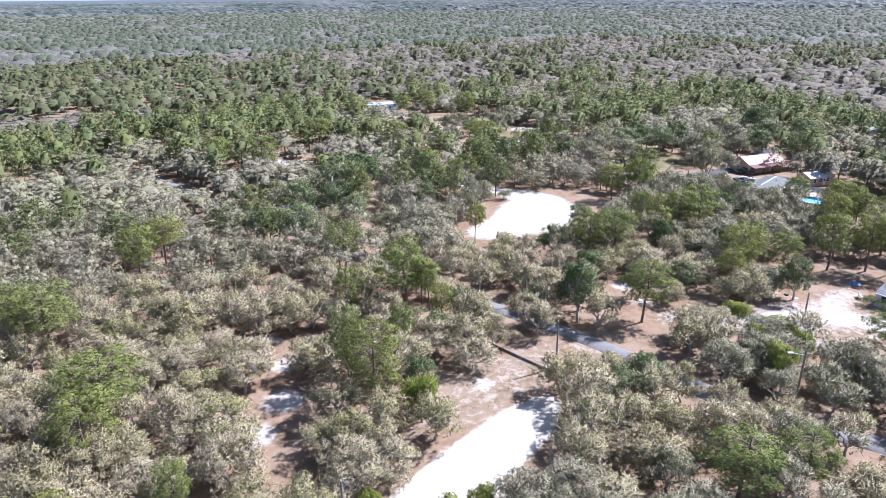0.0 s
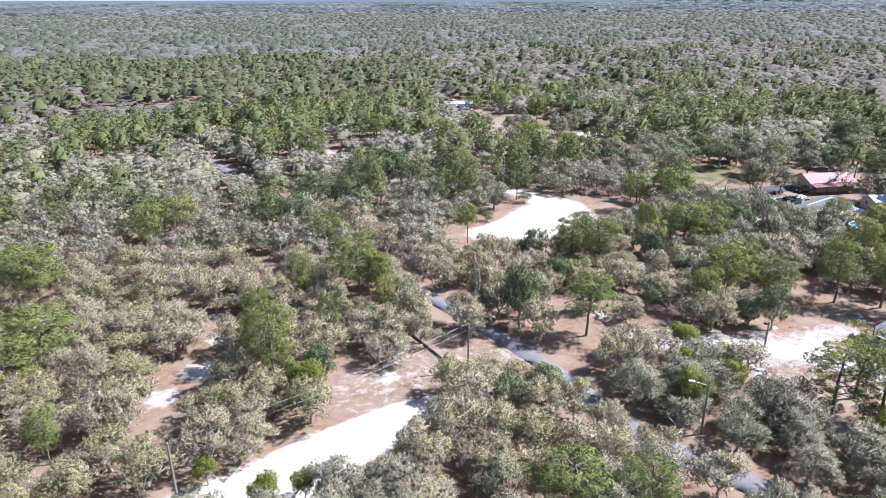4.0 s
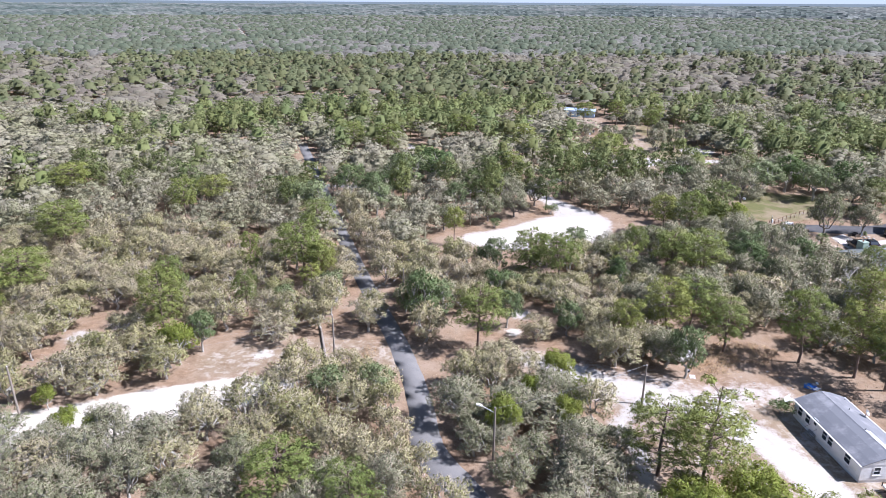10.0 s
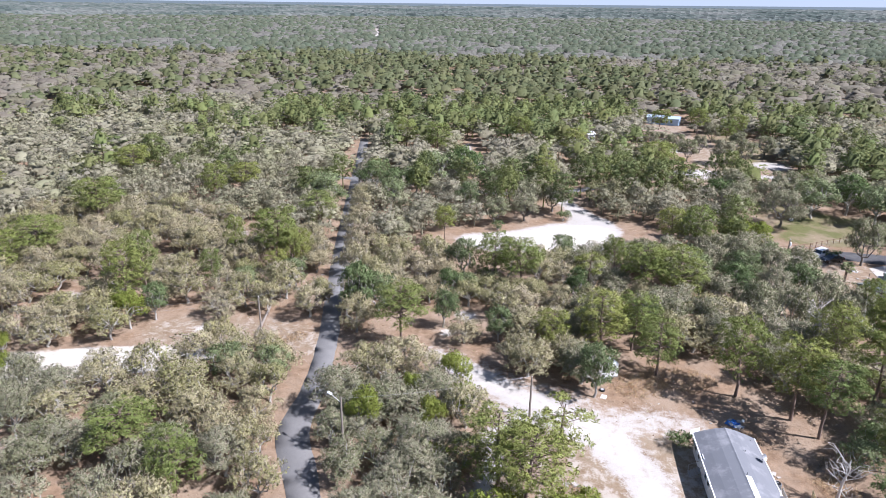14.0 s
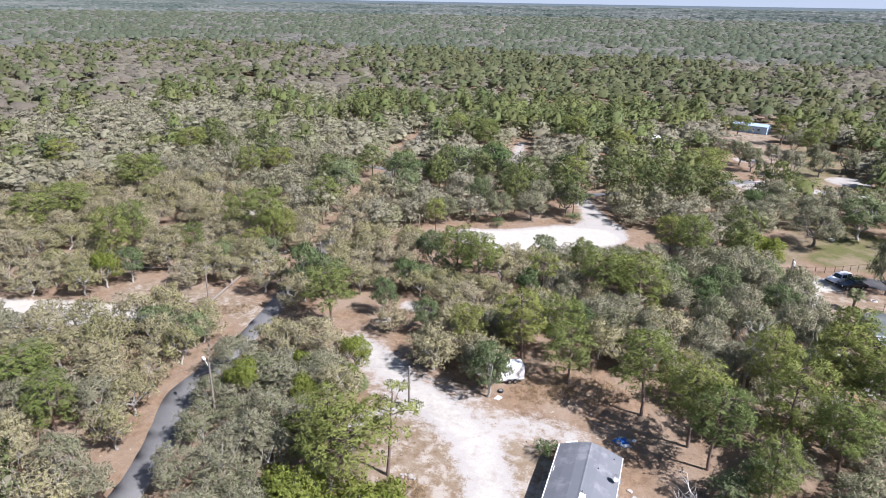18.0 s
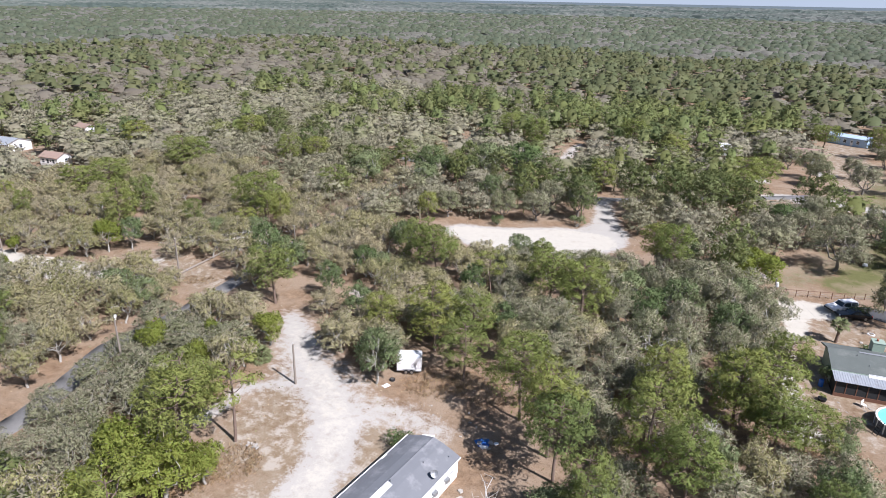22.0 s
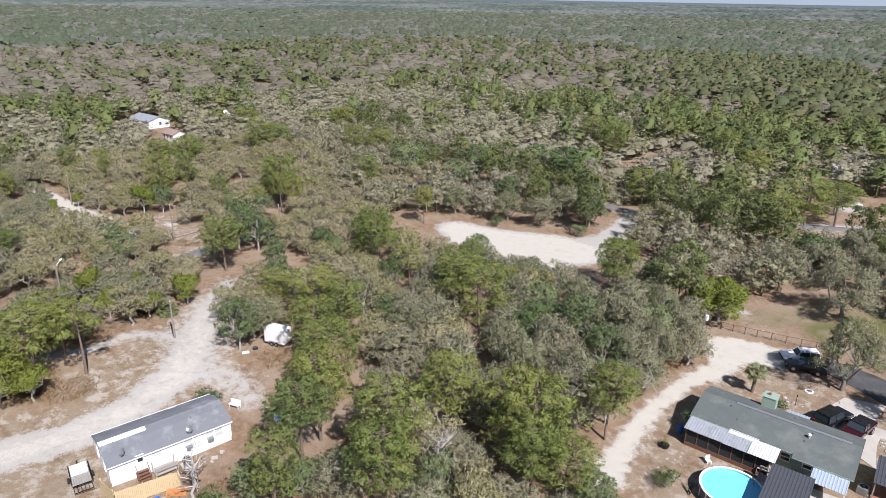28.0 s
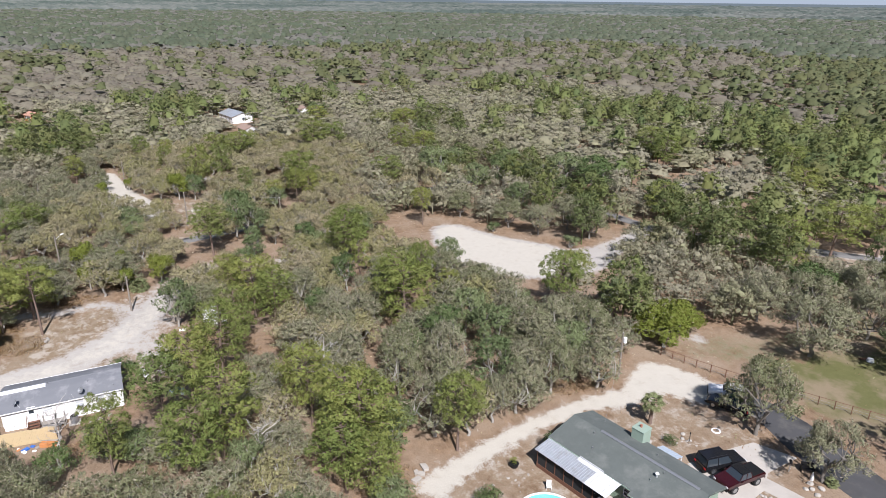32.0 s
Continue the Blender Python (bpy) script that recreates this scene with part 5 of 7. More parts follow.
def glass_material():
    m, t, b = nodes_of("window_glass")
    b.inputs["Base Color"].default_value = (0.035, 0.045, 0.055, 1)
    b.inputs["Roughness"].default_value = 0.06
    b.inputs["Specular IOR Level"].default_value = 0.7
    return m


def water_material():
    m, t, b = nodes_of("pool_water")
    c = place_of(t)
    col = mix(t, noise_of(t, 1.2, 3, 0.5, c), (0.16, 0.56, 0.74), (0.22, 0.64, 0.80))
    t.links.new(col, b.inputs["Base Color"])
    b.inputs["Roughness"].default_value = 0.08
    bump_in(t, b, noise_of(t, 5.0, 2, 0.5, c), 0.12, 0.03)
    return m


glass, water = glass_material(), water_material()
lamp_red = surface("red_lamp_glass", (0.4, 0.02, 0.02), 0.05, 5.0, 0.15, bump=0)
lamp_clear = surface("clear_lamp_glass", (0.7, 0.72, 0.75), 0.05, 5.0, 0.1, bump=0)


# ---- parts shared by the buildings ----
def corrugated(x0, x1, y0, y1, z0, z1, pitch=0.28, rise=0.035, thick=0.012):
    """A ribbed metal sheet; y0 z0 is its low edge, y1 z1 its high edge."""
    bm = bmesh.new()
    n = max(2, int((x1 - x0) / pitch))
    cols = []
    for i in range(n):
        a = x0 + (x1 - x0) * i / n
        w = (x1 - x0) / n
        for dx, up in ((0, 0), (0.62 * w, 0), (0.70 * w, rise), (0.92 * w, rise)):
            cols.append((a + dx, up))
    cols.append((x1, 0))
    rows = [[bm.verts.new((x, y, z + up)) for x, up in cols] for y, z in ((y0, z0), (y1, z1))]
    low = [[bm.verts.new((x, y, z + up - thick)) for x, up in cols] for y, z in ((y0, z0), (y1, z1))]
    for i in range(len(cols) - 1):
        bm.faces.new((rows[0][i], rows[0][i + 1], rows[1][i + 1], rows[1][i]))
        bm.faces.new((low[0][i], low[1][i], low[1][i + 1], low[0][i + 1]))
        bm.faces.new((rows[0][i], low[0][i], low[0][i + 1], rows[0][i + 1]))
        bm.faces.new((rows[1][i], rows[1][i + 1], low[1][i + 1], low[1][i]))
    return bm


def siding(x0, y0, x1, y1, z0, z1, thick=0.10, lap=0.2):
    """A lapped wall from one corner to another, its boards each leaning out a little."""
    bm = bmesh.new()
    d = Vector((x1 - x0, y1 - y0, 0))
    out = Vector((d.y, -d.x, 0)).normalized()
    n = max(1, int((z1 - z0) / lap))
    profile = [(-thick, z0)]
    for i in range(n):
        a, b = z0 + (z1 - z0) * i / n, z0 + (z1 - z0) * (i + 1) / n
        profile += [(0.022, a), (0.0, b)]
    profile.append((-thick, z1))
    ends = [[bm.verts.new(Vector((x, y, z)) + out * k) for k, z in profile] for x, y in ((x0, y0), (x1, y1))]
    m = len(profile)
    for i in range(m):
        bm.faces.new((ends[0][i], ends[1][i], ends[1][(i + 1) % m], ends[0][(i + 1) % m]))
    bm.faces.new(ends[0][::-1])
    bm.faces.new(ends[1])
    return bm


def window(parent, x, y, z, w, h, way, frame_mat=None, pane_mat=None):
    """A window in a wall that faces way (degrees): frame, sash bar, pane and sill."""
    frame_mat = frame_mat or white_trim
    bm = bmesh.new()
    for a, b, c, d in ((-w / 2 - 0.06, -0.06, w / 2 + 0.06, 0.0), (-w / 2 - 0.06, h, w / 2 + 0.06, h + 0.06), (-w / 2 - 0.06, 0, -w / 2, h), (w / 2, 0, w / 2 + 0.06, h), (-w / 2, h / 2 - 0.025, w / 2, h / 2 + 0.025)):
        box_bm(a, -0.05, b, c, 0.03, d, 0, bm)
    ob = part("window", bm, frame_mat, parent)
    ob.matrix_basis = pose(x, y, z, 0, 0, way + 90)
    part("pane", box_bm(-w / 2, -0.012, 0, w / 2, 0.0, h), pane_mat or glass, ob)
    part("sill", box_bm(-w / 2 - 0.1, -0.10, -0.10, w / 2 + 0.1, 0.02, -0.055, 0.01), frame_mat, ob)
    return ob


def door(parent, x, y, z, way, w=0.86, h=2.0, mat=None):
    ob = part("door", box_bm(-w / 2, -0.05, 0, w / 2, 0.02, h, 0.012), mat or white_trim, parent)
    ob.matrix_basis = pose(x, y, z, 0, 0, way + 90)
    part("pane", box_bm(-0.24, -0.062, 1.2, 0.24, -0.048, 1.75), glass, ob)
    part("knob", rod_bm((w / 2 - 0.1, -0.1, 1.0), (w / 2 - 0.1, -0.04, 1.0), 0.035, None, 8), grey_metal, ob)
    return ob


def steps(name, m, n, w, label, mat):
    ob = thing(name, m, label, "steps")
    for i in range(n):
        part("tread", box_bm(-w / 2, i * 0.28, (n - 1 - i) * 0.19 + 0.13, w / 2, i * 0.28 + 0.3, (n - i) * 0.19, 0.01), mat, ob)
    for s in (-1, 1):
        part("stringer", prism_bm([(0, 0), (0, n * 0.19 - 0.04), (n * 0.28, 0.05), (n * 0.28, 0)], -0.03, 0.03), mat, ob).matrix_basis = pose(s * w / 2, 0, 0, 0, 0, 90)
        part("handrail", rod_bm((s * w / 2, 0.05, n * 0.19 + 0.8), (s * w / 2, n * 0.28, 0.9), 0.03, None, 6), mat, ob)
        part("post", rod_bm((s * w / 2, n * 0.28 - 0.05, 0), (s * w / 2, n * 0.28 - 0.05, 0.95), 0.035, None, 6), mat, ob)
    return ob


# ---- the white mobile home ----
HX, HY, HZ = 114.9, 33.35, -1.15
pale_blind = surface("drawn_pale_blinds", (0.50, 0.52, 0.53), 0.1, 5.0, 0.25, bump=0)
home = thing("mobile_home", pose(HX, HY, HZ), "white mobile home with lapped siding and a low grey gable roof", "house")
for x0, y0, x1, y1 in ((3.05, -6.05, 3.05, 6.05), (-3.05, 6.05, -3.05, -6.05), (-3.05, -6.05, 3.05, -6.05), (3.05, 6.05, -3.05, 6.05)):
    part("wall", siding(x0, y0, x1, y1, 0.55, 2.44), white_wall, home)
    part("skirting", siding(x0 * 0.985, y0 * 0.99, x1 * 0.985, y1 * 0.99, -0.15, 0.55, 0.05, 0.7), white_trim, home)
for y in (-6.05, 6.05):
    part("gable", prism_bm([(-3.05, 2.44), (3.05, 2.44), (0, 3.36)], y - 0.07, y + 0.07), white_wall, home)
for s in (-1, 1):
    arc = [(0, 3.46), (s * 1.1, 3.22), (s * 2.2, 2.84), (s * 3.28, 2.40)]
    part("roof", prism_bm(arc + [(x, z - 0.09) for x, z in arc[::-1]], -6.2, 6.2), grey_roof, home, "grey membrane roof, gently bowed")
    part("gutter", box_bm(s * 3.24, -6.2, 2.30, s * 3.33, 6.2, 2.42, 0.02), white_trim, home)
part("ridge_cap", prism_bm([(-0.16, 3.43), (0, 3.49), (0.16, 3.43)], -6.2, 6.2), grey_roof, home)
part("ridge_strip", prism_bm([(0.02, 3.475), (0.62, 3.335), (0.62, 3.375), (0.02, 3.515)], -6.15, -1.7), pale_strip, home, "pale coated strip along the ridge")
for y, w, z in ((4.7, 0.75, 1.15), (3.75, 0.75, 1.15), (1.55, 0.8, 1.15), (-1.6, 0.85, 1.6)):
    window(home, 3.06, y, z, w, 1.0 if z < 1.5 else 0.5, 0, None, pale_blind)
for y in (3.75, 1.55):
    part("window_unit", box_bm(3.05, y - 0.3, 1.05, 3.42, y + 0.3, 1.42, 0.03), grey_metal, home, "window air conditioner")
door(home, 3.07, -3.2, 0.55, 0)
for y, w in ((4.8, 0.8), (3.3, 0.8), (0.1, 0.75), (-0.95, 0.75), (-3.9, 0.9)):
    window(home, -3.06, y, 1.1, w, 1.15, 180)
door(home, -3.07, 1.9, 0.55, 180)
for x in (-1.3, 1.4):
    window(home, x, -6.06, 1.2, 0.7, 0.9, -90)
for x, y, z in ((2.5, 5.2, 2.7), (1.2, 2.6, 3.2), (0.25, -1.5, 3.5)):
    part("vent_pipe", rod_bm((x, y, z - 0.1), (x, y, z + 0.2), 0.045, None, 8), grey_metal, home)


def dish(x, y, z, turn):
    ob = thing("satellite_dish", pose(x, y, z, 0, 0, turn), "grey satellite dish on a bent mast on the roof", "satellite dish")
    part("mast", rod_bm((0, 0, 0), (0, 0, 0.55), 0.025, None, 6), grey_metal, ob)
    for s in (-0.25, 0.25):
        part("brace", rod_bm((s, 0.2, 0), (0, 0, 0.4), 0.015, None, 5), grey_metal, ob)
    bm = bmesh.new()
    bmesh.ops.create_cone(bm, cap_ends=False, segments=18, radius1=0.12, radius2=0.38, depth=0.10)
    bmesh.ops.create_circle(bm, cap_ends=True, segments=18, radius=0.12, matrix=pose(0, 0, -0.05))
    bmesh.ops.solidify(bm, geom=bm.faces[:], thickness=0.012)
    bm.transform(pose(0, -0.08, 0.62, 55, 0, 0))
    part("reflector", bm, grey_metal, ob)
    part("arm", rod_bm((0, -0.1, 0.45), (0, -0.55, 0.55), 0.012, None, 5), grey_metal, ob)


dish(117.75, 35.3, 1.42, 40)
dish(117.5, 28.9, 1.45, 10)
steps("entry_steps", pose(HX - 3.15, HY + 1.9, HZ - 0.02, 0, 0, 90), 4, 1.1, "grey timber steps at the front door", grey_wood)
steps("back_steps", pose(HX + 3.15, HY - 3.2, HZ - 0.02, 0, 0, -90), 4, 1.1, "brown timber steps at the back door", brown_wood)
deck = thing("low_deck", pose(HX + 3.15, HY - 1.2, HZ), "small grey timber deck with a railing beside the back wall", "deck")
for i in range(7):
    part("board", box_bm(0.02 + i * 0.2, -1.1, 0.36, 0.2 + i * 0.2, 1.1, 0.40), grey_wood, deck)
for y in (-1.05, 1.05):
    for x in (0.08, 1.34):
        part("post", box_bm(x - 0.05, y - 0.05, 0, x + 0.05, y + 0.05, 1.2, 0.01), grey_wood, deck)
part("rail", box_bm(1.29, -1.1, 0.72, 1.34, 1.1, 1.15), grey_wood, deck)


def plank_fence(x0, y0, x1, y1, z, h, label):
    """A privacy fence: posts, two rails, upright boards."""
    ln = math.hypot(x1 - x0, y1 - y0)
    ob = thing("plank_fence", pose(x0, y0, z, 0, 0, math.degrees(math.atan2(y1 - y0, x1 - x0))), label, "fence")
    n = int(ln / 0.16)
    base = box_bm(0, -0.012, 0.05, 0.15, 0.012, h)
    first = part("board", base, fence_wood, ob)
    for i in range(1, n):
        b = new("board", first.data)
        b.parent = ob
        b.matrix_basis = pose(i * ln / n, 0, picks.uniform(-0.03, 0.03))
    for k in (0.3, h - 0.3):
        part("rail", box_bm(0, 0.014, k, ln, 0.06, k + 0.09), fence_wood, ob)
    for i in range(int(ln / 2.4) + 1):
        part("post", box_bm(i * 2.4 - 0.05, 0.062, 0, i * 2.4 + 0.05, 0.16, h, 0.01), fence_wood, ob)


plank_fence(121.2, 27.0, 121.9, 32.6, -1.1, 1.8, "yellow new board fence beside the white mobile home")
plank_fence(118.3, 26.3, 121.1, 26.9, -1.12, 1.8, "short yellow board fence at the corner of the mobile home")


def condenser(x, y, z, round_one, label):
    ob = thing("air_conditioner", pose(x, y, z), label, "air conditioner")
    if round_one:
        part("cabinet", rod_bm((0, 0, 0.05), (0, 0, 0.85), 0.42, 0.42, 20), grey_metal, ob)
    else:
        part("cabinet", box_bm(-0.45, -0.45, 0.05, 0.45, 0.45, 0.9, 0.04), grey_metal, ob)
    part("fan_guard", rod_bm((0, 0, 0.9), (0, 0, 0.93), 0.36, 0.33, 16), black_metal, ob)
    part("hub", rod_bm((0, 0, 0.93), (0, 0, 0.97), 0.09, None, 8), grey_metal, ob)
    part("slab", box_bm(-0.6, -0.6, -0.05, 0.6, 0.6, 0.05, 0.01), concrete, ob)


condenser(119.2, 34.2, -1.1, True, "round grey air conditioner on a slab by the wall")

stack = thing("board_stack", pose(122.8, 31.9, -1.05, 0, 0, 65), "stack of orange stained boards behind the fence", "lumber")
for i in range(5):
    part("board", box_bm(-0.9, -0.4 + i * 0.17, 0.02, 0.9, -0.26 + i * 0.17, 0.42 + 0.03 * (i % 2), 0.01), orange_wood, stack)


def litter_bits(n, x, y, rx, ry, kinds, seed, small=0.14, large=0.34):
    """Loose small rubbish, each piece its own."""
    r = random.Random(seed)
    for i in range(n):
        mat, label, name = r.choice(kinds)
        px_, py_ = x + r.uniform(-rx, rx), y + r.uniform(-ry, ry)
        s = r.uniform(small, large)
        bm = box_bm(-s, -s * 0.6, 0, s, s * 0.6, s * 0.5, s * 0.12)
        for v in bm.verts:
            v.co += Vector((r.uniform(-0.2, 0.2), r.uniform(-0.2, 0.2), r.uniform(-0.1, 0.1))) * s
        me = bpy.data.meshes.new(name)
        bm.to_mesh(me)
        bm.free()
        me.materials.append(mat)
        ob = tagged(new(name, me), label, "rubbish", "scattered rubbish")
        ob.matrix_world = pose(px_, py_, on(px_, py_), 0, 0, r.uniform(0, 360))


JUNK = [(white_paint, "crumpled white plastic lying on the ground", "plastic_scrap"), (blue_plastic, "blue plastic tub on the ground", "plastic_tub"), (grey_wood, "grey offcut of timber on the ground", "offcut"), (stone, "pale broken block on the ground", "block"), (orange_wood, "orange offcut of timber on the ground", "offcut")]
litter_bits(11, 122.7, 29.6, 0.7, 2.6, JUNK, 2)
litter_bits(10, 118.0, 45.2, 1.3, 0.8, JUNK[:1] + JUNK[:2] + JUNK[3:4], 3)
litter_bits(5, 98.0, 30.2, 0.7, 0.5, JUNK[2:4], 5)
litter_bits(6, 119.8, 36.5, 0.6, 1.6, JUNK[2:4], 6)
litter_bits(16, 152.5, 73.5, 3.0, 3.6, JUNK[2:4] + JUNK[2:3], 7, 0.06, 0.16)
litter_bits(12, 153.0, 93.0, 2.4, 4.0, JUNK[3:4], 8, 0.06, 0.16)
litter_bits(9, 111.0, 47.0, 5.0, 2.5, JUNK[2:4], 9, 0.06, 0.16)
litter_bits(8, 167.0, 96.0, 2.5, 2.5, JUNK[3:4] + JUNK[2:3], 10, 0.06, 0.16)

bench = thing("garden_bench", pose(112.7, 41.9, on(112.7, 41.9), 0, 0, 30), "white plastic bench beside a shrub by the mobile home", "bench")
part("seat", box_bm(-0.7, -0.28, 0.38, 0.7, 0.28, 0.45, 0.02), white_paint, bench)
part("backrest", box_bm(-0.7, 0.22, 0.5, 0.7, 0.29, 0.95, 0.02), white_paint, bench)
for x in (-0.6, 0.6):
    for y in (-0.22, 0.22):
        part("leg", box_bm(x - 0.04, y - 0.04, 0, x + 0.04, y + 0.04, 0.4, 0.01), white_paint, bench)


# ---- trailers ----
def wheel(parent, x, y, r=0.34, w=0.22, name="wheel", z=None):
    """A road wheel, its axle along y."""
    z = r if z is None else z
    ob = part(name, rod_bm((0, -w / 2, 0), (0, w / 2, 0), r * 0.62, None, 14), rim_metal, parent)
    ob.matrix_basis = pose(x, y, z)
    bm = bmesh.new()
    n = 18
    prof = [(0.62, -0.5), (0.92, -0.5), (1.0, -0.34), (1.0, 0.34), (0.92, 0.5), (0.62, 0.5)]
    rings = [[bm.verts.new((math.cos(a) * r * k, s * w * 1.06, math.sin(a) * r * k)) for k, s in prof] for a in (2 * math.pi * i / n for i in range(n))]
    for i in range(n):
        for j in range(len(prof)):
            bm.faces.new((rings[i - 1][j - 1], rings[i][j - 1], rings[i][j], rings[i - 1][j]))
    part("tyre", bm, rubber, ob)
    return ob


cargo = thing("cargo_trailer", pose(103.0, 52.15, on(103, 52), 0, 0, 30), "white enclosed cargo trailer with two axles on bare ground", "trailer")
part("box", box_bm(-1.55, -0.95, 0.42, 1.55, 0.95, 2.34, 0.09), white_paint, cargo)
part("roof", box_bm(-1.52, -0.92, 2.33, 1.52, 0.92, 2.39, 0.03), surface("trailer_roof", (0.62, 0.64, 0.66), 0.06, 2.0, 0.5), cargo, "pale grey trailer roof")
part("roof_vent", box_bm(-0.2, -0.2, 2.385, 0.2, 0.2, 2.47, 0.03), white_trim, cargo)
for s in (-1, 1):
    part("trim_rail", box_bm(-1.56, s * 0.955 - 0.012, 0.40, 1.56, s * 0.955 + 0.012, 0.52), grey_metal, cargo)
    part("mudguard", box_bm(-0.75, s * 1.0 - 0.06, 0.66, 0.75, s * 1.0 + 0.06, 0.72, 0.02), grey_metal, cargo)
    for x in (-0.36, 0.36):
        wheel(cargo, x, s * 0.99, 0.30, 0.2)
part("rear_door", box_bm(1.55, -0.86, 0.5, 1.58, 0.86, 2.25, 0.01), white_trim, cargo)
part("tongue", prism_bm([(-1.5, 0.40), (-2.7, 0.42), (-2.7, 0.50), (-1.5, 0.50)], -0.08, 0.08), black_metal, cargo)
part("jack", rod_bm((-2.6, 0, 0), (-2.6, 0, 0.75), 0.04, None, 8), grey_metal, cargo)

flat = thing("utility_trailer", pose(115.0, 25.2, on(115.0, 25.2), 0, 0, -4), "black open utility trailer with mesh sides and a plank floor", "trailer")
for i in range(8):
    part("plank", box_bm(-1.5, -0.84 + i * 0.21, 0.50, 1.5, -0.65 + i * 0.21, 0.54), grey_wood, flat)
for s in (-1, 1):
    part("side_rail", box_bm(-1.55, s * 0.88 - 0.03, 0.95, 1.55, s * 0.88 + 0.03, 1.0), black_metal, flat)
    for x in (-1.5, -0.75, 0, 0.75, 1.5):
        part("stake", box_bm(x - 0.03, s * 0.88 - 0.03, 0.48, x + 0.03, s * 0.88 + 0.03, 0.95), black_metal, flat)
    wheel(flat, 0.1, s * 1.06, 0.3, 0.2)
gate = part("ramp_gate", box_bm(1.56, -0.85, 0.5, 1.62, 0.85, 0.56), black_metal, flat)
for i in range(6):
    part("gate_bar", box_bm(1.62, -0.82 + i * 0.32, 0.45, 2.6, -0.78 + i * 0.32, 0.49), black_metal, gate)
part("gate_end", box_bm(2.6, -0.85, 0.43, 2.66, 0.85, 0.5), black_metal, gate)
part("tongue", box_bm(-2.6, -0.06, 0.42, -1.5, 0.06, 0.5), black_metal, flat)
crate = thing("storage_box", pose(114.2, 25.25, on(115.0, 25.2) + 0.545, 0, 0, -4), "white storage box lying on the utility trailer", "box")
part("lid", box_bm(-0.76, -0.76, 0.2, 0.76, 0.76, 0.26, 0.02), white_trim, crate)
part("tub", box_bm(-0.75, -0.75, 0, 0.75, 0.75, 0.22, 0.04), white_paint, crate)

tyre_ob = thing("old_tyre", pose(102.6, 49.0, on(102.6, 49.0) + 0.12, 90), "old black tyre lying flat on the ground", "tyre")
wheel(tyre_ob, 0, 0, 0.36, 0.22, "rim", 0)


def cloth(name, x, y, w, d, mat, label, seed):
    """A crumpled sheet lying on the ground."""
    r = random.Random(seed)
    bm = bmesh.new()
    bmesh.ops.create_grid(bm, x_segments=9, y_segments=7, size=0.5)
    for v in bm.verts:
        v.co = Vector((v.co.x * w + r.uniform(-0.05, 0.05), v.co.y * d + r.uniform(-0.05, 0.05), 0.04 + 0.22 * r.random() * max(0, 1 - 1.6 * v.co.length)))
    bmesh.ops.solidify(bm, geom=bm.faces[:], thickness=0.02)
    me = bpy.data.meshes.new(name)
    bm.to_mesh(me)
    bm.free()
    me.materials.append(mat)
    ob = tagged(new(name, me), label, "tarp")
    ob.matrix_world = pose(x, y, on(x, y), 0, 0, r.uniform(0, 180))


cloth("tarpaulin", 102.7, 47.6, 0.9, 0.7, white_paint, "crumpled white tarpaulin on the ground by a tyre", 3)
cloth("tarpaulin", 117.6, 45.3, 1.6, 1.2, blue_cloth, "crumpled blue tarpaulin on a rubbish heap", 4)


# ---- the green house and its yard ----
GZ = -0.45
house = thing("green_house", pose(148.6, 78.6, GZ, 0, 0, 12.5), "long sage green house with a dark shingled gable roof", "house")
for x0, y0, x1, y1 in ((0.5, 0.6, 15.1, 0.6), (15.1, 0.6, 15.1, 6.8), (15.1, 6.8, 0.5, 6.8), (0.5, 6.8, 0.5, 0.6)):
    part("wall", siding(x0, y0, x1, y1, -0.1, 2.6, 0.14, 0.22), green_wall, house)
for x in (0.5, 15.1):
    part("gable", prism_bm([(0.6, 2.6), (6.8, 2.6), (4.0, 3.55)], -0.07, 0.07), green_trim, house).matrix_basis = pose(x, 0, 0, 0, 0, 90)
part("roof", quad_bm([(0, 0, 2.72), (10.2, 0, 2.72), (10.2, 4.0, 3.70), (0, 4.0, 3.70)], 0.12), green_roof, house)
part("roof", quad_bm([(10.2, -0.55, 2.61), (15.6, -0.55, 2.61), (15.6, 4.0, 3.704), (10.2, 4.0, 3.704)], 0.12), green_roof, house)
part("roof", quad_bm([(15.6, 7.25, 2.78), (0, 7.25, 2.78), (0, 4.0, 3.70), (15.6, 4.0, 3.70)], 0.12), green_roof, house)
part("ridge_vent", prism_bm([(3.8, 3.70), (4.0, 3.78), (4.2, 3.70)], -14.6, -3.6), grey_metal, house, "pale metal ridge vent along the roof").matrix_basis = pose(0, 0, 0, 0, 0, 90)
part("fascia", box_bm(0, -0.02, 2.55, 10.2, 0.03, 2.70), green_trim, house)
part("fascia", box_bm(10.2, -0.57, 2.46, 15.6, -0.53, 2.60), green_trim, house)
for a, b in ((0.0, 0.04), (15.57, 15.62)):
    for y0, z0, y1, z1 in ((0, 2.72, 4.0, 3.70), (7.25, 2.78, 4.0, 3.70)):
        bm = bmesh.new()
        vs = [bm.verts.new(p) for p in ((a, y0, z0 - 0.2), (a, y1, z1 - 0.2), (a, y1, z1 + 0.02), (a, y0, z0 + 0.02))]
        bm.faces.new(vs)
        bmesh.ops.solidify(bm, geom=bm.faces[:], thickness=0.04)
        part("barge_board", bm, green_trim, house)
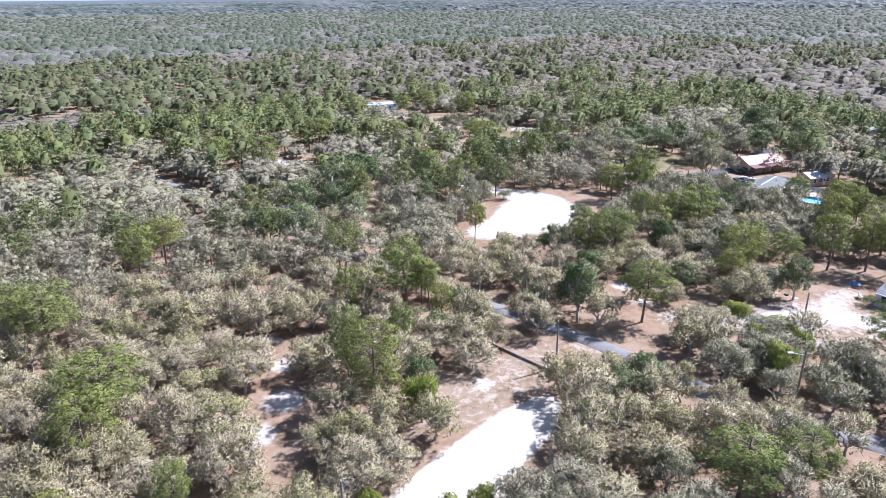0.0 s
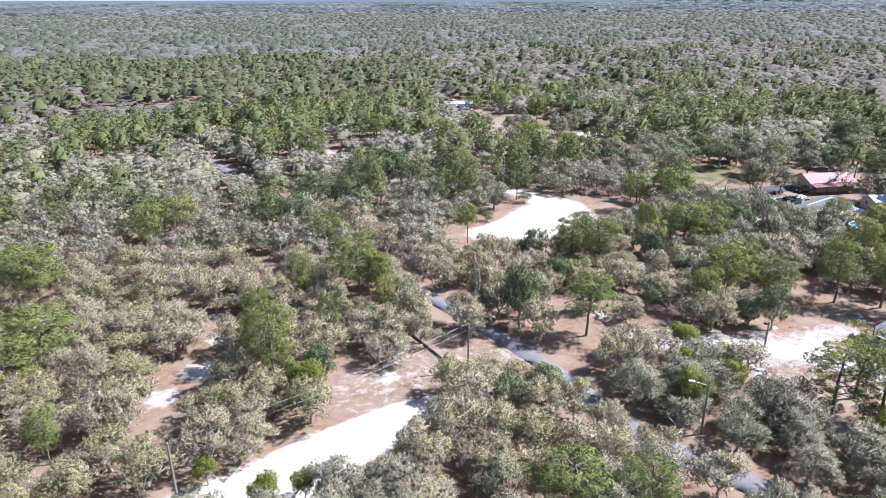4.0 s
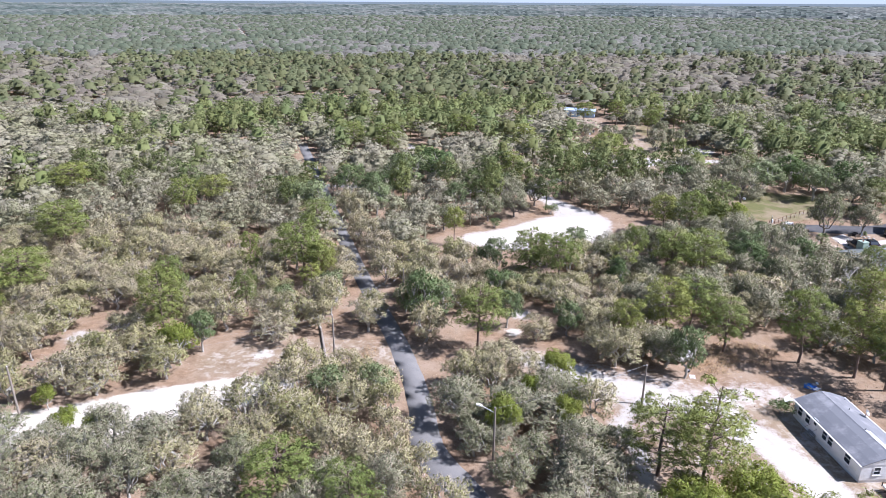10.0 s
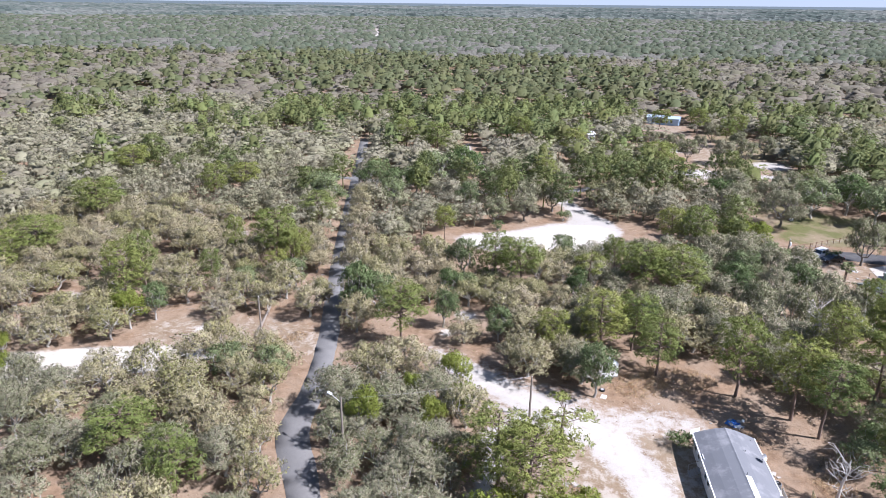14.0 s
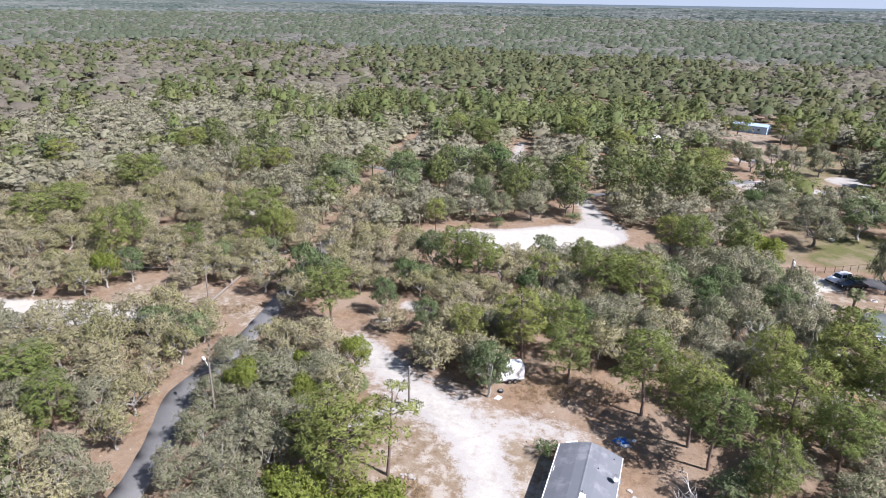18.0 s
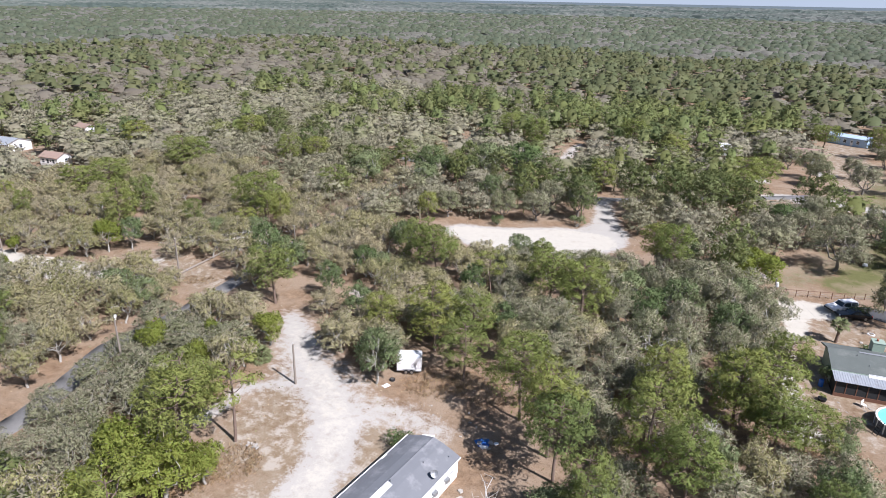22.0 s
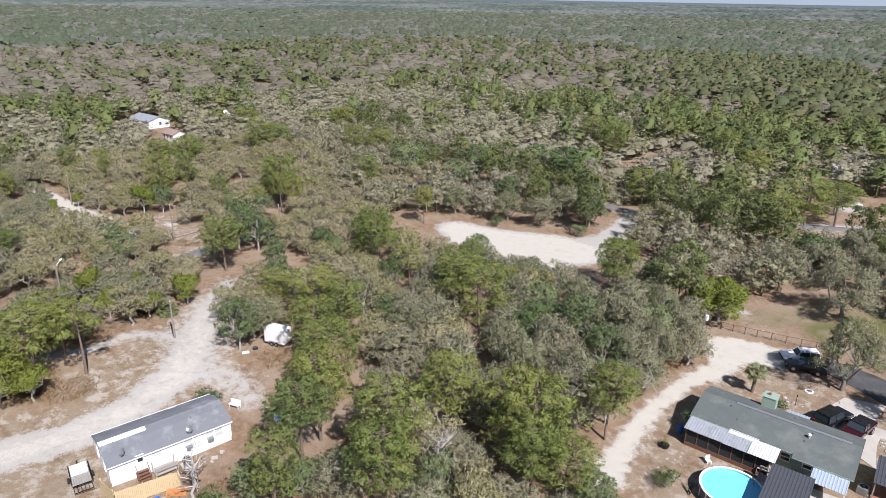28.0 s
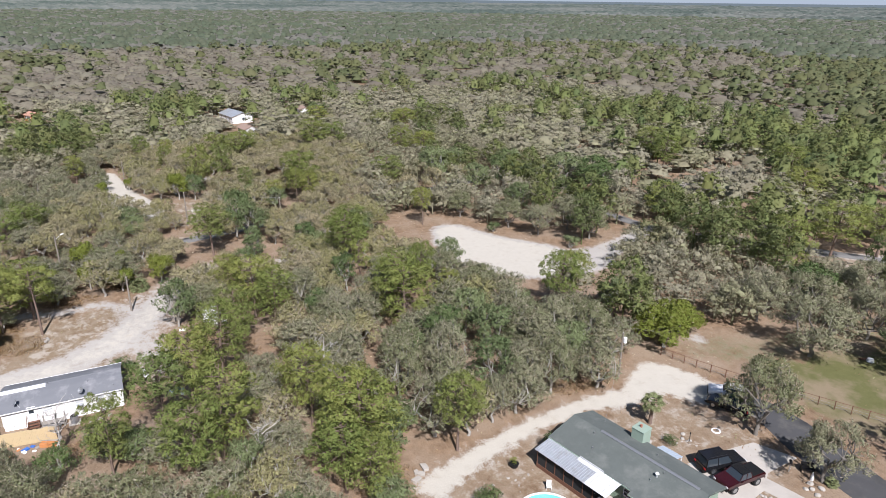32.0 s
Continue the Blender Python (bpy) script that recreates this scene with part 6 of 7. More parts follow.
for x, y in ((4.4, 1.6), (3.3, 3.2), (10.8, 2.0), (11.3, 3.4), (9.2, 5.6)):
    z = 2.72 + min(y, 4.0) * 0.245 if y < 4.0 else 3.70 - (y - 4.0) * 0.283
    part("vent_pipe", rod_bm((x, y, z - 0.1), (x, y, z + 0.22), 0.045, None, 8), grey_metal, house)
part("flue", rod_bm((11.0, 2.7, 3.2), (11.0, 2.7, 3.75), 0.11, 0.11, 10), tin, house)
part("flue_cap", rod_bm((11.0, 2.7, 3.75), (11.0, 2.7, 3.85), 0.2, 0.14, 10), white_trim, house)
chimney = part("chimney", box_bm(5.6, 6.3, 0, 7.0, 7.7, 4.2, 0.03), green_trim, house, "pale green boxed chimney")
part("chimney_cap", box_bm(5.55, 6.25, 4.2, 7.05, 7.75, 4.28, 0.03), green_trim, chimney)
part("flue_pot", rod_bm((6.2, 7.0, 4.28), (6.2, 7.0, 4.55), 0.14, None, 10), earth_red, chimney)
for x in (9.55, 11.6):
    window(house, x, 0.56, 1.25, 0.8, 0.8, -90)
for x in (2.0, 4.4, 10.0, 13.0):
    window(house, x, 6.84, 1.0, 1.0, 1.1, 90)
door(house, 9.0, 6.85, 0.1, 90)
window(house, 15.14, 4.6, 1.1, 1.0, 1.0, 0)
part("porch_roof", corrugated(0.1, 4.1, -2.2, 0.02, 2.28, 2.60), tin, house, "ribbed galvanised porch roof")
part("porch_roof", corrugated(4.1, 6.9, -2.25, -0.35, 2.26, 2.53), tin, house, "ribbed galvanised porch roof")
part("flashing", quad_bm([(4.1, -0.4, 2.545), (7.0, -0.4, 2.545), (7.0, 0.12, 2.76), (4.1, 0.12, 2.76)], 0.02), tin_bright, house, "bright new roof flashing")
part("porch_roof", corrugated(6.5, 9.1, -2.35, 0.05, 2.36, 2.66), tin_bright, house, "bright white ribbed porch roof")
part("porch_wall", box_bm(0.3, -1.95, 0, 8.6, -1.83, 0.55), brown_wood, house, "brown porch knee wall")
part("porch_floor", box_bm(0.3, -1.83, 0, 8.6, 0.55, 0.1), concrete, house)
for i in range(8):
    x = 0.36 + i * 1.17
    part("porch_post", box_bm(x - 0.05, -1.94, 0.55, x + 0.05, -1.84, 2.26), brown_wood, house)
    if i < 7:
        part("screen_panel", box_bm(x + 0.05, -1.90, 0.55, x + 1.12, -1.88, 2.2), screen, house, "dark insect screen")
part("screen_panel", box_bm(0.31, -1.83, 0.1, 0.33, 0.5, 2.3), screen, house, "dark insect screen")
part("lean_to_roof", corrugated(12.2, 15.3, -2.6, -0.5, 2.12, 2.42), tin_blue, house, "pale blue ribbed lean-to roof")
for x in (12.3, 15.2):
    part("lean_to_post", box_bm(x - 0.05, -2.5, 0, x + 0.05, -2.4, 2.12), white_trim, house)
part("awning", corrugated(8.0, 10.3, 8.6, 7.2, 2.30, 2.66), tin_blue, house, "pale metal awning over the front door")
for x in (8.1, 10.2):
    part("awning_post", box_bm(x - 0.04, 8.45, 0, x + 0.04, 8.53, 2.28), white_trim, house)
condenser(164.3, 83.9, GZ, False, "square grey air conditioner beside the green house")

pool = thing("swimming_pool", pose(156.6, 73.05, GZ), "round above-ground pool with a white rim and blue water", "pool")


def ring(r0, r1, z0, z1, n=48):
    bm = bmesh.new()
    v = [[bm.verts.new((math.cos(a) * r, math.sin(a) * r, z)) for r, z in ((r0, z0), (r1, z0), (r1, z1), (r0, z1))] for a in (2 * math.pi * i / n for i in range(n))]
    for i in range(n):
        for j in range(4):
            bm.faces.new((v[i - 1][j - 1], v[i][j - 1], v[i][j], v[i - 1][j]))
    return bm


part("wall", ring(2.86, 2.91, -0.1, 1.28), surface("pool_wall", (0.12, 0.14, 0.16), 0.15, 2.0, 0.5), pool, "dark pool wall")
part("liner", ring(2.80, 2.857, -0.05, 1.27), surface("pool_liner", (0.20, 0.55, 0.72), 0.08, 2.0, 0.4), pool, "blue pool liner")
part("rim", ring(2.78, 3.0, 1.28, 1.34), white_trim, pool, "white pool rim")
bm = bmesh.new()
bmesh.ops.create_circle(bm, cap_ends=True, segments=48, radius=2.80, matrix=pose(0, 0, 1.12))
part("water", bm, water, pool, "clear blue water")
for i in range(16):
    a = i * math.pi / 8
    part("upright", box_bm(2.91, -0.07, 0, 2.97, 0.07, 1.28), white_trim, pool).matrix_basis = pose(0, 0, 0, 0, 0, i * 22.5)
for i in range(3):
    part("pool_step", rod_bm((1.9, -1.2, 0.3 + i * 0.28), (1.9, -1.2, 0.5 + i * 0.28), 0.75 - i * 0.2, None, 14), white_trim, pool)

ladder = thing("pool_ladder", pose(154.3, 70.9, GZ, 0, 0, 225), "dark A-frame pool ladder", "ladder")
for s in (-0.28, 0.28):
    part("stile", rod_bm((0.75, s, 0), (0.2, s, 1.75), 0.035, None, 6), black_metal, ladder)
    part("stile", rod_bm((-0.25, s, 1.2), (0.2, s, 1.75), 0.035, None, 6), black_metal, ladder)
for i in range(4):
    part("rung", box_bm(0.62 - i * 0.12, -0.28, 0.28 + i * 0.32, 0.76 - i * 0.12, 0.28, 0.32 + i * 0.32), black_metal, ladder)

patio = thing("pool_deck", pose(158.6, 76.7, GZ, 0, 0, 13.5), "raised timber pool deck with steps", "deck")
for i in range(13):
    part("board", box_bm(-1.35, -1.25 + i * 0.2, 0.88, 1.1, -1.07 + i * 0.2, 0.92), deck_wood, patio)
for x in (-1.3, 1.05):
    for y in (-1.2, 1.3):
        part("post", box_bm(x - 0.05, y - 0.05, 0, x + 0.05, y + 0.05, 1.8, 0.01), deck_wood, patio)
for z in (1.3, 1.75):
    part("rail", box_bm(-1.35, 1.28, z, 1.1, 1.34, z + 0.09), deck_wood, patio)
for i in range(9):
    part("baluster", box_bm(-1.2 + i * 0.26, 1.29, 0.92, -1.16 + i * 0.26, 1.33, 1.75), deck_wood, patio)
steps("deck_steps", pose(157.0, 78.3, GZ, 0, 0, 13.5), 5, 1.0, "grey timber steps up to the pool deck", deck_wood)

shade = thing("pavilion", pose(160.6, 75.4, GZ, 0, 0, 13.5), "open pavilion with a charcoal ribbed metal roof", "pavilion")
part("roof", corrugated(-1.95, 1.75, -5.6, 2.5, 2.75, 3.0, 0.3), tin_dark, shade)
for x in (-1.6, 1.6):
    for y in (-5.3, -1.5, 2.3):
        part("post", box_bm(x - 0.07, y - 0.07, 0, x + 0.07, y + 0.07, 2.72, 0.01), grey_wood, shade)
    part("beam", box_bm(x - 0.05, -5.5, 2.56, x + 0.05, 2.4, 2.71), grey_wood, shade)
for i in range(8):
    part("baluster", box_bm(1.72, -2.2 + i * 0.3, 0.1, 1.77, -2.15 + i * 0.3, 0.95), brown_wood, shade)
part("handrail", box_bm(1.69, -2.3, 0.95, 1.80, 0.2, 1.02), brown_wood, shade)

table = thing("picnic_table", pose(159.2, 79.3, GZ, 0, 0, 13.5), "round blue-topped patio table", "table")
part("tabletop", rod_bm((0, 0, 0.72), (0, 0, 0.76), 0.6, None, 20), blue_plastic, table)
part("pedestal", rod_bm((0, 0, 0), (0, 0, 0.72), 0.06, None, 8), black_metal, table)
part("foot", rod_bm((0, 0, 0), (0, 0, 0.05), 0.35, 0.3, 12), black_metal, table)


def chair(x, y, turn):
    ob = thing("patio_chair", pose(x, y, GZ + 0.0, 0, 0, turn), "white slatted patio chair", "chair", "patio chairs")
    part("seat", box_bm(-0.25, -0.25, 0.40, 0.25, 0.25, 0.44, 0.01), white_trim, ob)
    part("backrest", box_bm(-0.25, 0.23, 0.46, 0.25, 0.28, 0.95, 0.01), white_trim, ob)
    for a in (-0.22, 0.22):
        for b in (-0.22, 0.22):
            part("leg", box_bm(a - 0.02, b - 0.02, 0, a + 0.02, b + 0.02, 0.4), white_trim, ob)


for x, y, a in ((160.2, 79.7, 200), (158.4, 79.9, 20), (152.6, 76.0, 60)):
    chair(x, y, a)

back_shed = thing("carport", pose(166.3, 86.2, GZ, 0, 0, 13.5), "open shed with a dark ribbed metal roof on a brick base", "shed")
part("roof", corrugated(-1.9, 1.9, -2.4, 2.4, 2.1, 2.35, 0.3), tin_dark, back_shed)
part("base", box_bm(-1.8, -2.3, -0.1, 1.8, 2.3, 0.25), earth_red, back_shed)
for x in (-1.7, 1.7):
    for y in (-2.2, 2.2):
        part("post", box_bm(x - 0.06, y - 0.06, 0.25, x + 0.06, y + 0.06, 2.1), grey_wood, back_shed)


def slab(name, points, label, mat, thick=0.12, up=0.05):
    """A poured slab over an outline."""
    bm = bmesh.new()
    top = [bm.verts.new((x, y, on(x, y) + up)) for x, y in points]
    low = [bm.verts.new((x, y, on(x, y) + up - thick)) for x, y in points]
    bm.faces.new(top)
    for i in range(len(top)):
        bm.faces.new((top[i - 1], low[i - 1], low[i], top[i]))
    bmesh.ops.triangulate(bm, faces=bm.faces[:])
    bmesh.ops.recalc_face_normals(bm, faces=bm.faces[:])
    me = bpy.data.meshes.new(name)
    bm.to_mesh(me)
    bm.free()
    me.materials.append(mat)
    tagged(new(name, me), label, "pavement", kind="structure")


slab("driveway", [(155.9, 91.2), (156.0, 95.5), (156.2, 97.8), (156.5, 100.4), (160.4, 102.3), (160.6, 97.6), (161.1, 96.7), (168.2, 98.4), (168.2, 96.6), (162.2, 94.9), (162.5, 93.1), (163.3, 90.4), (163.9, 88.8), (160, 90.4)], "pale concrete driveway beside the green house", concrete)
slab("patio_slab", [(160.8, 80.6), (165.6, 82.0), (167.2, 77.6), (163.2, 74.0), (161.6, 77.4)], "pale concrete patio behind the green house", concrete, up=0.04)

barrel = thing("barrel", pose(147.9, 78.3, on(147.9, 78.3)), "blue plastic barrel at the corner of the house", "barrel")
part("drum", rod_bm((0, 0, 0), (0, 0, 0.88), 0.29, 0.29, 16), blue_plastic, barrel)
for z in (0.28, 0.58):
    part("hoop", rod_bm((0, 0, z), (0, 0, z + 0.04), 0.305, None, 16), blue_plastic, barrel)
part("lid", rod_bm((0, 0, 0.88), (0, 0, 0.92), 0.27, 0.25, 16), blue_plastic, barrel)
planter = thing("planter", pose(148.3, 74.7, on(148.3, 74.7)), "round dark planter with a clipped green shrub", "planter")
part("pot", rod_bm((0, 0, 0), (0, 0, 0.35), 0.42, 0.52, 16), black_metal, planter)
_, (lv, lt, ln_, li) = bush(75, 0.7, 0.55, 500, 0.08)
shape("shrub", raw_mesh("planter_leaves", lv + np.array([0, 0, 0.28]), lt, [leaf_fresh]), planter)
hoop = thing("garden_hoop", pose(153.2, 98.4, on(153.2, 98.4)), "white hose coiled in a ring on the grass", "hose")
part("coil", ring(0.42, 0.52, 0.0, 0.07, 24), white_trim, hoop)
part("coil", ring(0.36, 0.44, 0.055, 0.11, 24), white_trim, hoop)

for i, (x, y, s) in enumerate([(144.6, 66.3, 0.42), (145.3, 65.6, 0.36), (145.9, 64.8, 0.42), (144.9, 65.2, 0.3), (163.6, 99.9, 0.3), (164.2, 99.3, 0.26), (164.6, 100.2, 0.3), (163.9, 98.8, 0.24), (165.0, 99.0, 0.28), (152.6, 93.9, 0.22), (153.2, 94.4, 0.2), (152.0, 94.6, 0.24), (151.4, 90.2, 0.3), (152.1, 89.5, 0.25), (150.5, 90.6, 0.22), (166.2, 91.9, 0.25), (166.8, 92.4, 0.22), (165.6, 92.8, 0.2)]):
    bm = bmesh.new()
    bmesh.ops.create_icosphere(bm, subdivisions=2, radius=s)
    if i < 4:
        bm.clear()
        joined(box_bm(-s * 0.9, -s * 0.7, -s, s * 0.9, s * 0.7, s * 0.9, s * 0.15), bm)
    rr = random.Random(i)
    for v in bm.verts:
        v.co = Vector((v.co.x * 1.2, v.co.y, v.co.z * 0.6)) * (1 + 0.3 * (noise.noise(v.co * 2.5 / s + Vector((i, 0, 0)))))
    me = bpy.data.meshes.new("rock")
    bm.to_mesh(me)
    bm.free()
    me.materials.append(stone)
    ob = tagged(new("rock", me), "pale garden rock half sunk in the ground", "rock", "garden rocks")
    ob.matrix_world = pose(x, y, on(x, y) + 0.15 * s, 0, 0, i * 57)

pond = thing("garden_pond", pose(165.0, 93.7, on(165.0, 93.7), 0, 0, 40), "small dark garden pond ringed with pale rocks", "pond")
for label, r0, r1, z0, z1, mat in (("lining", 0.94, 1.06, -0.05, 0.12, black_metal), ("water", 0.0, 0.95, 0.02, 0.05, pond_water)):
    bm = bmesh.new()
    n = 22
    reach = [1.0 + 0.12 * math.sin(2 * k / n * 6.283 + 1) + 0.08 * math.sin(3 * k / n * 6.283) for k in range(n)]
    spots = [(math.cos(k / n * 6.283) * 1.5 * reach[k], math.sin(k / n * 6.283) * 0.95 * reach[k]) for k in range(n)]
    if r0:
        rings = [[bm.verts.new((x * r, y * r, z)) for x, y in spots] for r, z in ((r0, z0), (r0, z1), (r1, z1), (r1, z0))]
        for a in range(4):
            for k in range(n):
                bm.faces.new((rings[a - 1][k - 1], rings[a - 1][k], rings[a][k], rings[a][k - 1]))
    else:
        low, top = ([bm.verts.new((x * r1, y * r1, z)) for x, y in spots] for z in (z0, z1))
        bm.faces.new(low[::-1])
        bm.faces.new(top)
        for k in range(n):
            bm.faces.new((low[k - 1], low[k], top[k], top[k - 1]))
    bmesh.ops.recalc_face_normals(bm, faces=bm.faces[:])
    part(label, bm, mat, pond)
garden = random.Random(44)
for k in range(26):
    a = k / 26 * 6.283
    if k < 20:
        x, y = 165.0 + 1.72 * math.cos(a * 1.3) * 0.80 - 1.15 * math.sin(a * 1.3) * 0.64, 93.7 + 1.72 * math.cos(a * 1.3) * 0.64 + 1.15 * math.sin(a * 1.3) * 0.77
    else:
        x, y = 162.9 + garden.uniform(-0.4, 0.7), 94.3 + garden.uniform(-0.7, 0.3)
    q = garden.uniform(0.13, 0.25)
    bm = bmesh.new()
    bmesh.ops.create_icosphere(bm, subdivisions=1, radius=q)
    for v in bm.verts:
        v.co = Vector((v.co.x * 1.3, v.co.y, v.co.z * 0.65)) * garden.uniform(0.8, 1.2)
    me = bpy.data.meshes.new("rock")
    bm.to_mesh(me)
    bm.free()
    me.materials.append(stone)
    ob = tagged(new("rock", me), "small pale rock beside the garden pond", "rock", "pond rocks")
    ob.matrix_world = pose(x, y, on(x, y) + 0.1 * q, 0, 0, garden.uniform(0, 360))
light = thing("garden_light", pose(153.5, 93.9, on(153.5, 93.9)), "thin black garden light on a post", "lamp")
part("post", rod_bm((0, 0, -0.1), (0, 0, 1.3), 0.03, None, 8), black_metal, light)
part("cap", rod_bm((0, 0, 1.3), (0, 0, 1.5), 0.09, 0.04, 10), black_metal, light)
tub = thing("garden_tub", pose(151.8, 128.8, on(151.8, 128.8), 0, 0, 20), "upturned white tub beside brown sticks on the lawn", "tub")
part("tub", rod_bm((0, 0, 0), (0, 0, 0.4), 0.5, 0.38, 14), white_paint, tub)
for k in range(3):
    part("stick", rod_bm((-1.3 + 0.25 * k, -0.4, 0.06), (-0.5 + 0.2 * k, 0.5, 0.16 + 0.04 * k), 0.06, 0.04, 6), brown_wood, tub)

post_box = thing("mailbox", pose(161.4, 99.6, on(161.4, 99.6), 0, 0, 40), "black mailbox on a timber post", "mailbox")
part("post", box_bm(-0.05, -0.05, 0, 0.05, 0.05, 1.1), grey_wood, post_box)
bm = box_bm(-0.14, -0.28, 1.1, 0.14, 0.28, 1.36, 0.06)
part("box", bm, black_metal, post_box)
swing = thing("garden_swing", pose(162.2, 101.3, on(162.2, 101.3), 0, 0, 50), "black metal garden bench frame on the leaf litter", "bench")
part("seat", box_bm(-0.6, -0.25, 0.42, 0.6, 0.25, 0.46), black_metal, swing)
part("backrest", box_bm(-0.6, 0.24, 0.5, 0.6, 0.28, 0.95), black_metal, swing)
for x in (-0.58, 0.58):
    part("frame", box_bm(x - 0.03, -0.3, 0, x + 0.03, 0.3, 0.65), black_metal, swing)
statue = new("garden_statue", None)
bm = rod_bm((0, 0, 0), (0, 0, 0.7), 0.18, 0.12, 10)
rod_bm((0, 0, 0.7), (0, 0, 0.95), 0.12, 0.06, 10, bm)
me = bpy.data.meshes.new("garden_statue")
bm.to_mesh(me)
bm.free()
me.materials.append(white_trim)
bpy.data.objects.remove(statue)
statue = tagged(new("garden_statue", me), "small plain white garden statue among rocks", "statue")
statue.matrix_world = pose(163.3, 100.5, on(163.3, 100.5))


# ---- cars ----
def car(name, x, y, turn, paint, label, kind="suv", length=4.9, width=1.9, height=1.8):
    ob = thing(name, pose(x, y, on(x, y) + 0.05, 0, 0, turn), label, "car")
    L, w, h = length / 2, width / 2, height
    lift = 0.22 if kind == "pickup" else 0.0
    belt = 1.02 + lift
    if kind == "suv":
        side = [(-L, 0.42), (-L, belt), (L * 0.36, belt), (L * 0.92, belt - 0.12), (L, 0.78), (L, 0.42)]
        roof = (-L * 0.97, L * 0.30, -L * 0.90, L * 0.08)
    elif kind == "pickup":
        side = [(-L, 0.5 + lift), (-L, belt), (L * 0.4, belt + 0.02), (L * 0.95, belt - 0.05), (L, 0.8 + lift), (L, 0.5 + lift)]
        roof = (-L * 0.28, L * 0.42, -L * 0.22, L * 0.20)
    else:
        side = [(-L, 0.35), (-L, 0.86), (-L * 0.62, belt - 0.08), (L * 0.36, belt - 0.06), (L * 0.92, 0.78), (L, 0.6), (L, 0.35)]
        roof = (-L * 0.62, L * 0.36, -L * 0.30, L * 0.05)
    bm = prism_bm(side, -w, w)
    bmesh.ops.bevel(bm, geom=bm.edges[:], offset=0.07, segments=2, affect="EDGES")
    part("body", bm, paint, ob)
    bz = belt - 0.08 if kind == "sedan" else belt - 0.02
    bm = bmesh.new()
    b0, b1, t0, t1 = roof
    low = [bm.verts.new(p) for p in ((b0, -w * 0.93, bz), (b1, -w * 0.93, bz), (b1, w * 0.93, bz), (b0, w * 0.93, bz))]
    top = [bm.verts.new(p) for p in ((t0, -w * 0.78, h - 0.06), (t1, -w * 0.78, h - 0.06), (t1, w * 0.78, h - 0.06), (t0, w * 0.78, h - 0.06))]
    bm.faces.new(low[::-1])
    bm.faces.new(top)
    for i in range(4):
        bm.faces.new((low[i - 1], low[i], top[i], top[i - 1]))
    part("windows", bm, glass, ob, "dark tinted windows")
    part("roof", box_bm(t0 - 0.05, -w * 0.80, h - 0.07, t1 + 0.05, w * 0.80, h, 0.03), black_paint if kind == "pickup" else paint, ob)
    for s in (-1, 1):
        for a, b in ((b0, t0), (b0 + (b1 - b0) * 0.45, t0 + (t1 - t0) * 0.5), (b1, t1)):
            part("pillar", rod_bm((a, s * w * 0.935, bz), (b, s * w * 0.785, h - 0.05), 0.04, None, 5), paint, ob)
        for e in (-1, 1):
            part("headlight" if e > 0 else "tail_light", box_bm(e * L - 0.06, s * w * 0.78 - 0.14, 0.68 + lift, e * L + 0.02, s * w * 0.78 + 0.14, 0.86 + lift, 0.02), lamp_clear if e > 0 else lamp_red, ob)
            wheel(ob, e * L * 0.6, s * (w - 0.09), 0.36 + lift * 0.4, 0.24)
        part("mirror", box_bm(b1 - 0.3, s * (w + 0.08) - 0.08, belt, b1 - 0.15, s * (w + 0.08) + 0.08, belt + 0.16, 0.02), paint, ob)
    for e in (-1, 1):
        part("bumper", box_bm(e * (L + 0.03) - 0.06, -w * 0.94, 0.42 + lift * 0.6, e * (L + 0.03) + 0.06, w * 0.94, 0.62 + lift * 0.6, 0.03), black_metal, ob)
    if kind == "pickup":
        part("bed_cover", box_bm(-L * 0.97, -w * 0.86, belt - 0.01, -L * 0.31, w * 0.86, belt + 0.04, 0.015), black_metal, ob, "black truck bed cover")
    if kind == "suv":
        for s in (-1, 1):
            part("roof_rail", rod_bm((t0 + 0.2, s * w * 0.66, h + 0.04), (t1 - 0.1, s * w * 0.66, h + 0.04), 0.025, None, 6), black_metal, ob)
    return ob


car("black_suv", 157.6, 93.9, 80, black_paint, "large black sport utility vehicle on the concrete driveway", "suv", 5.0, 1.95, 1.85)
car("red_pickup", 160.35, 93.4, 268, red_paint, "dark red pickup truck with a black bed cover", "pickup", 5.1, 1.95, 1.85)
car("white_car", 149.0, 105.1, 222, white_paint, "white crossover parked on white sand by the fence", "suv", 4.6, 1.85, 1.65)
car("black_car", 150.7, 103.0, 205, black_paint, "black sedan parked under an oak", "sedan", 4.7, 1.82, 1.45)
car("dark_car", 164.0, 98.0, 150, black_paint, "dark car parked beyond the driveway", "suv", 4.7, 1.85, 1.6).matrix_world = pose(170.5, 99.5, on(170.5, 99.5), 0, 0, 150)
car("white_van", 124.5, 188.0, 30, white_paint, "white van parked by a far yard", "suv", 5.0, 1.9, 2.0)


# ---- fence along the lawn ----
FENCE = [(138.0, 104.9), (142.4, 106.8), (149.2, 109.9), (153.5, 112.6), (161.1, 116.6), (170.0, 121.0)]
fence = thing("wire_fence", pose(0, 0, 0), "brown post and wire fence between the yard and the lawn", "fence")
first_post = None
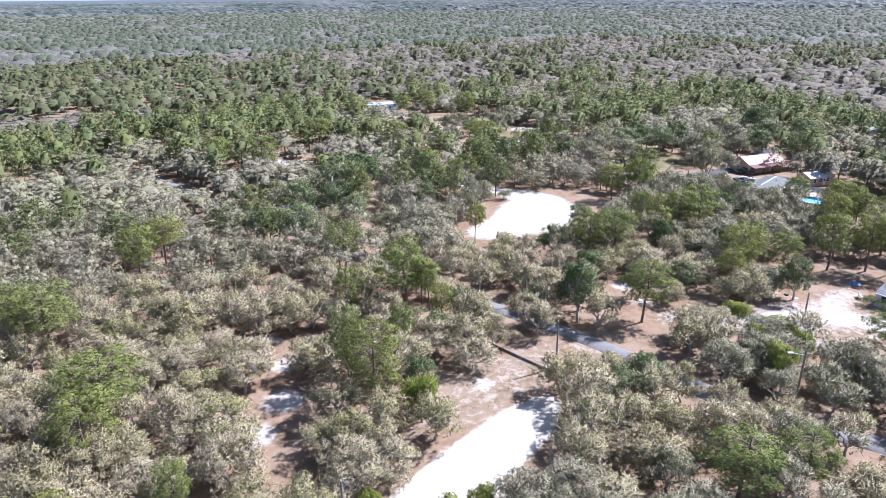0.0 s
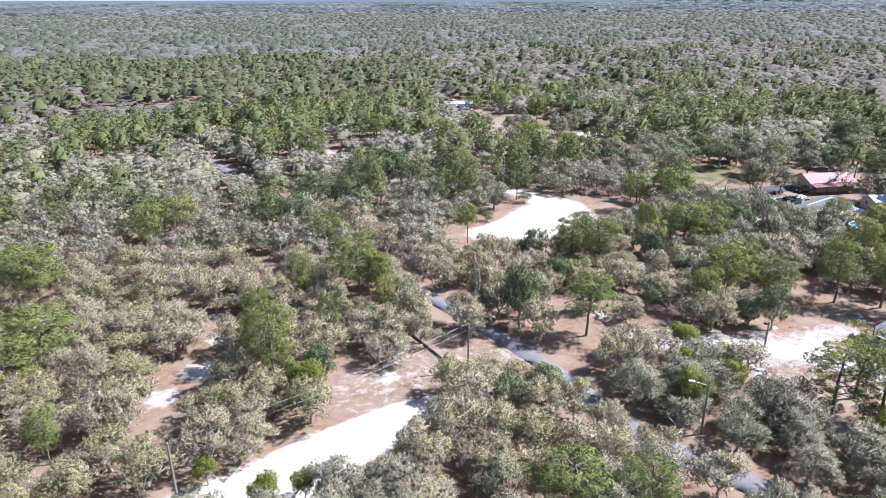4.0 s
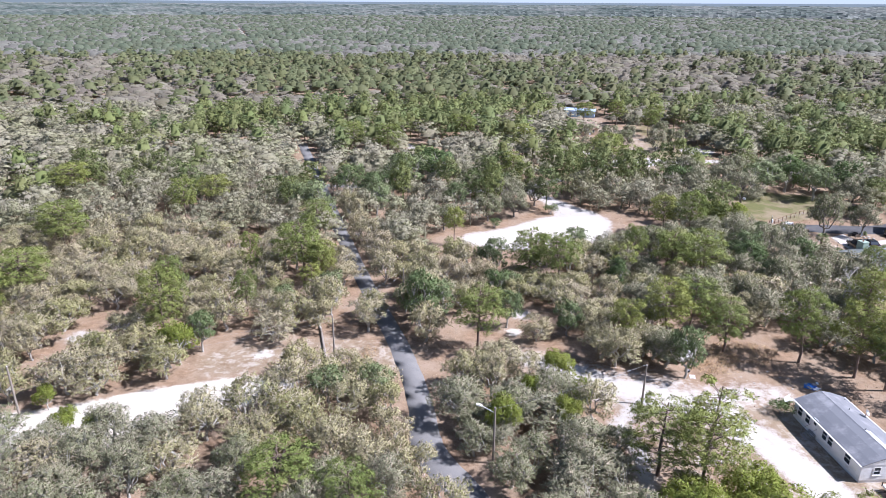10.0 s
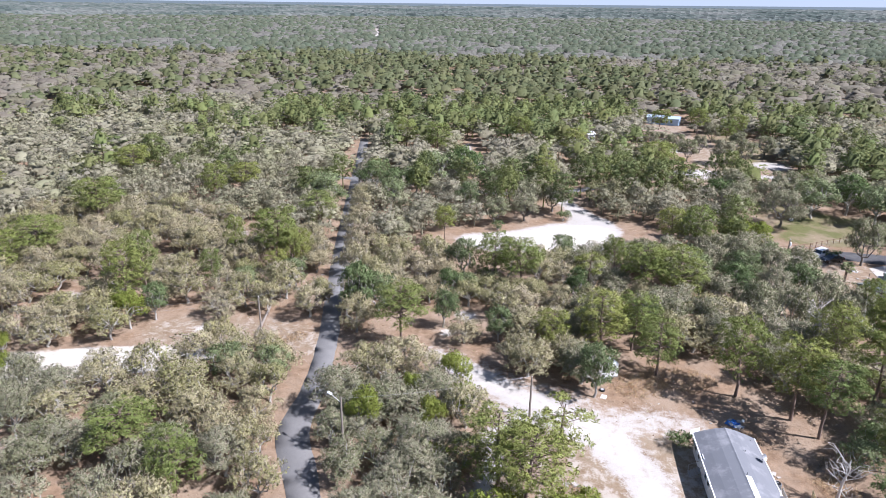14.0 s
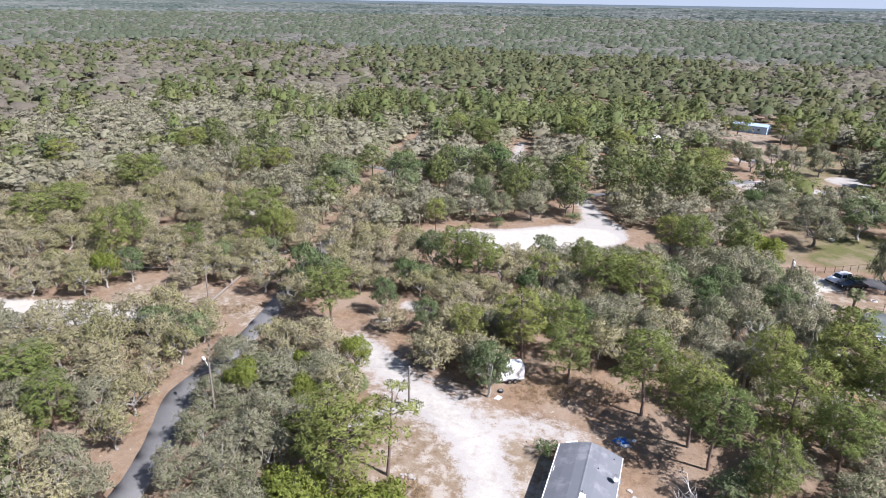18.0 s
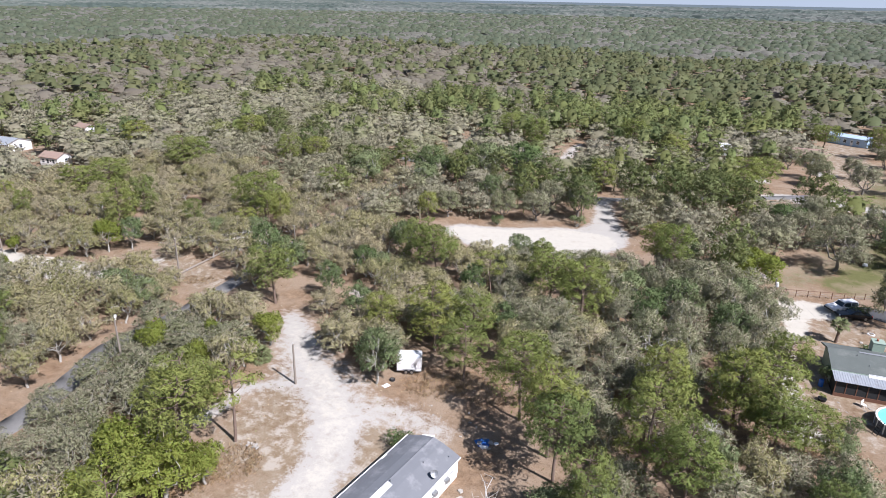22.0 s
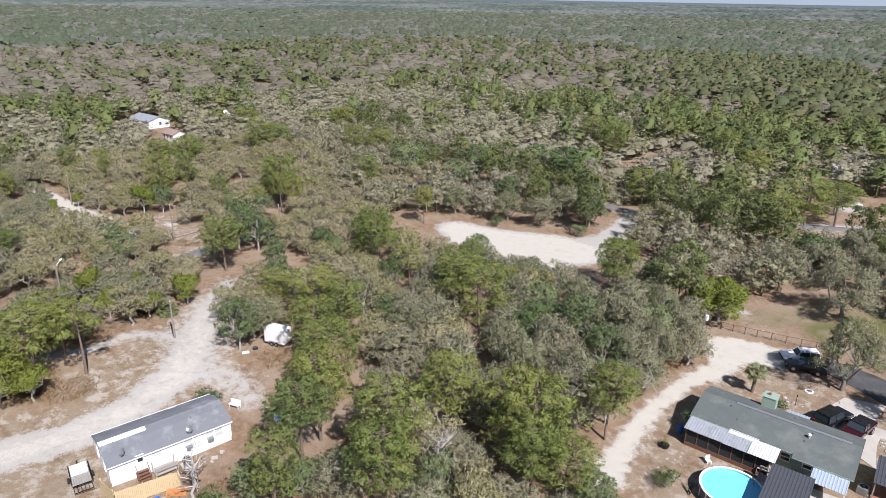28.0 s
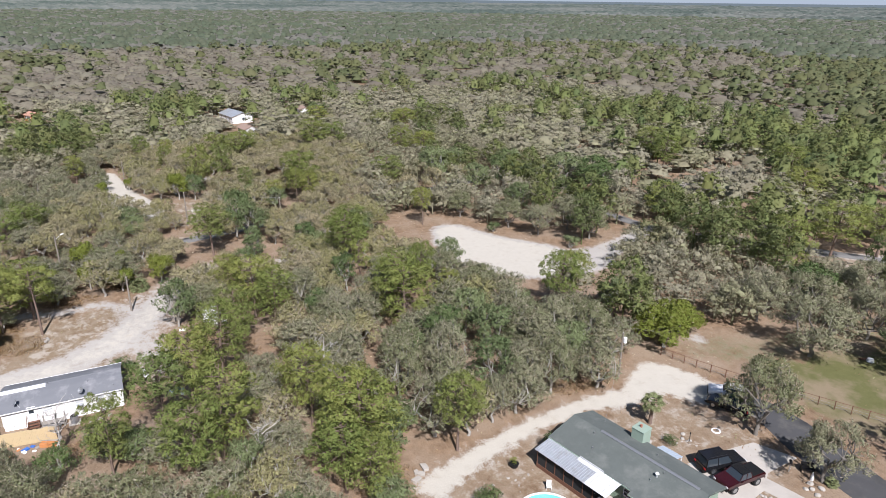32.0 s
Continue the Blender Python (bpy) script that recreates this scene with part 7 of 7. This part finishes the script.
for (ax, ay), (bx, by) in zip(FENCE, FENCE[1:]):
    n = max(2, round(math.hypot(bx - ax, by - ay) / 1.9))
    for i in range(n):
        x, y = ax + (bx - ax) * i / n, ay + (by - ay) * i / n
        if first_post is None:
            first_post = part("post", box_bm(-0.045, -0.045, -0.2, 0.045, 0.045, 1.2, 0.012), brown_wood, fence)
            ob = first_post
        else:
            ob = new("post", first_post.data)
            ob.parent = fence
        ob.matrix_basis = pose(x, y, on(x, y), 0, 0, i * 7)
    for z, r in ((1.12, 0.035), (0.7, 0.012), (0.35, 0.012)):
        part("rail" if r > 0.02 else "wire", rod_bm((ax, ay, on(ax, ay, z)), (bx, by, on(bx, by, z)), r, None, 6), brown_wood if r > 0.02 else grey_metal, fence)


# ---- poles and lines ----
def pole(x, y, h, label, arm=0.0, turn=0.0, tank=False):
    ob = thing("utility_pole", pose(x, y, on(x, y), 0, 0, turn), label, "pole", "utility poles")
    part("shaft", rod_bm((0, 0, -0.3), (0, 0, h), 0.15, 0.10, 10), pole_wood, ob)
    if arm:
        part("crossarm", box_bm(-arm, -0.06, h - 0.5, arm, 0.06, h - 0.38, 0.01), pole_wood, ob)
        for s in (-1, 1):
            part("insulator", rod_bm((s * arm * 0.9, 0, h - 0.38), (s * arm * 0.9, 0, h - 0.2), 0.05, 0.03, 8), white_trim, ob)
    part("insulator", rod_bm((0, 0, h), (0, 0, h + 0.16), 0.05, 0.03, 8), white_trim, ob)
    if tank:
        part("transformer", rod_bm((0.3, 0, h - 1.3), (0.3, 0, h - 0.6), 0.22, 0.22, 14), white_trim, ob, "pale grey transformer can")
    return ob


POLE_A, POLE_B, POLE_C = (54.8, 54.0, 7.0), (18.4, 43.6, 6.6), (64.5, 71.3, 6.4)
pole(*POLE_A, "weathered timber utility pole beside the lane", 0.0)
pole(*POLE_B, "weathered timber utility pole beside the white drive")
pole(*POLE_C, "weathered timber utility pole behind the lane")
pole(93.5, 41.45, 5.5, "short timber service pole on a mown patch of the yard")
pole(139.7, 96.0, 6.3, "timber utility pole with a transformer by the sand yard", 0.0, 40, True)
pole(-2.0, 52.0, 6.6, "weathered timber utility pole among scrub oaks")
pole(126.5, 148.0, 7.0, "distant timber utility pole between pines")
pole(47.0, 139.0, 7.0, "distant timber utility pole beside the lane")
for x, y in ((139.0, 93.0), (140.5, 93.6)):
    st = thing("guy_stake", pose(x, y, on(x, y), 0, 25, 60), "pale timber stake leaning beside the pole", "stake")
    part("shaft", rod_bm((0, 0, -0.1), (0, 0, 1.9), 0.05, 0.04, 6), fence_wood, st)


fallen = thing("fallen_pole", pose(53.5, 54.6, on(53.5, 54.6) + 0.17, 0, 0, 0), "old grey timber pole lying on leaf litter beside the lane", "pole")
part("shaft", rod_bm((0, 0, 0), (-2.3, 12.4, 0.05), 0.21, 0.15, 10), pole_wood, fallen)
part("band", rod_bm((-0.35, 1.9, 0.007), (-0.37, 2.02, 0.008), 0.225, 0.225, 10), grey_metal, fallen)


def wire(a, b, sag=0.6):
    ob = thing("power_line", Matrix(), "thin dark power line hanging between poles", "cable", "power lines")
    k = np.linspace(0, 1, 9)[:, None]
    line = np.array(a) + (np.array(b) - np.array(a)) * k
    line[:, 2] -= sag * 4 * (k * (1 - k)).ravel()
    v, t = tube(line, [0.008] * 9, 4)
    shape("strand", raw_mesh("strand", v, t, [grey_metal]), ob)


def tip(p, drop=0.0):
    return (p[0], p[1], on(p[0], p[1]) + p[2] + 0.1 - drop)


for drop in (0.0, 0.9):
    wire(tip(POLE_A, drop), tip(POLE_B, drop))
    wire(tip(POLE_B, drop), tip((-2.0, 52.0, 6.6), drop))
    wire(tip(POLE_A, drop), tip(POLE_C, drop), 0.3)
wire(tip(POLE_A, 0.9), (73.6, 31.6, 6.9), 0.5)
wire((73.6, 31.6, 6.9), tip((93.5, 41.45, 5.5)), 0.4)
wire(tip((139.7, 96.0, 6.3)), (150.3, 84.5, 3.2), 0.4)

lamp = thing("street_lamp", pose(73.6, 31.6, on(73.6, 31.6)), "timber street lamp with a white arm and lamp head", "street lamp")
part("shaft", rod_bm((0, 0, -0.3), (0, 0, 7.1), 0.15, 0.10, 10), pole_wood, lamp)
part("arm", rod_bm((0, 0, 6.4), (-1.3, 0.85, 6.75), 0.035, None, 6), white_trim, lamp)
head = part("lamp_head", box_bm(-0.32, -0.15, 0, 0.32, 0.15, 0.16, 0.05), white_trim, lamp)
head.matrix_basis = pose(-1.55, 1.0, 6.7, 0, 0, -33)
part("lens", box_bm(-0.24, -0.11, -0.05, 0.12, 0.11, 0.01, 0.02), lamp_clear, head)


# ---- far buildings ----
tin_blue = surface("pale_blue_metal_roof", (0.42, 0.52, 0.66), 0.08, 1.2, 0.45, bump=0)
def cottage(name, x, y, turn, lx, ly, h, walls, roof, label, rise=1.1, z=0.0):
    ob = thing(name, pose(x, y, on(x, y) + z, 0, 0, turn), label, "house")
    a, b = lx / 2, ly / 2
    for x0, y0, x1, y1 in ((-a, -b, a, -b), (a, -b, a, b), (a, b, -a, b), (-a, b, -a, -b)):
        part("wall", siding(x0, y0, x1, y1, -0.2, h, 0.12, 0.4), walls, ob)
    for s in (-1, 1):
        part("gable", prism_bm([(-b, h), (b, h), (0, h + rise)], -0.06, 0.06), walls, ob).matrix_basis = pose(s * a, 0, 0, 0, 0, 90)
        pts = [(-a - 0.35, s * (b + 0.4), h - 0.1), (a + 0.35, s * (b + 0.4), h - 0.1), (a + 0.35, 0, h + rise + 0.08), (-a - 0.35, 0, h + rise + 0.08)]
        part("roof", quad_bm(pts if s < 0 else pts[::-1], 0.1 if s < 0 else 0.1), roof, ob)
    for k in (-0.6, -0.1, 0.55):
        window(ob, k * a, -b - 0.03, 0.95, 0.9, 1.0, -90)
        window(ob, k * a, b + 0.03, 0.95, 0.9, 1.0, 90)
    window(ob, a + 0.03, 0.4, 0.95, 0.9, 1.0, 0)
    window(ob, -a - 0.03, 0.4, 0.95, 0.9, 1.0, 180)
    door(ob, 0.25 * a, -b - 0.04, 0.05, -90)
    return ob


ranch = cottage("red_roofed_house", 177.6, 100.2, -14, 12.5, 7.0, 2.6, tan_wall, red_roof, "tan house with a faded red metal roof and porches", 1.5)
part("porch_roof", corrugated(-6.4, 6.4, -5.8, -3.4, 2.0, 2.5), red_roof, ranch, "faded red porch roof")
for i in range(5):
    part("porch_post", box_bm(-6.2 + i * 3.05, -5.7, 0, -6.06 + i * 3.05, -5.56, 2.0), brown_wood, ranch)
cottage("white_roofed_shed", 175.6, 82.6, -16, 7.5, 4.6, 2.4, tan_wall, tin_bright, "tan shed with a bright white metal roof", 0.9)
cottage("garden_shed", 197.3, 84.5, 10, 3.6, 3.0, 2.2, white_wall, brown_roof, "small white shed with a brown roof", 1.0)
cottage("white_barn", 246.0, 97.5, 20, 8.0, 6.0, 3.6, white_wall, tin_bright, "white barn with a white metal roof", 1.6)
cottage("blue_mobile_home", 144.8, 261.5, -20, 13.0, 4.8, 2.9, blue_wall, tin_blue, "pale blue mobile home with a white roof", 0.6)
cottage("brown_roofed_house", 134.8, 220.0, 10, 9.0, 7.5, 2.6, tan_wall, brown_roof, "tan house with a brown shingled roof", 1.6)
cottage("white_shed", 110.8, 216.0, 30, 3.0, 4.2, 3.0, white_wall, tin_bright, "tall narrow white shed between pines", 0.6)
cottage("white_cottage", -39.5, 85.0, 12, 6.5, 4.6, 2.6, white_wall, brown_roof, "small white cottage with a brown roof among oaks", 1.0)
cottage("grey_roofed_house", -71.0, 86.5, 12, 13.0, 8.0, 2.6, white_wall, tin, "low house with a pale grey metal roof", 1.2)
cottage("white_hut", -16.2, 86.0, 30, 3.2, 2.4, 1.9, white_wall, tin_bright, "little white hut among scrub oaks", 0.5)
cottage("white_bungalow", -76.0, 115.0, 0, 6.0, 4.0, 2.5, white_wall, brown_roof, "white bungalow under far oaks", 0.9)
cottage("silver_trailer_home", -61.5, 118.0, 20, 7.0, 3.0, 2.4, white_wall, tin, "pale trailer home in a gap of the woods", 0.4)
cottage("orange_shed", -99.2, 16.5, 30, 5.0, 4.0, 2.4, orange_wood, copper_roof, "orange shed with a rusty roof", 1.0)
cottage("far_white_house", 215.4, 189.0, 15, 9.0, 5.0, 2.6, white_wall, tin, "white house behind far trees", 1.0)


cottage("white_warehouse", -950, 3310, 20, 34, 16, 9, white_wall, tin_bright, "long white warehouse far off near the horizon", 3.0)
cottage("white_warehouse", -1820, 2255, 40, 26, 14, 8, white_wall, tin_bright, "white warehouse far off above the woods", 3.0)


def far_block(x, y, turn, lx, ly, h, walls, roof):
    """A plain long building of a far town, standing over the woods."""
    ob = thing("town_building", pose(x, y, 0, 0, 0, turn), "pale low building of a far town beyond the woods", "building", "far town buildings")
    part("wall", box_bm(-lx / 2, -ly / 2, -1, lx / 2, ly / 2, h), walls, ob)
    part("roof", prism_bm([(-ly / 2 - 0.6, h + 0.01), (ly / 2 + 0.6, h + 0.01), (0, h + 2.2)], -lx / 2 - 0.6, lx / 2 + 0.6), roof, ob).matrix_basis = pose(0, 0, 0, 0, 0, 90)


town = random.Random(12)
for i in range(20):
    k = town.random()
    far_block(-2700 - 900 * k + town.uniform(-260, 260), 2200 + 1000 * k + town.uniform(-300, 300), town.uniform(0, 180), town.uniform(18, 44), town.uniform(12, 18), town.uniform(9, 13), town.choice((white_wall, tan_wall, white_wall)), town.choice((tin_bright, tin, brown_roof)))
for x, y in ((120, 3600), (560, 4100), (-560, 3900), (900, 3000)):
    far_block(x, y, town.uniform(0, 180), 36, 16, 12, white_wall, tin_bright)


# ---- palms and the dead tree ----
def frond_mesh(seed, length, wide):
    """A fan of narrow blades on an arching stem."""
    r = np.random.default_rng(seed)
    pieces = [tube([(0, 0, 0), (length * 0.35, 0, length * 0.20), (length * 0.62, 0, length * 0.20)], [0.025, 0.02, 0.012], 4)]
    hub = np.array([length * 0.6, 0, length * 0.2])
    for a in np.linspace(-1.9, 1.9, 17):
        d = np.array([math.cos(a), math.sin(a), 0.0])
        n = np.array([-d[1], d[0], 0]) * 0.06
        end = hub + d * wide * r.uniform(0.85, 1.1) + np.array([0, 0, -0.32 * wide])
        mid = hub + d * wide * 0.55 + np.array([0, 0, 0.02])
        v = np.array([hub - n * 0.3, hub + n * 0.3, mid + n, mid - n, end])
        pieces.append((v, np.array([(0, 1, 2), (0, 2, 3), (3, 2, 4)])))
    v, t = gather(pieces)
    return raw_mesh("frond", v, t, [leaf_palm])


def palm(x, y, trunk, n, length, label, seed):
    r = random.Random(seed)
    ob = thing("palm_tree", pose(x, y, on(x, y)), label, "palm")
    if trunk:
        line = [(0, 0, -0.2), (0.04, 0.02, trunk * 0.5), (0.05, 0.0, trunk)]
        v, t = tube(line, [0.24, 0.2, 0.22], 9)
        shape("trunk", raw_mesh("trunk", v, t, [bark_pine]), ob)
    meshes = [frond_mesh(seed + k, length, length * 0.55) for k in range(3)]
    for i in range(n):
        f = shape("frond", meshes[i % 3], ob)
        f.matrix_basis = pose(0.05, 0, trunk - 0.05, 0, -55 + 85 * (i / n), i * 137.5 + r.uniform(-12, 12))


palm(148.9, 92.6, 2.7, 16, 1.35, "cabbage palm with a rough trunk and drooping fan fronds", 5)
palm(85.6, 43.0, 0.4, 22, 1.7, "low palmetto with fan fronds among shrubs", 9)
palm(164.6, 101.6, 0.2, 14, 0.7, "small agave-like palmetto in a rock bed", 12)


def dead_tree(x, y, h, seed, label):
    r = np.random.default_rng(seed)
    top = np.array([0.4, 0.2, h])
    trunk = bent(r, (0, 0, -0.3), top, 0.03, 6)
    pieces = [tube(trunk, np.linspace(0.2, 0.05, 6), 6)]
    for i in range(16):
        k = r.uniform(0.3, 0.95)
        s = trunk[0] + (top - trunk[0]) * k
        a = r.uniform(0, 6.28)
        e = s + np.array([math.cos(a), math.sin(a), 0.7]) * r.uniform(0.8, 2.4)
        pieces.append(tube(bent(r, s, e, 0.13), [0.07, 0.05, 0.035, 0.015], 4))
        for _ in range(3):
            f = s + (e - s) * r.uniform(0.4, 0.9)
            pieces.append(tube(bent(r, f, f + r.normal(0, 0.6, 3) + np.array([0, 0, 0.4]), 0.15), [0.03, 0.022, 0.015, 0.006], 3))
    v, t = grafted(pieces)
    ob = thing("dead_tree", pose(x, y, on(x, y)), label, "tree")
    shape("trunk", raw_mesh("trunk", v, t, [bark_dead], smooth=True), ob)


dead_tree(130.9, 60.0, 9.5, 4, "bleached dead tree with bare crooked limbs")
dead_tree(124.5, 33.0, 5.0, 5, "bare bleached snag beside pines")
dead_tree(138.5, 51.0, 6.0, 6, "leafless pale snag among scrub")


# ---- the pattern trees go ----
for t in OAKS + GREENS + PINES + SPARSE + BUSHES + LUSH + SPREADING + OLIVES:
    for o in (*t.children_recursive, t):
        bpy.data.objects.remove(o)
